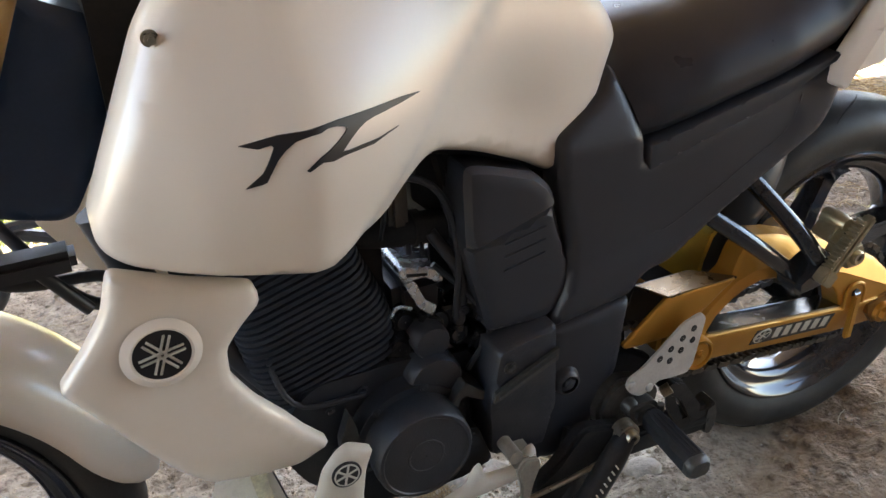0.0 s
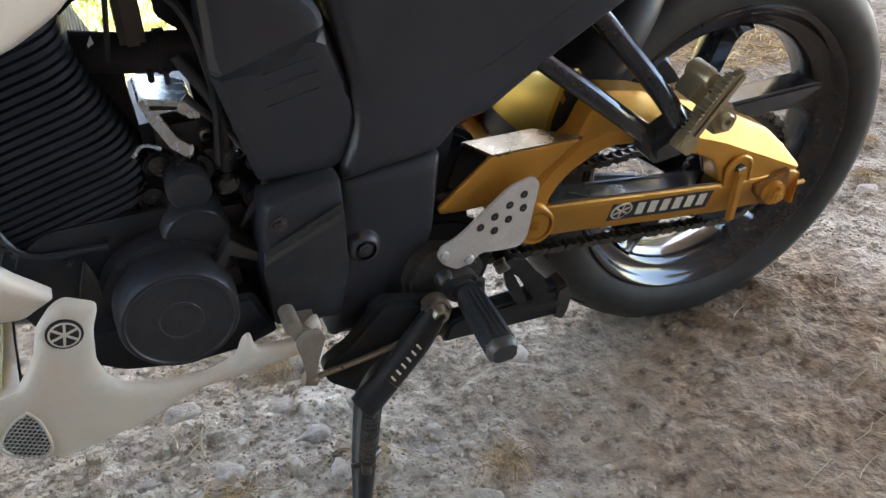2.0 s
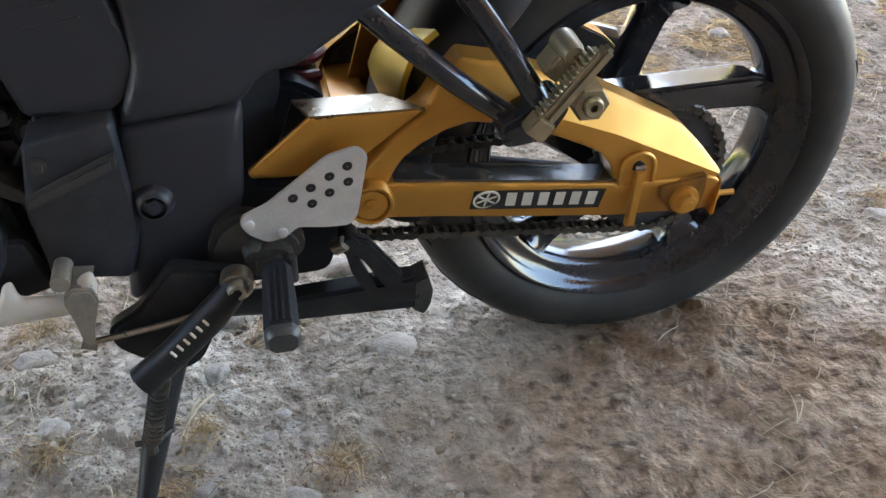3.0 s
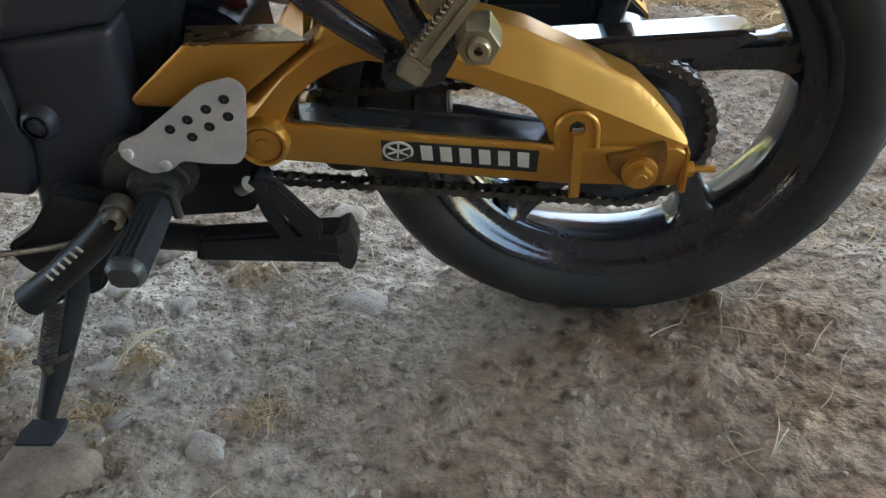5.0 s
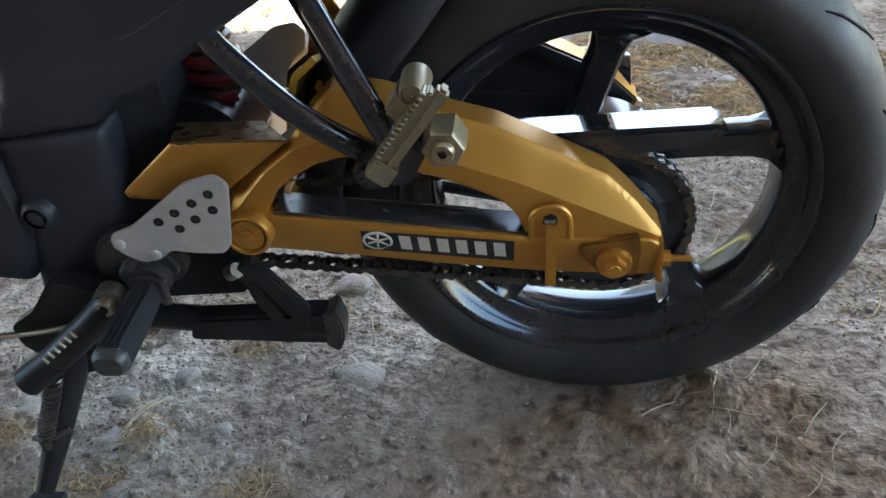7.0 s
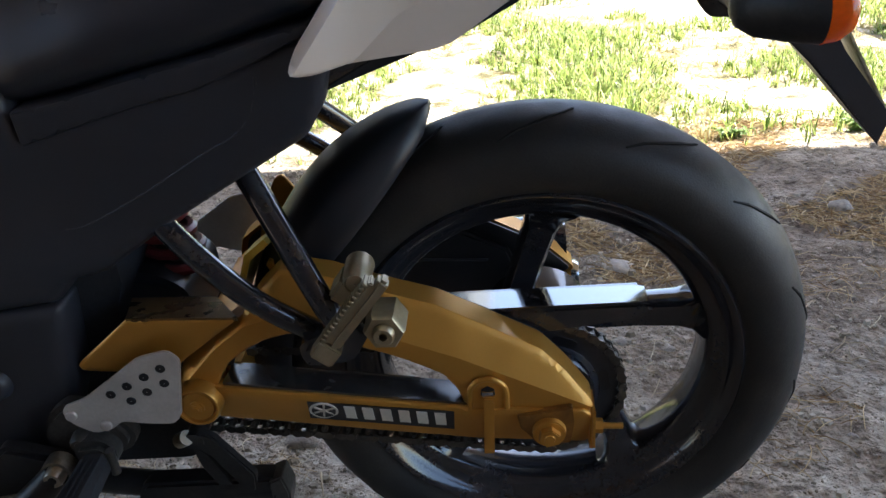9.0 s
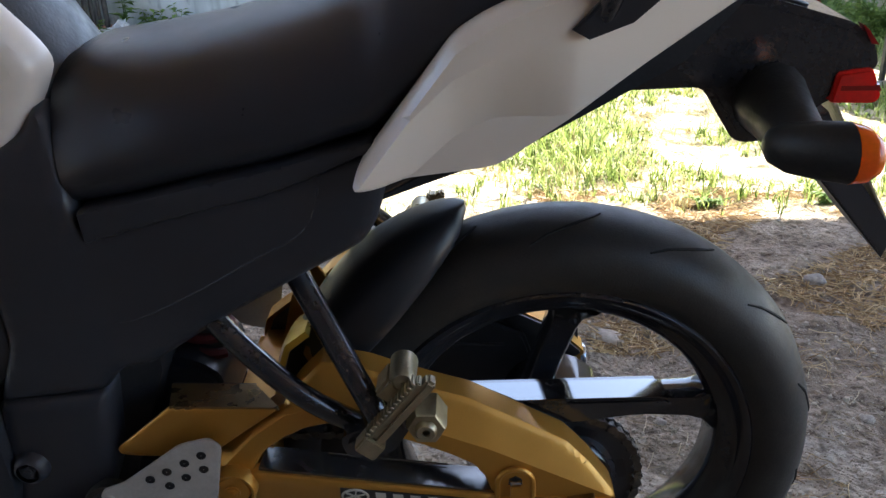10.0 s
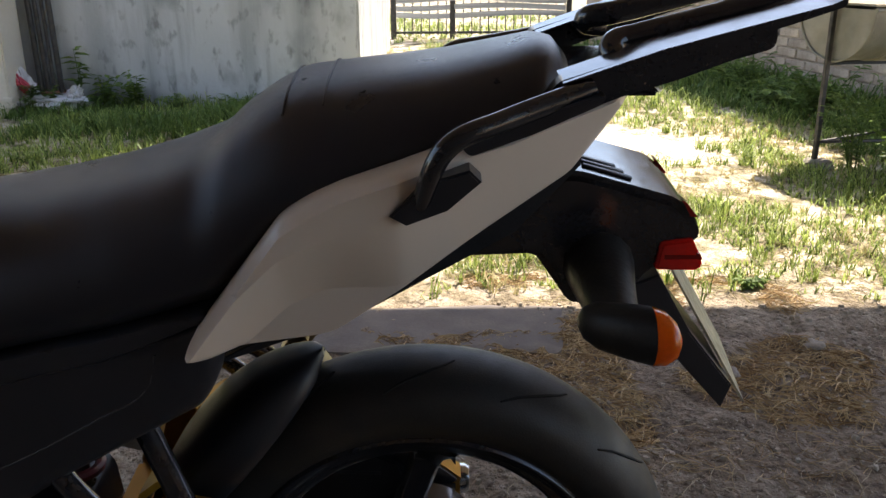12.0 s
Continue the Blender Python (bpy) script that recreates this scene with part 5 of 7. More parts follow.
def tail_relief(x, z):
    top = float(np.interp(x, *zip(*tail_fold)))
    low = float(np.interp(x, *zip(*tail_crease), right=0.517 + 0.5 * max(0.0, x + 0.02)))
    fade = float(np.interp(x, [-0.07, 0.0], [0.3, 0.12]))
    return 0.018 - 1.1 * max(0.0, z - top) - (fade + 0.3) * max(0.0, low - z)


for flip in (0, 1):
    SIT = (-0.004, 0.0, 0.004)
    s = panel(tail_line, lambda x, z: tail_y(x) + 0.012, 0.015, 0.003, 0.004, 0.008, 0.008, tail_relief, (tail_fold, tail_crease))
    t = part("tail_panel", mirrored(s) if flip else s, WHITE, bike, "off-white tail side panel", 32)
    s = prism([(-0.007, 0.524), (0.023, 0.554), (0.059, 0.564), (0.069, 0.554), (0.041, 0.529), (0.007, 0.516)], tail_y(0.03) - 0.023, tail_y(0.03) + 0.004, 0.002)
    rail = part("grab_bracket", mirrored(s) if flip else s, PLASTIC, bike)
    s = tube([(0.019, -0.158, 0.532), (0.027, -0.17, 0.561), (0.037, -0.172, 0.581), (0.053, -0.17, 0.594), (0.08, -0.158, 0.601), (0.108, -0.145, 0.608), (0.16, -0.125, 0.621)], [0.008, 0.0088, 0.0092, 0.0092, 0.0092, 0.0095, 0.0095], 14)
    part("grab_tube", mirrored(s) if flip else s, GLOSS, rail)
    s = prism([(0.052, 0.577), (0.062, 0.59), (0.11, 0.604), (0.17, 0.62), (0.165, 0.612), (0.112, 0.588), (0.082, 0.577), (0.06, 0.569)], -0.145, -0.118, 0.003, 0.004)
    part("grab_fairing", mirrored(s) if flip else s, PLASTIC, rail)
    SIT = (0.0, 0.0, 0.002)
    s = join(
        prism([(0.11, 0.6), (0.128, 0.628), (0.21, 0.655), (0.266, 0.67), (0.3, 0.678), (0.303, 0.663), (0.301, 0.654), (0.269, 0.645), (0.226, 0.629), (0.183, 0.616), (0.138, 0.598), (0.118, 0.592)], -0.128, -0.1, 0.006, 0.006),
        prism([(0.13, 0.628), (0.21, 0.6555), (0.266, 0.6705), (0.34, 0.69), (0.352, 0.696), (0.35, 0.688), (0.309, 0.674), (0.266, 0.661), (0.21, 0.645)], -0.131, -0.085, 0.003, 0.003),
    )
    part("rack_rail", mirrored(s) if flip else s, GLOSS, bike, "black luggage rack rail")
    s = tube([(0.2, -0.088, 0.634), (0.181, -0.08, 0.639), (0.183, -0.068, 0.648), (0.205, -0.062, 0.653), (0.25, -0.062, 0.664), (0.31, -0.06, 0.68), (0.36, -0.05, 0.694)], [0.01, 0.011, 0.012, 0.012, 0.012, 0.012, 0.012], 14)
    part("rack_tube", mirrored(s) if flip else s, GLOSS, bike)
SIT = (0.0, 0.0, 0.0)
part("rack_cross", tube([(0.36, -0.05, 0.694), (0.367, 0, 0.696), (0.36, 0.05, 0.694)], 0.012, 12), GLOSS, bike)
part("rack_plate", block(0.13, 0.22, -0.095, 0.095, 0.61, 0.616, 0.003), GLOSS, bike)
part("tail_core", loft([[(x, -w, a), (x, w, a), (x, w * 0.8, b), (x, -w * 0.8, b)] for x, w, a, b in ((-0.25, 0.13, 0.34, 0.42), (-0.05, 0.12, 0.41, 0.53), (0.1, 0.085, 0.48, 0.585), (0.16, 0.07, 0.54, 0.6))]), MATT, bike)
under = [(0.03, 0.446), (0.122, 0.449), (0.157, 0.396), (0.172, 0.394), (0.21, 0.4), (0.232, 0.43), (0.244, 0.436), (0.28, 0.466), (0.272, 0.488), (0.252, 0.506), (0.16, 0.533), (0.12, 0.532), (0.02, 0.47)]
part("tail_lamp_housing", join(prism(under, -0.072, 0.072, 0.014, 0.008)), GLOSS, bike, "gloss black tail lamp housing")
for k in range(3):
    part("housing_slot", moved(block(0.0, 0.05 - 0.006 * k, -0.05 + 0.012 * k, -0.043 + 0.012 * k, -0.001, 0.002, 0.001, 1), Matrix.Translation((0.165, 0, 0.532)) @ pose(0, 0, 0, 0, 16, 0)), MARK_BLACK, bike)
lamp = part("tail_lamp", prism([(0.236, 0.436), (0.277, 0.435), (0.282, 0.441), (0.27, 0.468), (0.24, 0.464)], -0.078, 0.078, 0.004, 0.004), RED, bike, "red tail lamp lens")
part("lens_band", prism([(0.243, 0.447), (0.2805, 0.447), (0.278, 0.453), (0.243, 0.453)], -0.0788, 0.0788, 0.001), LENS_DARK, lamp, "darker band across the lens")
for y in (-0.07, 0.054):
    part("tail_reflector", prism([(0.257, 0.505), (0.263, 0.5005), (0.274, 0.487), (0.267, 0.488)], y, y + 0.016, 0.001), LENS_DARK, bike)
for flip in (0, 1):
    pod, lens = [], []
    for s, r in ((0.0, 0.006), (0.05, 0.015), (0.2, 0.0225), (0.5, 0.026), (0.72, 0.027)):
        pod.append([(0.15 + 0.075 * s, -0.168 - 0.05 * s + 0.92 * r * math.cos(a), 0.431 + 0.009 * s + 0.92 * r * math.sin(a)) for a in np.linspace(0, 2 * math.pi, 20, endpoint=False)])
    for s, r in ((0.725, 0.027), (0.85, 0.0245), (0.95, 0.017), (1.0, 0.006)):
        lens.append([(0.15 + 0.075 * s, -0.168 - 0.05 * s + 0.92 * r * math.cos(a), 0.431 + 0.009 * s + 0.92 * r * math.sin(a)) for a in np.linspace(0, 2 * math.pi, 20, endpoint=False)])
    s = join(loft(pod), tube([(0.182, -0.175, 0.433), (0.182, -0.12, 0.436), (0.183, -0.06, 0.44)], [0.02, 0.027, 0.036], 14))
    ind = part("indicator", mirrored(s) if flip else s, STAND_BLACK, bike, "black indicator with orange lens", 60)
    s = loft(lens)
    part("lens", mirrored(s) if flip else s, ORANGE, ind, "", 60)
part("plate_holder", prism([(0.2, 0.4), (0.247, 0.42), (0.285, 0.355), (0.336, 0.29), (0.328, 0.262), (0.255, 0.345)], -0.055, 0.055, 0.002), PLASTIC, bike, "black number plate holder")
part("number_plate", loft([[(0.262, -0.03, 0.418), (0.276, 0.11, 0.418), (0.374, 0.11, 0.252), (0.36, -0.03, 0.252)], [(0.264, -0.03, 0.419), (0.278, 0.11, 0.419), (0.376, 0.11, 0.253), (0.362, -0.03, 0.253)]]), PLATE, bike, "dull bare-metal number plate on its black holder", 0)

# Foot controls, stands, exhaust and shock.
SIT = (0.0, 0.0, 0.0)
pegplate_line = [(-0.472, 0.07), (-0.449, 0.078), (-0.419, 0.099), (-0.387, 0.122), (-0.357, 0.128), (-0.346, 0.116), (-0.359, 0.047), (-0.368, 0.036), (-0.395, 0.039), (-0.421, 0.045), (-0.43, 0.036), (-0.45, 0.032), (-0.469, 0.046), (-0.476, 0.06)]
holes = [(-0.367, 0.107), (-0.385, 0.0985), (-0.367, 0.089), (-0.404, 0.089), (-0.386, 0.08), (-0.422, 0.0805), (-0.404, 0.0705)]
# The plate stands a little askew to the bike.
askew = Matrix(((1, 0, 0, 0), (0.1, 1, 0, 0.047), (0, 0, 1, 0), (0, 0, 0, 1)))
for flip in (0, 1):
    s = moved(prism(pegplate_line, -0.184, -0.18, 0.001, 0.006), askew)
    heel = part("heel_plate", mirrored(s) if flip else s, ALLOY, bike, "pierced grey alloy heel plate")
    for x, z in holes:
        s = moved(lathe([(0.0005, -0.1846), (0.0046, -0.1846), (0.005, -0.184)], x, z, 18), askew)
        part("hole", mirrored(s) if flip else s, MARK_BLACK, heel)
    for x, z in ((-0.467, 0.058), (-0.436, 0.042)):
        s = moved(join(lathe([(0.001, -0.1875), (0.004, -0.1875), (0.0055, -0.1865), (0.006, -0.184)], x, z, 18)), askew)
        part("plate_screw", mirrored(s) if flip else s, ALLOY, heel)
    s = join(tube([(-0.36, -0.13, 0.268), (-0.333, -0.148, 0.244), (-0.297, -0.165, 0.216), (-0.255, -0.175, 0.182), (-0.205, -0.168, 0.142)], 0.0115, 14), tube([(-0.3, -0.075, 0.325), (-0.262, -0.112, 0.28), (-0.209, -0.166, 0.207), (-0.182, -0.186, 0.165)], [0.013, 0.0125, 0.012, 0.012], 14), prism([(-0.222, 0.143), (-0.2, 0.153), (-0.164, 0.175), (-0.15, 0.158), (-0.17, 0.124), (-0.215, 0.118)], -0.196, -0.152, 0.006, 0.01))
    part("peg_hanger", mirrored(s) if flip else s, GLOSS, bike, "black tubular passenger peg hanger")
    M = Matrix.Translation((-0.162, -0.209, 0.187)) @ pose(0, 0, 0, 0, 38, 0)
    s = moved(join(block(-0.003, 0.008, -0.008, 0.008, -0.036, 0.052, 0.003), block(-0.011, 0.012, -0.009, 0.01, -0.055, -0.034, 0.002), block(-0.0085, -0.003, -0.007, 0.008, -0.034, 0.044, 0.0015)), M)
    peg = part("passenger_peg", mirrored(s) if flip else s, PEG_METAL, bike, "folded serrated metal passenger peg")
    for z in np.arange(-0.032, 0.044, 0.0055):
        s = moved(block(-0.012, -0.0075, -0.007, 0.008, z - 0.0013, z + 0.0013, 0.0006, 1), M)
        part("tooth", mirrored(s) if flip else s, PEG_METAL, peg)
    s = join(lathe([(0.004, -0.209), (0.004, -0.212), (0.0085, -0.213), (0.0105, -0.21), (0.0105, -0.205)], -0.136, 0.166, 24), lathe([(0.001, -0.206), (0.0175, -0.206), (0.0195, -0.202), (0.0195, -0.172)], -0.136, 0.166, 6))
    part("peg_nut", mirrored(s) if flip else s, PEG_METAL, peg)
    s = join(lathe([(0.001, -0.2), (0.006, -0.2), (0.0095, -0.198), (0.0125, -0.19), (0.0135, -0.165)], -0.157, 0.215, 26), lathe([(0.008, -0.1985), (0.0095, -0.2005), (0.011, -0.1965)], -0.157, 0.215, 26), moved(block(-0.012, 0.01, -0.197, -0.165, -0.03, -0.006, 0.003), Matrix.Translation((-0.157, 0, 0.215)) @ pose(0, 0, 0, 0, 37, 0)))
    part("peg_clamp", mirrored(s) if flip else s, PEG_METAL, peg)
part("heel_bracket", join(
    prism([(-0.478, 0.066), (-0.452, 0.058), (-0.425, 0.042), (-0.412, 0.022), (-0.42, 0.004), (-0.44, -0.004), (-0.47, -0.012), (-0.505, -0.006), (-0.512, 0.022), (-0.5, 0.05)], -0.178, -0.152, 0.006, 0.01),
    prism([(-0.47, 0.03), (-0.44, 0.034), (-0.426, 0.02), (-0.43, 0.0), (-0.456, -0.006), (-0.472, 0.008)], -0.2, -0.172, 0.006, 0.008),
    lathe([(0.001, -0.193), (0.008, -0.193), (0.0105, -0.189), (0.012, -0.175)], -0.466, 0.024, 20),
    tube([(-0.43, -0.2, 0.026), (-0.43, -0.2, -0.004)], 0.005, 10),
), ENGINE_GREY, bike, "grimy cast footrest bracket")
rest = part("footrest", loft([[(x0 + w * px, y, z0 + h * pz) for px, pz in ((-1, -0.55), (-0.6, -1), (0.6, -1), (1, -0.55), (1, 0.55), (0.6, 1), (-0.6, 1), (-1, 0.55))] for y, x0, z0, w, h in ((-0.196, -0.445, 0.012, 0.01, 0.01), (-0.206, -0.446, 0.0115, 0.0145, 0.0125), (-0.25, -0.447, 0.0095, 0.016, 0.0135), (-0.29, -0.448, 0.008, 0.0165, 0.014))]), MATT, bike, "rubber-covered rider footrest")
for d in (-0.009, -0.003, 0.003, 0.009):
    part("rubber_rib", tube([(-0.446 + d, -0.21, 0.0235), (-0.448 + d, -0.287, 0.022)], 0.0016, 6), MATT, rest)
part("rest_cap", loft([[(-0.448 + w * px, y, 0.0075 + h * pz) for px, pz in ((-1, -0.55), (-0.6, -1), (0.6, -1), (1, -0.55), (1, 0.55), (0.6, 1), (-0.6, 1), (-1, 0.55))] for y, w, h in ((-0.289, 0.0165, 0.014), (-0.297, 0.0165, 0.014), (-0.302, 0.013, 0.0105))]), RIB_GREY, rest, "scuffed grey end of the footrest")
stand = part("side_stand", join(
    tube([(-0.53, -0.165, 0.0), (-0.548, -0.18, -0.05), (-0.572, -0.206, -0.11), (-0.592, -0.24, -0.165), (-0.609, -0.274, -0.214)], [0.021, 0.019, 0.017, 0.0145, 0.01], 16),
    prism([(-0.545, 0.03), (-0.5, 0.016), (-0.476, 0.01), (-0.478, -0.012), (-0.508, -0.05), (-0.534, -0.1), (-0.556, -0.112), (-0.582, -0.095), (-0.614, -0.067), (-0.618, -0.04), (-0.585, -0.02)], -0.2, -0.178, 0.005, 0.01),
), STAND_BLACK, bike, "black side stand propped on a flat stone")
part("stand_foot", loft([[(-0.61 + dx, y, -0.2265 + dz) for dx, dz in ring] for y, ring in ((-0.3, ((-0.028, -0.004), (0.012, -0.004), (0.012, 0.001), (-0.028, 0.0))), (-0.285, ((-0.03, -0.004), (0.018, -0.004), (0.018, 0.003), (-0.028, 0.001))), (-0.268, ((-0.02, -0.004), (0.018, -0.004), (0.018, 0.003), (-0.02, 0.001))))]), PLASTIC, stand)
lever = part("stand_lever", join(tube([(-0.487, -0.208, 0.004), (-0.515, -0.218, -0.022), (-0.555, -0.232, -0.052)], [0.014, 0.0165, 0.0155], 14), tube([(-0.555, -0.232, -0.052), (-0.589, -0.241, -0.075)], [0.0155, 0.017], 14)), STAND_BLACK, stand)
part("lever_bore", tube([(-0.5875, -0.2405, -0.074), (-0.5902, -0.2414, -0.0759)], 0.0115, 14), MARK_BLACK, lever)
for i in range(6):
    # Plain pale bars where the lettering stands.
    a, b = -0.519 - 0.0068 * i, -0.014 - 0.005 * i
    part("pale_bar", moved(block(-0.001, 0.001, -0.001, 0.001, -0.004, 0.004, 0), Matrix.Translation((a, -0.2355 - 0.0022 * i, b)) @ pose(0, 0, 0, 0, -30, 0)), MARK_GREY, lever)
part("stand_bolt", join(lathe([(0.0045, -0.222), (0.0085, -0.2225), (0.0105, -0.219), (0.0105, -0.2)], -0.486, 0.006, 24), lathe([(0.0125, -0.212), (0.016, -0.212), (0.0165, -0.206), (0.0165, -0.195)], -0.486, 0.005, 24)), STEEL, stand)
coil = [(-0.572 - 0.02 * s + 0.0085 * math.cos(s * 95), -0.222 - 0.033 * s + 0.0085 * math.sin(s * 95), -0.085 - 0.062 * s) for s in np.linspace(0, 1, 170)]
part("stand_spring", tube(coil, 0.002, 5, 1), CHAIN, stand)
part("spring_clip", join(tube([(-0.61, -0.25, -0.154), (-0.59, -0.252, -0.152), (-0.572, -0.24, -0.15)], 0.0035, 8), tube([(-0.594, -0.256, -0.146), (-0.594, -0.257, -0.162)], 0.006, 8)), CHAIN, stand)
part("gear_lever", join(tube([(-0.634, -0.205, -0.046), (-0.57, -0.209, -0.034), (-0.52, -0.209, -0.024)], 0.0035, 8), tube([(-0.642, -0.205, -0.044), (-0.628, -0.205, -0.05)], 0.007, 10)), STEEL, bike, "steel gear lever rod")
part("gear_pedal", join(prism([(-0.646, 0.012), (-0.636, 0.026), (-0.618, 0.024), (-0.614, 0.01), (-0.623, -0.016), (-0.629, -0.044), (-0.638, -0.044), (-0.641, -0.012)], -0.212, -0.204, 0.002, 0.004), prism([(-0.646, 0.012), (-0.636, 0.026), (-0.618, 0.024), (-0.628, 0.014)], -0.206, -0.17, 0.002), tube([(-0.645, -0.205, 0.03), (-0.645, -0.15, 0.03)], 0.009, 14)), PEDAL_GREY, bike, "worn grey folded gear pedal")
centre = part("centre_stand", join(tube([(-0.52, -0.12, -0.09), (-0.42, -0.127, -0.094), (-0.29, -0.133, -0.096)], 0.0155, 14), tube([(-0.52, 0.12, -0.09), (-0.3, 0.133, -0.096)], 0.0155, 12), tube([(-0.51, -0.12, -0.09), (-0.51, 0.12, -0.09)], 0.014, 12), prism([(-0.454, -0.11), (-0.276, -0.118), (-0.279, -0.074), (-0.3, -0.07), (-0.35, -0.074), (-0.442, -0.078)], -0.146, -0.118, 0.011, 0.008)), STAND_BLACK, bike, "black tubular centre stand folded up")
part("stand_pad", prism([(-0.296, -0.074), (-0.28, -0.066), (-0.2735, -0.092), (-0.2765, -0.112), (-0.284, -0.126), (-0.297, -0.117)], -0.148, -0.116, 0.003, 0.004), ENGINE_GREY, centre, "worn steel foot of the stand")
part("stand_strut", join(prism([(-0.379, -0.012), (-0.362, 0.0), (-0.346, -0.006), (-0.308, -0.062), (-0.31, -0.088), (-0.324, -0.086), (-0.352, -0.035), (-0.362, -0.026)], -0.148, -0.136, 0.003, 0.004), prism([(-0.372, -0.02), (-0.358, -0.03), (-0.334, -0.085), (-0.348, -0.088), (-0.366, -0.05)], -0.146, -0.138, 0.003, 0.003), tube([(-0.366, -0.15, -0.011), (-0.366, -0.12, -0.011)], 0.011, 14)), STAND_BLACK, centre)
part("strut_stop", tube([(-0.383, -0.146, -0.012), (-0.372, -0.15, -0.004)], 0.0085, 12), STEEL, centre)
can = []
for s in np.linspace(0, 1, 12):
    k = min(1.0, 0.55 + s * 1.2) * (1 if s < 0.9 else 1 - (s - 0.9) * 2)
    can.append([(-0.32 + 0.37 * s, 0.165 + 0.045 * k * math.cos(a), 0.0 + 0.06 * s * 0.3 + 0.062 * k * math.sin(a)) for a in np.linspace(0, 2 * math.pi, 24, endpoint=False)])
muffler = part("muffler", loft(can), GLOSS, bike, "black muffler with bright end cap", 60)
part("end_pipe", lathe([(0.016, -0.03), (0.019, -0.03), (0.022, -0.024), (0.022, 0.03), (0.018, 0.03)], 0, 0, 24, True), POLISHED, muffler, "small bright tail pipe").matrix_basis = Matrix.Translation((0.04, 0.195, -0.03)) @ pose(0, 0, 0, 0, 0, 90)
part("muffler_shield", prism([(-0.26, 0.13), (-0.167, 0.125), (-0.125, 0.108), (-0.089, 0.101), (-0.024, 0.069), (-0.014, 0.04), (-0.016, -0.02), (-0.26, -0.02)], 0.1, 0.175, 0.004, 0.006), PLASTIC, muffler, "black angular muffler shield")
# A pale strip stands for the light along the shield's upper edge.
part("shield_edge", tube([(-0.092, 0.128, 0.104), (-0.055, 0.128, 0.089), (-0.022, 0.128, 0.071)], 0.003, 8), ALLOY, muffler, "pale strip added for the lit edge of the shield")
part("shield_rib", tube([(-0.25, 0.099, 0.062), (-0.05, 0.099, 0.056)], 0.0025, 6), PLASTIC, muffler)
shock = part("shock", tube([(-0.455, 0.0, 0.34), (-0.395, 0.0, 0.12)], 0.018, 14), CHAIN, bike)
part("spring", tube([(-0.455 + 0.06 * s + 0.03 * math.cos(s * 62), 0.03 * math.sin(s * 62), 0.33 - 0.2 * s) for s in np.linspace(0, 1, 150)], 0.0065, 7, 1), RED_SPRING, shock, "dusty red coil spring")

part("linkage_cover", prism([(-0.53, 0.06), (-0.42, 0.05), (-0.372, 0.02), (-0.372, -0.03), (-0.388, -0.074), (-0.52, -0.08)], -0.11, -0.09, 0.006, 0.012), MATT, bike, "dark greasy casting behind the chain")
part("battery_box", loft([[(x, -w, lo), (x, w, lo), (x, w, hi), (x, -w, hi)] for x, w, lo, hi in ((-0.56, 0.13, 0.0, 0.36), (-0.47, 0.12, 0.02, 0.36), (-0.42, 0.1, 0.16, 0.36))]), MATT, bike)
part("inner_fender", prism([(-0.5, 0.05), (-0.49, 0.146), (-0.444, 0.149), (-0.4, 0.139), (-0.374, 0.122), (-0.37, 0.06)], -0.06, 0.06, 0.008, 0.012), SATIN, bike, "dark moulded fender ahead of the wheel")
part("brake_rod", tube([(-0.32, 0.1, -0.04), (-0.17, 0.1, -0.078), (-0.02, 0.1, -0.112)], 0.0075, 8), PLASTIC, bike)
part("gearbox_tail", prism([(-0.57, -0.03), (-0.43, -0.06), (-0.38, -0.03), (-0.39, 0.05), (-0.45, 0.07), (-0.57, 0.08)], -0.07, 0.09, 0.01, 0.012), MATT, bike)
part("frame_web", prism([(-0.49, 0.06), (-0.43, 0.075), (-0.425, 0.13), (-0.45, 0.235), (-0.49, 0.26)], 0.03, 0.045, 0.003, 0.01), MATT, bike)
part("under_seat_frame", join(tube([(-0.5, -0.1, 0.3), (-0.34, -0.125, 0.31), (-0.2, -0.12, 0.37), (0.0, -0.09, 0.46)], 0.014, 10), tube([(-0.5, 0.1, 0.3), (-0.34, 0.125, 0.31), (-0.2, 0.12, 0.37), (0.0, 0.09, 0.46)], 0.014, 10)), GLOSS, bike)
part("inner_mudguard", loft([[(x, -0.1, z), (x, 0.1, z), (x, 0.1, z + 0.006), (x, -0.1, z + 0.006)] for x, z in ((-0.42, 0.25), (-0.36, 0.33), (-0.25, 0.375), (-0.17, 0.395), (-0.12, 0.41))]), MATT, bike)


# ---- the yard's small things ----
rng = np.random.default_rng(7)


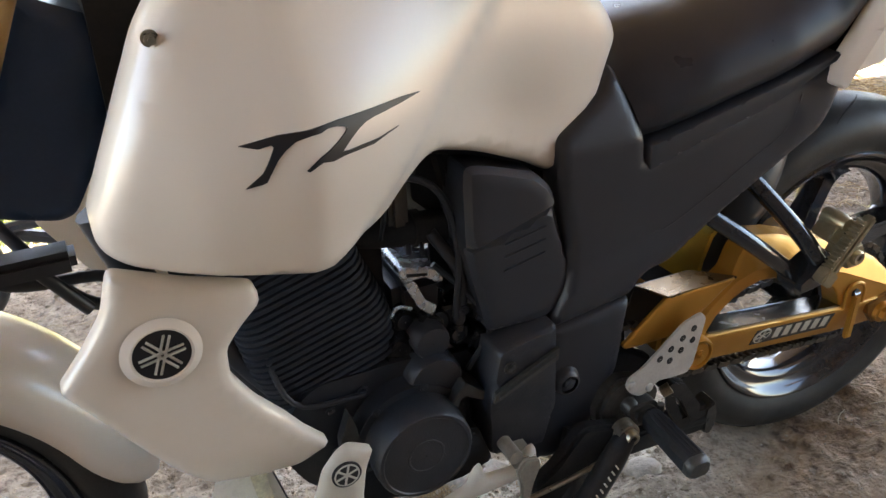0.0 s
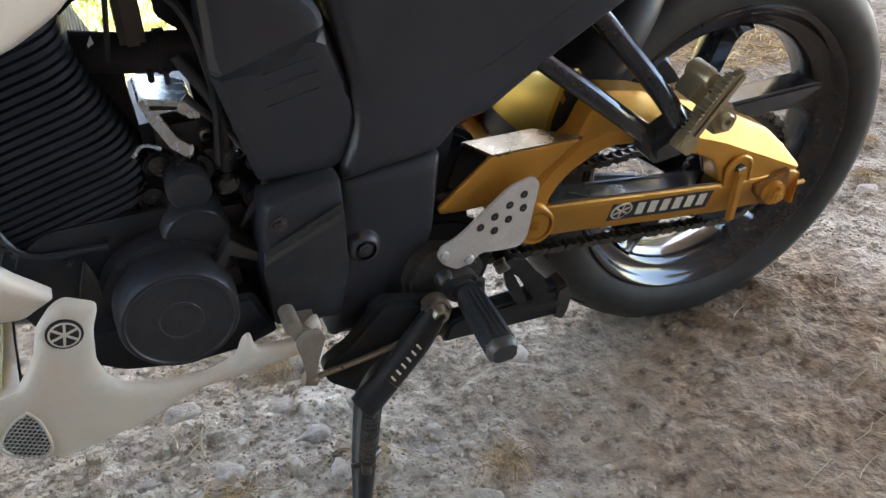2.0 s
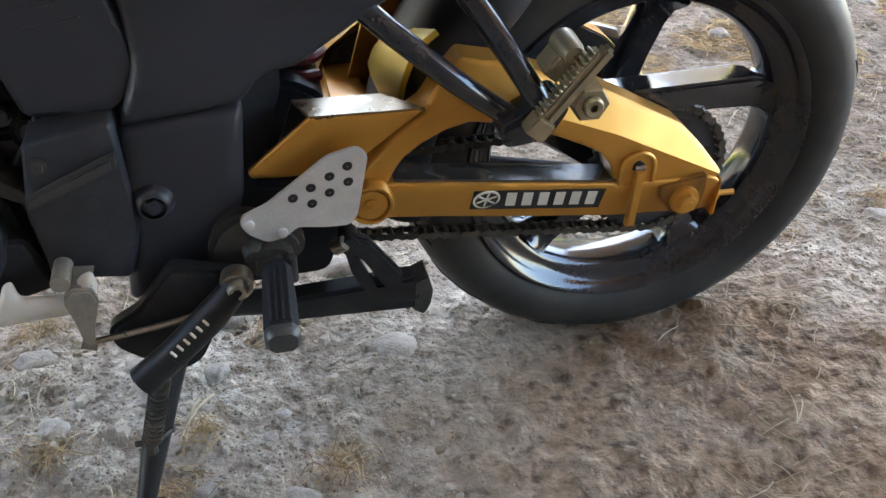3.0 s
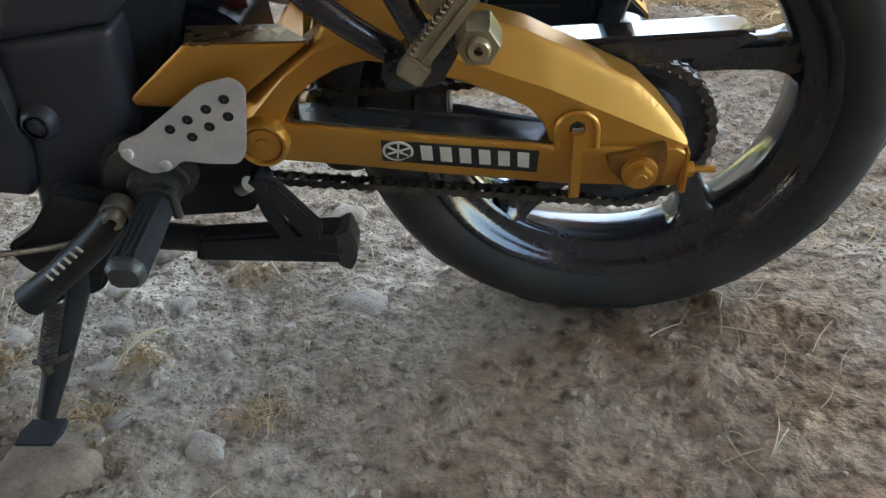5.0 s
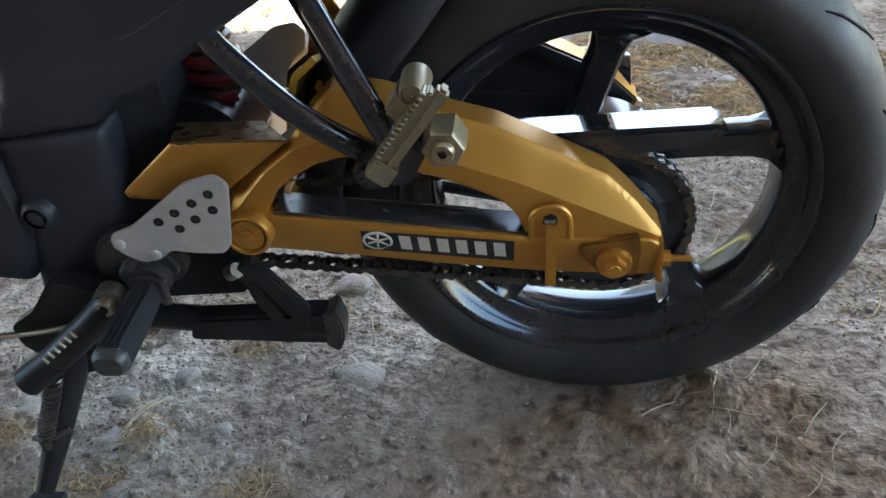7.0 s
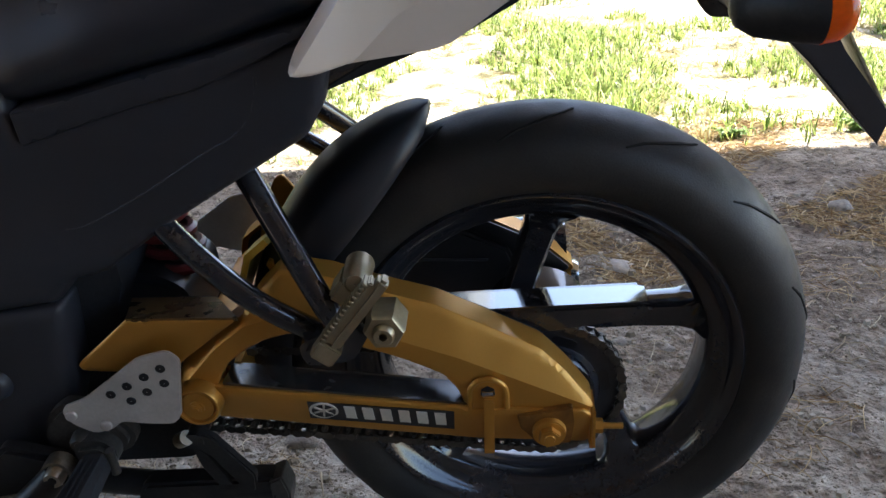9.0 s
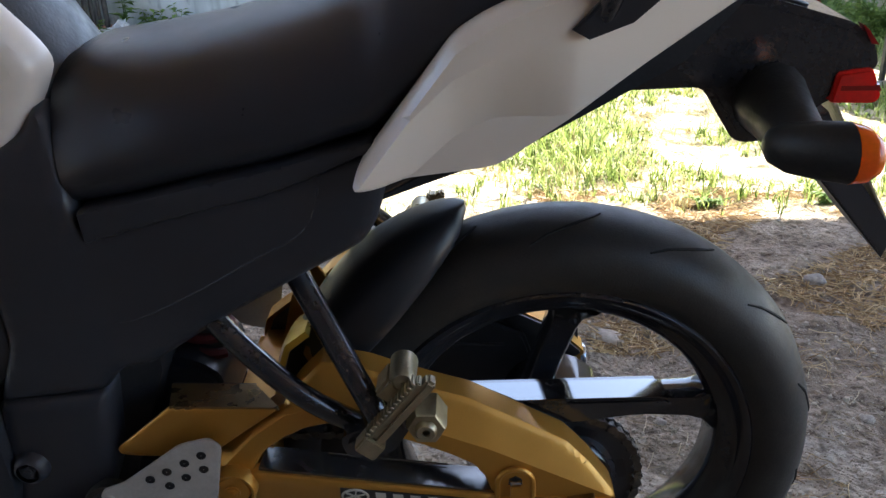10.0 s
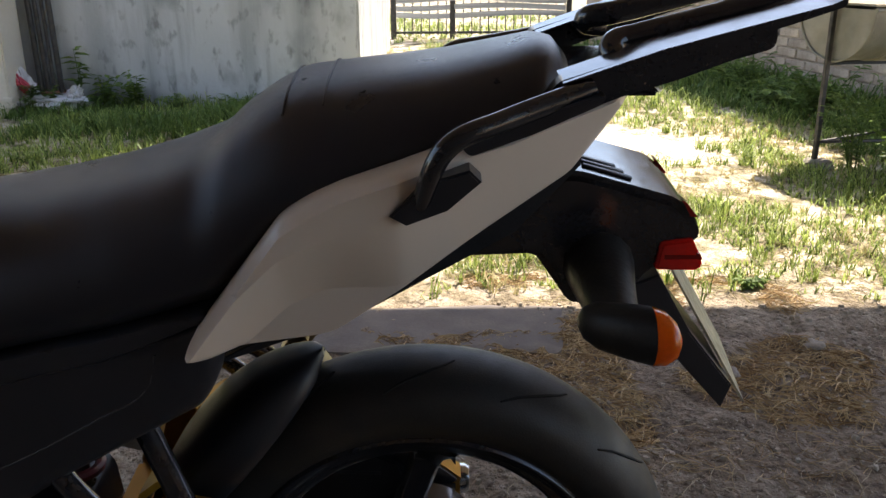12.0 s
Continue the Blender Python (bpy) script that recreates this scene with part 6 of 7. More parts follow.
def litter_material(name, low, high, rough=0.8, through_light=0.0):
    """Each loose piece takes its own colour between two."""
    m = bpy.data.materials.new(name)
    m.use_nodes = True
    nt, link = m.node_tree, m.node_tree.links.new
    p = nt.nodes["Principled BSDF"]
    geo, r = nt.nodes.new("ShaderNodeNewGeometry"), nt.nodes.new("ShaderNodeValToRGB")
    r.color_ramp.elements[0].color, r.color_ramp.elements[1].color = (*low, 1), (*high, 1)
    link(geo.outputs["Random Per Island"], r.inputs[0])
    link(r.outputs[0], p.inputs["Base Color"])
    p.inputs["Roughness"].default_value = rough
    p.inputs["Specular IOR Level"].default_value = 0.25
    if through_light:
        t, mixed = nt.nodes.new("ShaderNodeBsdfTranslucent"), nt.nodes.new("ShaderNodeMixShader")
        link(r.outputs[0], t.inputs[0])
        mixed.inputs[0].default_value = through_light
        link(p.outputs[0], mixed.inputs[1]), link(t.outputs[0], mixed.inputs[2])
        link(mixed.outputs[0], nt.nodes["Material Output"].inputs[0])
    return m


STRAW = litter_material("dry_straw", (0.2, 0.115, 0.05), (0.64, 0.48, 0.27))
PALE_STRAW = litter_material("bleached_straw", (0.34, 0.26, 0.16), (0.55, 0.46, 0.32))
BLADE = litter_material("grass_blades", (0.03, 0.07, 0.008), (0.5, 0.6, 0.17), 0.45, 0.35)
DRY_BLADE = litter_material("dry_grass_blades", (0.38, 0.32, 0.14), (0.62, 0.55, 0.32), 0.7, 0.3)
PEBBLE = litter_material("earth_crumbs", (0.2, 0.16, 0.115), (0.42, 0.36, 0.285), 0.95)
LEAF = litter_material("weed_leaves", (0.05, 0.1, 0.02), (0.2, 0.29, 0.07), 0.55, 0.35)
STONE = shade("dusty_stone", (0.31, 0.27, 0.23), 0.95, var=0.3, scale=1.6, bump=0.9, grain=9, per_piece=0.25, dust=0.9, dust_color=(0.36, 0.305, 0.24))


def stone(size, flat, seed):
    """A worn lump with uneven facets."""
    bm = bmesh.new()
    bmesh.ops.create_icosphere(bm, subdivisions=3, radius=1)
    off = Vector((seed * 3.7, seed * 1.3, 0))
    for q in bm.verts:
        d = q.co.normalized()
        k = 1 + 0.45 * noise.noise(d * 1.3 + off) + 0.2 * noise.noise(d * 3.0 + off) + 0.04 * noise.noise(d * 9 + off)
        # Broken faces cut the lump off flat.
        for cutter, far in (((0.5, 0.4, 0.75), 0.82), ((-0.6, 0.3, 0.7), 0.86), ((0.1, -0.8, 0.6), 0.85), ((-0.2, 0.1, 1.0), 0.78), ((0.9, -0.3, 0.2), 0.9)):
            k = min(k, far / max(0.2, d.dot(Vector(cutter).normalized())))
        q.co = Vector((d.x * k * size, d.y * k * size * 0.78, d.z * k * size * flat))
    bm.verts.index_update()
    shape = [tuple(q.co) for q in bm.verts], [tuple(q.index for q in f.verts) for f in bm.faces]
    bm.free()
    return shape


thing("flat_stone", "flat brown stone under the side stand foot", "stone", Matrix.Translation((-0.607, -0.292, 0.007)) @ pose(0, 0, 0, 0, 0, 18), shape=stone(0.062, 0.28, 3), material=shade("brown_stone", (0.2, 0.155, 0.115), 0.95, var=0.3, scale=30, bump=0.8, grain=200), sharp=60)
stones = [(-0.614, -0.053, 0.028), (-0.54, -0.01, 0.026), (-0.45, -0.248, 0.034), (-0.556, -0.213, 0.022), (-0.737, -0.079, 0.03), (-0.303, -0.007, 0.045), (-0.589, 0.098, 0.03), (-0.514, 0.105, 0.04), (-0.776, 0.063, 0.035), (-0.6, -0.13, 0.026), (-0.64, 0.023, 0.03), (-0.35, 0.2, 0.04), (0.25, 0.2, 0.03), (0.57, 0.16, 0.03), (0.35, 0.35, 0.035), (0.2, 0.75, 0.05), (0.33, 0.95, 0.03), (0.75, 1.06, 0.045), (1.02, 1.2, 0.04), (-0.13, 0.5, 0.035), (-0.92, 0.3, 0.04), (-1.1, 0.3, 0.035), (0.62, 0.45, 0.025), (-0.2, 0.35, 0.03)]
more = np.random.default_rng(31)
for _ in range(46):
    x, y = more.uniform(-1.15, 0.75), more.uniform(-0.42, 0.85)
    if math.hypot(x - 0.08, y + 0.2) > 0.42:
        stones.append((x, y, 0.009 + 0.02 * more.random() ** 2))
kinds = [solid("stone", stone(1.0, 0.5 + 0.07 * k, k + 1), STONE, 0) for k in range(5)]
for me in kinds:
    me.polygons.foreach_set("use_smooth", [True] * len(me.polygons))
for i, (x, y, s) in enumerate(stones):
    ob = new("stone", kinds[i % 5])
    ob.matrix_basis = Matrix.Translation((x, y, ground_height(x, y) - 0.05 * s)) @ pose(0, 0, 0, 0, 0, 67 * i) @ Matrix.Diagonal((0.78 * s, 0.78 * s, 0.7 * s, 1))
    tagged(ob, "dusty grey stone half sunk in the earth", "stone", "stones in the yard")


def scatter(name, label, category, material, rows, maker):
    v, f = [], []
    for row in rows:
        sv, sf = maker(*row)
        f += [tuple(i + len(v) for i in face) for face in sf]
        v += sv
    me = bpy.data.meshes.new(name)
    me.from_pydata(v, [], f)
    me.materials.append(material)
    return tagged(new(name, me), label, category, kind="stuff")


def crumb(x, y, r, turn):
    z = ground_height(x, y)
    ring = [(x + r * math.cos(turn + a) * q, y + r * math.sin(turn + a) * q) for a, q in ((0, 1), (1.2, 0.8), (2.5, 1.1), (3.6, 0.75), (5.0, 0.95))]
    v = [(a, b, z - 0.2 * r) for a, b in ring] + [(x + (a - x) * 0.6, y + (b - y) * 0.6, z + 0.55 * r + 0.2 * r * math.sin(7 * a)) for a, b in ring]
    return v, [(i, (i + 1) % 5, 5 + (i + 1) % 5, 5 + i) for i in range(5)] + [(5, 6, 7, 8, 9)]


def spread(n, x0, x1, y0, y1):
    return zip(rng.uniform(x0, x1, n), rng.uniform(y0, y1, n))


def clumped(x, y, size, shift=0.0):
    return noise.noise(Vector((x * size + shift, y * size, shift)))


rows = [(x, y, 0.0014 + 0.01 * rng.random() ** 8, rng.uniform(0, 6.3)) for x, y in spread(24000, -1.4, 1.4, -0.65, 1.5) if clumped(x, y, 5) > -0.2 and math.hypot(x - 0.12, y + 0.28) > 0.36]
rows += [(x, y, 0.0009 + 0.003 * rng.random() ** 3, rng.uniform(0, 6.3)) for x, y in spread(45000, -1.15, 1.0, -0.55, 0.9) if math.hypot(x - 0.12, y + 0.28) > 0.36 or rng.random() < 0.15]
scatter("gravel", "small crumbs of earth and gravel over the yard", "gravel", PEBBLE, rows, crumb)


def strand(x, y, length, turn, wide, lift, bend):
    """A stalk lying on the ground, bowed, of square section."""
    v, f = [], []
    for k, s in enumerate(np.linspace(0, 1, 5)):
        a = turn + bend * (s - 0.5)
        px, py = x + length * (s - 0.5) * math.cos(a), y + length * (s - 0.5) * math.sin(a)
        z = ground_height(px, py) + 0.002 + lift * math.sin(math.pi * s)
        nx, ny = -math.sin(a) * wide, math.cos(a) * wide
        v += [(px + nx, py + ny, z), (px, py, z + wide * 1.4), (px - nx, py - ny, z)]
        if k:
            b = 3 * k
            f += [(b - 3, b, b + 1, b - 2), (b - 2, b + 1, b + 2, b - 1)]
    return v, f


def straw_rows(n, x0, x1, y0, y1, limit, size, shift, thick=0.0006):
    return [(x, y, rng.uniform(0.015, 0.075), rng.uniform(0, 6.3), thick * rng.uniform(0.7, 1.5), 0.008 * rng.random() ** 3, rng.normal(0, 0.35)) for x, y in spread(n, x0, x1, y0, y1) if clumped(x, y, size, shift) > limit]


scatter("straw", "scattered dry straw on the bare earth", "straw", PALE_STRAW, straw_rows(2600, -1.3, 1.3, -0.6, 1.2, 0.05, 3.0, 4.0), strand)
rows = straw_rows(16000, 0.1, 2.2, 0.8, 1.75, 0.08, 2.6, 9.0, 0.001) + straw_rows(6000, -0.35, 0.5, 0.55, 1.3, 0.05, 3.0, 2.0, 0.0009) + straw_rows(1200, 0.3, 1.2, -0.2, 0.8, 0.12, 3.5, 6.0)
scatter("straw_litter", "thick brown mat of dry grass and straw", "straw", STRAW, rows, strand)
tufts = [(-0.465, 0.056), (-0.56, -0.12), (-0.6, -0.2), (-0.73, -0.12), (-0.4, -0.2), (-0.38, 0.12), (0.6, 0.2), (0.72, 0.32), (-0.63, 0.1), (-0.78, 0.13), (-1.12, 0.3), (0.5, 0.9), (0.3, 0.85)]
rows = [(tx + rng.normal(0, 0.02), ty + rng.normal(0, 0.016), rng.uniform(0.012, 0.045), rng.uniform(0, 6.3), 0.0005, 0.012 * rng.random(), rng.uniform(-0.8, 0.8)) for tx, ty in tufts for _ in range(70)]
scatter("straw_tuft", "small tangles of dry roots and straw", "straw", STRAW, rows, strand)
for a, b in (((-0.543, -0.064), (-0.585, -0.146)), ((-0.56, -0.07), (-0.576, -0.14)), ((-0.305, 0.104), (-0.291, 0.05)), ((-0.42, 0.04), (-0.47, 0.1))):
    pts = [(a[0] + (b[0] - a[0]) * s, a[1] + (b[1] - a[1]) * s, 0.012 + 0.012 * math.sin(3 * s)) for s in (0, 0.35, 0.7, 1)]
    thing("dry_stalk", "pale dry stalk lying on the earth", "twig", group="dry stalks", shape=tube(pts, [0.0022, 0.0018, 0.0015, 0.001], 6, 4), material=PALE_STRAW)


def blade(x, y, height, turn, wide, lean):
    z = ground_height(x, y) - 0.005
    c, s = math.cos(turn), math.sin(turn)
    nx, ny = -s * wide, c * wide
    v = [(x + nx, y + ny, z), (x - nx, y - ny, z)]
    for share, thin, up in ((0.3, 0.9, 0.62), (0.68, 0.6, 0.97)):
        mx, my = x + c * lean * share, y + s * lean * share
        v += [(mx + nx * thin, my + ny * thin, z + height * up), (mx - nx * thin, my - ny * thin, z + height * up)]
    v.append((x + c * lean, y + s * lean, z + height * (1.0 if lean < height else 0.8)))
    return v, [(0, 1, 3, 2), (2, 3, 5, 4), (4, 5, 6)]


def bare(x, y):
    x, y = x + 0.25 * noise.noise(Vector((x * 4, y * 4, 1))), y + 0.15 * noise.noise(Vector((x * 4, y * 4, 9)))
    return (0.6 < x < 1.5 and 3.35 < y < 4.3 and clumped(x, y, 1.5, 3) > -0.35) or (-0.52 < x < 0.4 and 1.15 < y < 1.5)


def grass_rows(n, x0, x1, y0, y1, limit, size, shift, tall):
    """Tufts of blades that fan out from one foot."""
    out = []
    for x, y in spread(n, x0, x1, y0, y1):
        here = clumped(x, y, size, shift)
        if here < limit or bare(x, y) or rng.random() > min(1.0, max(0.15, (y - 1.45) / 0.5)):
            continue
        grown = tall * rng.uniform(0.45, 1.25) * (0.75 + 1.2 * max(0.0, here - limit))
        for _ in range(rng.integers(4, 10)):
            h = grown * rng.uniform(0.4, 1.1)
            out.append((x + rng.normal(0, 0.008), y + rng.normal(0, 0.008), h, rng.uniform(0, 6.3), 0.0014 + 0.0012 * rng.random() + 0.0002 * y, h * rng.uniform(0.2, 1.5)))
    return out


rows = grass_rows(8800, -3.0, 2.4, 1.48, 3.7, -0.12, 1.9, 1.0, 0.052) + grass_rows(8500, -4.5, 3.2, 3.4, 7.0, -0.12, 1.3, 5.0, 0.065) + grass_rows(1800, -1.2, 3.0, 6.5, 13.5, -0.2, 0.8, 2.0, 0.1)
scatter("grass", "sparse sunlit green lawn grass", "grass", BLADE, rows, blade)
rows = grass_rows(3500, -3.2, 2.6, 1.45, 4.5, -0.05, 1.3, 7.0, 0.04) + grass_rows(1500, -3.5, 3.0, 4.5, 12.0, -0.05, 0.9, 11.0, 0.06)
scatter("dry_grass", "dry yellowed grass between the green", "grass", DRY_BLADE, rows, blade)
scatter("lawn_straw", "dead grass stalks lying over the lawn", "straw", DRY_BLADE, straw_rows(12000, -2.6, 2.3, 1.5, 4.6, -0.25, 1.5, 13.0, 0.0011), strand)


# Rank growth along the foot of the brick wall and denser turf below the house wall.
rows = []
for x, y in spread(6500, 1.2, 3.2, 3.3, 8.5):
    off = 3.46 - 0.242 * (y - 2.95) - x
    if 0.05 < off < 1.05 + 0.35 * clumped(x, y, 2.0, 17.0):
        h = 0.14 * rng.uniform(0.4, 1.2) * (1.25 - 0.6 * off)
        for _ in range(3):
            rows.append((x + rng.normal(0, 0.02), y + rng.normal(0, 0.02), h * rng.uniform(0.5, 1.1), rng.uniform(0, 6.3), rng.uniform(0.003, 0.008), h * rng.uniform(0.3, 1.4)))
rows += grass_rows(2000, -2.8, -0.4, 3.9, 5.05, -0.2, 1.3, 21.0, 0.08)
scatter("rank_grass", "dark green grass and low weeds along the walls", "grass", LEAF, rows, blade)


def weed(seed, height, n, spread_out, leaf):
    """Stems that carry pointed leaves all the way up."""
    r = np.random.default_rng(seed)
    stems, leaves = [], []
    for k in range(n):
        a, out = r.uniform(0, 6.3), r.uniform(0.1, 1) * spread_out
        h = height * r.uniform(0.5, 1.0)
        pts = [(0.02 * math.cos(a), 0.02 * math.sin(a), -0.02), (0.4 * out * math.cos(a), 0.4 * out * math.sin(a), h * 0.55), (out * math.cos(a), out * math.sin(a), h)]
        stems.append(tube(pts, [0.004, 0.003, 0.0015], 5, 4))
        for p in spline(pts, 7)[3:]:
            for _ in range(2):
                b, tilt, size = r.uniform(0, 6.3), r.uniform(-0.1, 0.6), leaf * r.uniform(0.5, 1.1)
                d, n2 = np.array((math.cos(b), math.sin(b), tilt)), np.array((-math.sin(b), math.cos(b), 0))
                leaves.append(([tuple(p), tuple(p + d * size * 0.45 + n2 * size * 0.24), tuple(p + d * size - np.array((0, 0, size * 0.25))), tuple(p + d * size * 0.45 - n2 * size * 0.24)], [(0, 1, 2), (0, 2, 3)]))
    return join(*stems), join(*leaves)


weeds = [(-2.36, 4.98, 0.56, 2, 0.06, 0.11), (-2.22, 5.0, 0.22, 8, 0.22, 0.07), (-2.0, 4.98, 0.28, 6, 0.18, 0.08), (-2.62, 4.88, 0.2, 7, 0.18, 0.07), (-1.72, 4.98, 0.12, 8, 0.25, 0.05), (1.98, 3.1, 0.42, 9, 0.22, 0.05), (2.1, 2.85, 0.45, 9, 0.25, 0.055), (1.95, 2.6, 0.26, 9, 0.22, 0.05), (2.3, 3.4, 0.45, 8, 0.3, 0.05), (1.0, 1.62, 0.04, 4, 0.06, 0.035), (-1.3, 4.98, 0.1, 8, 0.3, 0.05), (2.3, 5.6, 0.28, 12, 0.4, 0.08), (2.2, 5.0, 0.24, 12, 0.4, 0.08), (2.4, 4.5, 0.34, 12, 0.4, 0.09), (0.62, 1.6, 0.035, 4, 0.05, 0.03)]
for k, (x, y, h, n, wide, leaf) in enumerate(weeds):
    w = thing("weed", "leafy green weed growing by the wall" if y > 4 else "leafy green weed in the sunny yard", "plant", Matrix.Translation((x, y, 0)), "weeds")
    stems, leaves = weed(k + 20, h, n, wide, leaf)
    tagged(part("stem", stems, LEAF, w), kind="stuff")
    tagged(part("foliage", leaves, LEAF, w, "", 0), kind="stuff")

# Worn concrete strip, half in the sun.
slab_line = [(-0.5, 1.2), (-0.1, 1.17), (0.15, 1.19), (0.34, 1.16), (0.38, 1.3), (0.4, 1.48), (0.2, 1.5), (-0.2, 1.47), (-0.5, 1.5)]
slab = moved(panel(slab_line, 0.0, 0.05, 0.004, 0.03, 0.05, 0.03), pose(0, 0, 0.006) @ Matrix(((1, 0, 0, 0), (0, 0, 1, 0), (0, -1, 0, 0), (0, 0, 0, 1))))
thing("paving_slab", "worn concrete strip at the edge of the shade", "paving", shape=slab, material=CONCRETE, kind="structure")

# Gate at the far end.
gate = thing("garden_gate", "dark iron bar gate hung with grey shade cloth", "gate", Matrix.Translation((0.52, 9.8, 0)))
for i in range(21):
    part("gate_bar", block(-1.0 + 0.1 * i - 0.006, -1.0 + 0.1 * i + 0.006, -0.007, 0.007, 0.05, 1.5, 0), IRON, gate)
for z in (0.08, 0.75, 1.48):
    part("gate_rail", block(-1.03, 1.05, -0.02, 0.015, z - 0.014, z + 0.014, 0.004), IRON, gate)
for x in (-1.03, -0.33, 1.05):
    part("gate_post", block(x - 0.03, x + 0.03, -0.03, 0.03, 0, 1.6, 0.006), IRON, gate)
CLOTH = shade("grey_shade_cloth", (0.4, 0.41, 0.42), 0.8, var=0.35, scale=3, bump=0.2, stretch=(0.15, 1, 9))
for i in range(9):
    z = 0.26 + 0.085 * i
    strip = [[(x, -0.03 - 0.012 * math.sin(x * 5 + i), z + 0.02 * math.sin(3 * x + i) + dz) for dz in (0, 0.06)] + [(x, -0.033 - 0.012 * math.sin(x * 5 + i), z + 0.02 * math.sin(3 * x + i) + dz) for dz in (0.06, 0)] for x in np.linspace(-0.99, 1.01, 24)]
    part("cloth_strip", loft(strip), CLOTH, gate)
thing("backdrop", "pale sunlit field and hedge far beyond the gate", "field", shape=block(-60, 60, 70, 70.5, -1, 9, 0), material=shade("far_hedge", (0.1, 0.14, 0.05), 0.95, var=0.4, scale=0.4), kind="structure")

# Rubbish bag and leaning rods at the wall's foot.
def crumpled(wide, deep, high, seed):
    bm = bmesh.new()
    bmesh.ops.create_icosphere(bm, subdivisions=4, radius=1)
    for q in bm.verts:
        d = q.co.normalized()
        k = 1 + 0.55 * noise.noise(d * 2.2 + Vector((seed, 2, 1))) + 0.3 * noise.noise(d * 6 + Vector((seed, 0, 0)))
        q.co = Vector((d.x * wide * k, d.y * deep * k, d.z * high * k))
    bm.verts.index_update()
    shape = [tuple(q.co) for q in bm.verts], [tuple(q.index for q in g.verts) for g in bm.faces]
    bm.free()
    return shape


bag = thing("plastic_bag", "crumpled white plastic bag with red print", "bag", Matrix.Translation((-2.56, 4.93, 0.012)) @ Matrix.Scale(0.92, 4))
FILM = shade("bag_film", (0.78, 0.77, 0.78), 0.35, var=0.06, bump=0.1, through_light=0.3)
part("film", join(moved(crumpled(0.27, 0.12, 0.055, 5), Matrix.Translation((0.02, 0, 0.05))), moved(crumpled(0.06, 0.06, 0.15, 8), Matrix.Translation((-0.16, 0, 0.17)) @ pose(0, 0, 0, 0, -28, 0)), moved(crumpled(0.05, 0.05, 0.07, 3), Matrix.Translation((0.19, 0, 0.1)) @ pose(0, 0, 0, 0, 30, 0))), FILM, bag, "", 25)
PRINT = shade("bag_print", (0.5, 0.05, 0.08), 0.4, var=0.3)
part("print", moved(crumpled(0.035, 0.03, 0.075, 9), Matrix.Translation((-0.165, -0.045, 0.19)) @ pose(0, 0, 0, 0, -28, 0)), PRINT, bag, "faded red print")
for x, y, z, a in ((-2.62, 5.0, 0.03, 15), (-2.44, 5.02, 0.03, -20), (-2.58, 5.01, 0.095, 8)):
    thing("loose_brick", "loose reddish brick lying by the wall", "brick", Matrix.Translation((x, y, z)) @ pose(0, 0, 0, 0, 0, a), "loose bricks", block(-0.11, 0.11, -0.05, 0.05, -0.03, 0.03, 0.005), shade("red_brick", (0.3, 0.15, 0.1), 0.9, var=0.3, scale=20, bump=0.5))
for i in range(4):
    x = -2.66 + 0.045 * i
    thing("rod", "dark rusty rod leaning in the wall's corner", "rod", group="leaning rods", shape=tube([(x + 0.04, 4.98, 0.0), (x, 5.03, 1.0), (x - 0.03, 5.05, 2.1)], 0.018 - 0.003 * (i % 3), 8), material=IRON)

# Half-drum barbecue on rod legs.
grill = thing("barbecue", "rusty half-drum barbecue on thin iron legs", "barbecue", Matrix.Translation((1.84, 3.2, 0)) @ pose(0, 0, 0, 0, 0, -72))
DRUM = shade("old_drum_steel", (0.25, 0.245, 0.21), 0.55, 0.4, var=0.25, scale=7, bump=0.15, dust=0.4, dust_color=(0.2, 0.16, 0.1))
half = [(0.24 * math.cos(a), 0.24 * math.sin(a)) for a in np.linspace(math.pi, 2 * math.pi, 29)]
inner = [(x * 0.985, z * 0.985) for x, z in reversed(half)]
part("drum", loft([[(x, y, 0.75 + z) for x, z in half + inner] for y in np.linspace(0.0, 0.82, 9)]), DRUM, grill, "", 50)
for y in (0.004, 0.814):
    part("drum_end", prism([(x, 0.75 + z) for x, z in half], y, y + 0.004, 0), DRUM, grill)
for y in (0.2, 0.26, 0.56, 0.62):
    part("drum_rib", tube([(x * 1.01, y, 0.75 + z * 1.01) for x, z in half[::3]], 0.006, 6, 3), DRUM, grill)
part("drum_lip", join(tube([(-0.245, -0.01, 0.75), (-0.245, 0.83, 0.75)], 0.01, 8), tube([(0.245, -0.01, 0.75), (0.245, 0.83, 0.75)], 0.01, 8), tube([*[(x, 0.0, 0.75 + z) for x, z in half[::2]]], 0.006, 6, 3)), DRUM, grill)
part("grate", block(-0.25, 0.25, -0.02, 0.84, 0.765, 0.775, 0.002), STEEL, grill)
for x, y in ((0.0, -0.015), (-0.2, 0.83), (0.2, 0.83)):
    part("leg", block(x - 0.011, x + 0.011, y - 0.011, y + 0.011, 0.035, 0.78, 0.002), IRON, grill)
for z in (0.13, 0.5):
    part("tie", join(tube([(0.0, -0.015, z), (-0.2, 0.83, z)], 0.007, 6), tube([(0.0, -0.015, z), (0.2, 0.83, z)], 0.007, 6)), IRON, grill)
thing("leg_stone", "pale stone block under the barbecue leg", "stone", Matrix.Translation((1.84, 3.2, 0.02)), shape=moved(stone(0.085, 0.45, 3), Matrix()), material=STONE)

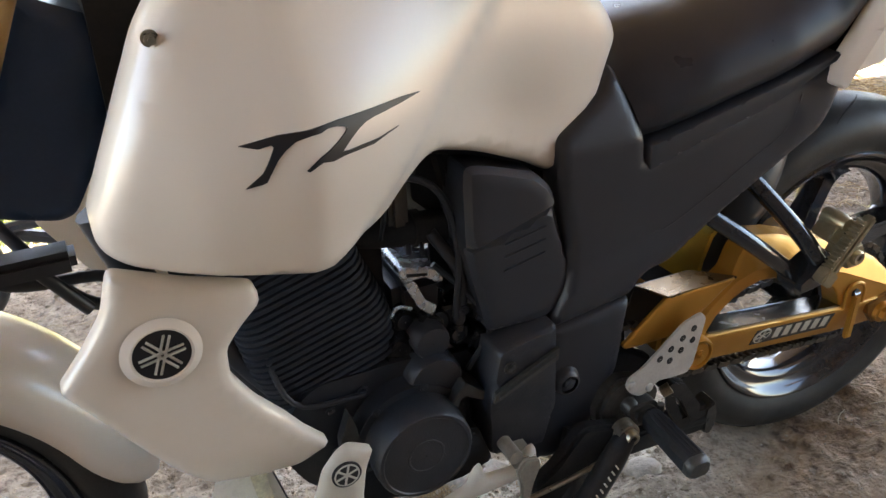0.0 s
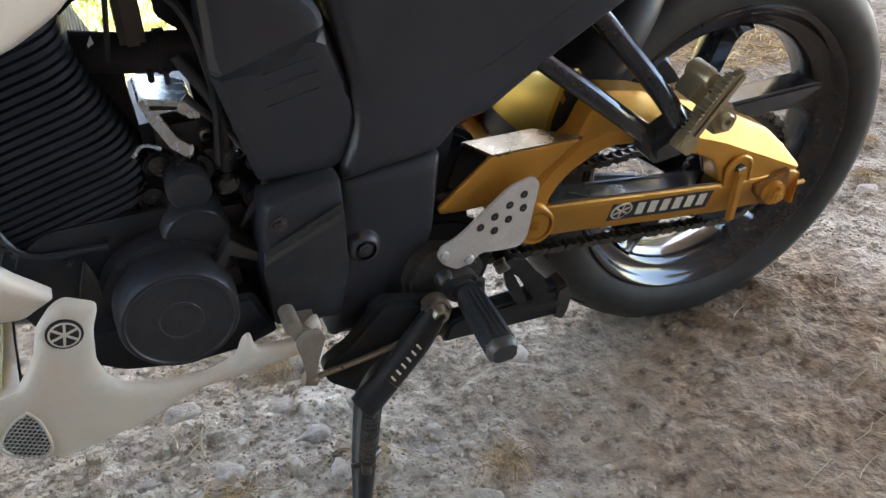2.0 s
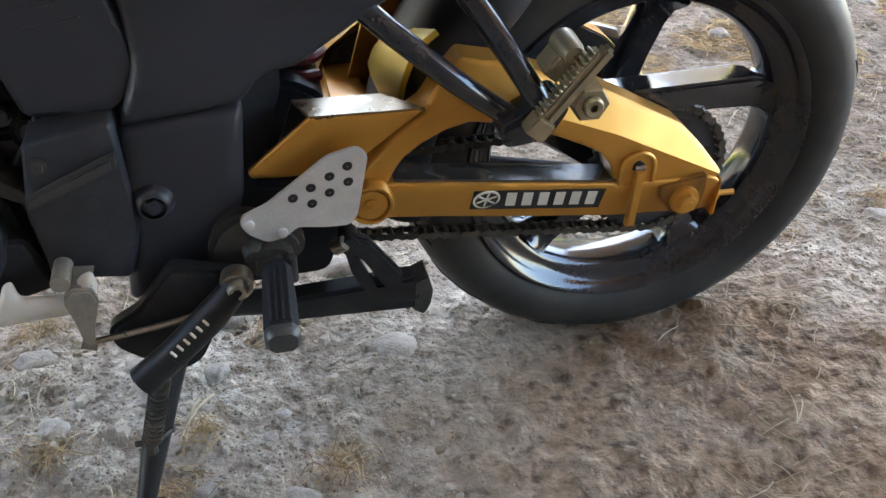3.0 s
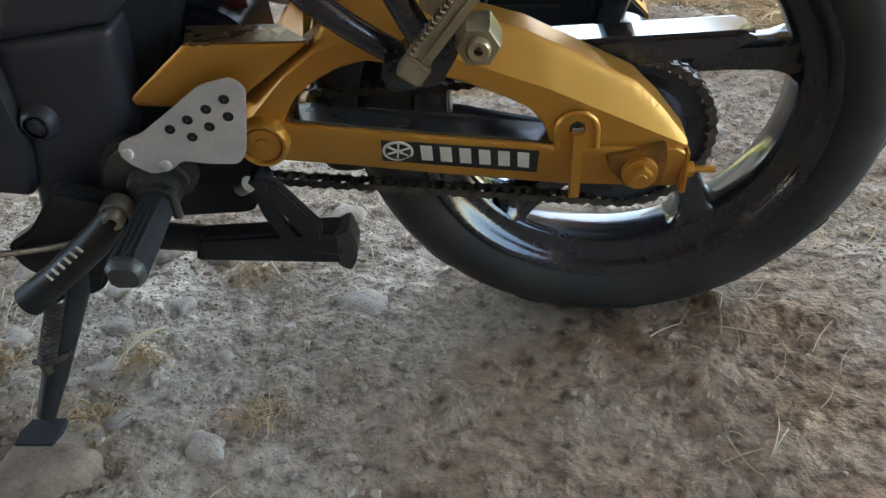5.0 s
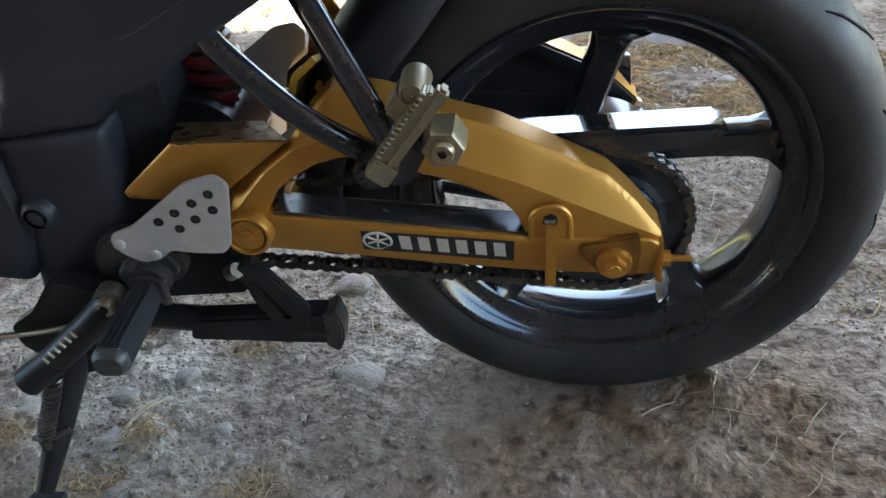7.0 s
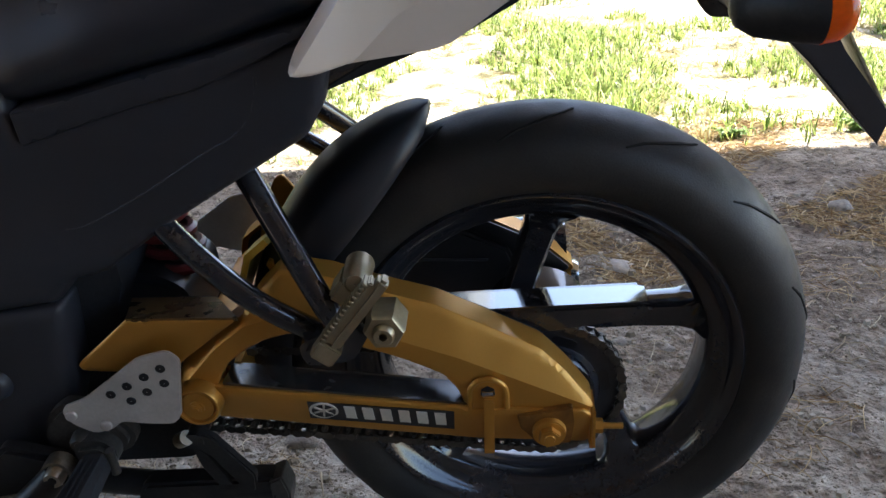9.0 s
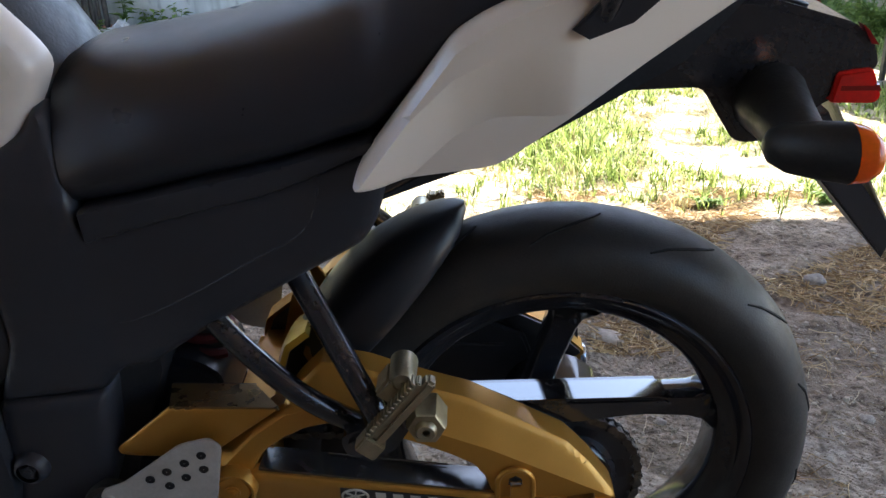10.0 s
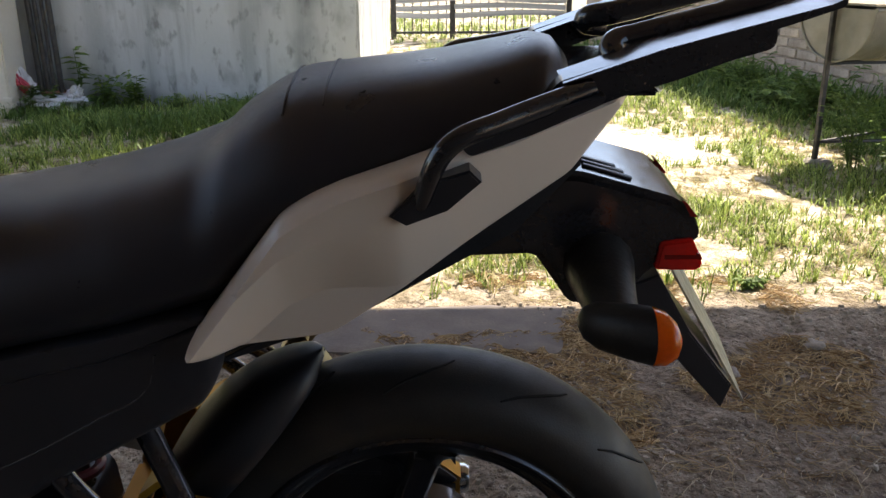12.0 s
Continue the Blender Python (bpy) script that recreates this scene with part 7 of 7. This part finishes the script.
# Child's bicycle behind the fork.
trike = thing("bicycle", "small dark children's bicycle beyond the fork", "bicycle", Matrix.Translation((-1.36, 1.13, 0.0)) @ pose(0, 0, 0, 0, 0, 8))
part("tyre", lathe([(0.125 + 0.017 * math.cos(a), 0.017 * math.sin(a)) for a in np.linspace(0, 2 * math.pi, 12, endpoint=False)], 0, 0.142, 48, True), RUBBER, trike)
part("rim", lathe([(0.1, -0.01), (0.108, -0.012), (0.112, 0), (0.108, 0.012), (0.1, 0.01)], 0, 0.142, 48, True), ALLOY, trike)
for i in range(12):
    a = math.pi * i / 6
    part("spoke", tube([(0.01 * math.cos(a), 0, 0.142 + 0.01 * math.sin(a)), (0.103 * math.cos(a), 0, 0.142 + 0.103 * math.sin(a))], 0.0012, 4), STEEL, trike)
part("frame", join(tube([(0, -0.03, 0.142), (0.12, -0.03, 0.24), (0.34, 0, 0.22)], 0.013, 8), tube([(-0.05, 0, 0.27), (0.1, 0, 0.24), (0.34, 0, 0.15)], 0.016, 8), tube([(0.1, 0, 0.24), (0.06, 0, 0.36)], 0.014, 8), tube([(0.06, 0, 0.36), (0.14, 0, 0.34), (0.2, 0, 0.26)], 0.012, 8)), PLASTIC, trike)
part("saddle", block(-0.06, 0.12, -0.05, 0.05, 0.36, 0.4, 0.018, 3), PLASTIC, trike)

# ---- brick boundary wall, brick by brick ----
A, B = Vector((3.46, 2.95, 0)), Vector((1.78, 9.9, 0))
way = (B - A).normalized()
turn = math.degrees(math.atan2(way.y, way.x))
wall = thing("wall_brick", "pale weathered brick boundary wall", "wall", Matrix.Translation(A) @ pose(0, 0, 0, 0, 0, turn), shape=block(0, (B - A).length, -0.2, -0.012, -0.1, 2.45, 0), material=MORTAR, kind="structure")
brick = solid("brick", block(-0.118, 0.118, -0.03, 0.03, -0.031, 0.031, 0.005, 1), BRICK, 0)
brick_count = 0
for row in range(22):
    for k in range(38):
        if brick_count >= 300 or row > 13:
            break
        x = 1.5 + 0.25 * k + (0.125 if row % 2 else 0)
        if x > 6.9:
            continue
        ob = new("brick", brick)
        ob.parent = wall
        ob.matrix_basis = Matrix.Translation((x, -0.02 + rng.normal(0, 0.003), 0.02 + 0.075 * row)) @ pose(0, 0, 0, 0, rng.normal(0, 0.5), rng.normal(0, 0.4))
        brick_count += 1
rest = []
one = block(-0.118, 0.118, -0.03, 0.03, -0.031, 0.031, 0.005, 1)
for row in range(32):
    for k in range(38):
        x = 0.1 + 0.25 * k + (0.125 if row % 2 else 0)
        if x < (B - A).length - 0.1 and (row > 13 or x < 1.4 or x > 6.95):
            rest.append(moved(one, Matrix.Translation((x, -0.02, 0.02 + 0.075 * row))))
tagged(part("brick_rest", join(*rest), BRICK, wall, "", 0), kind="stuff")
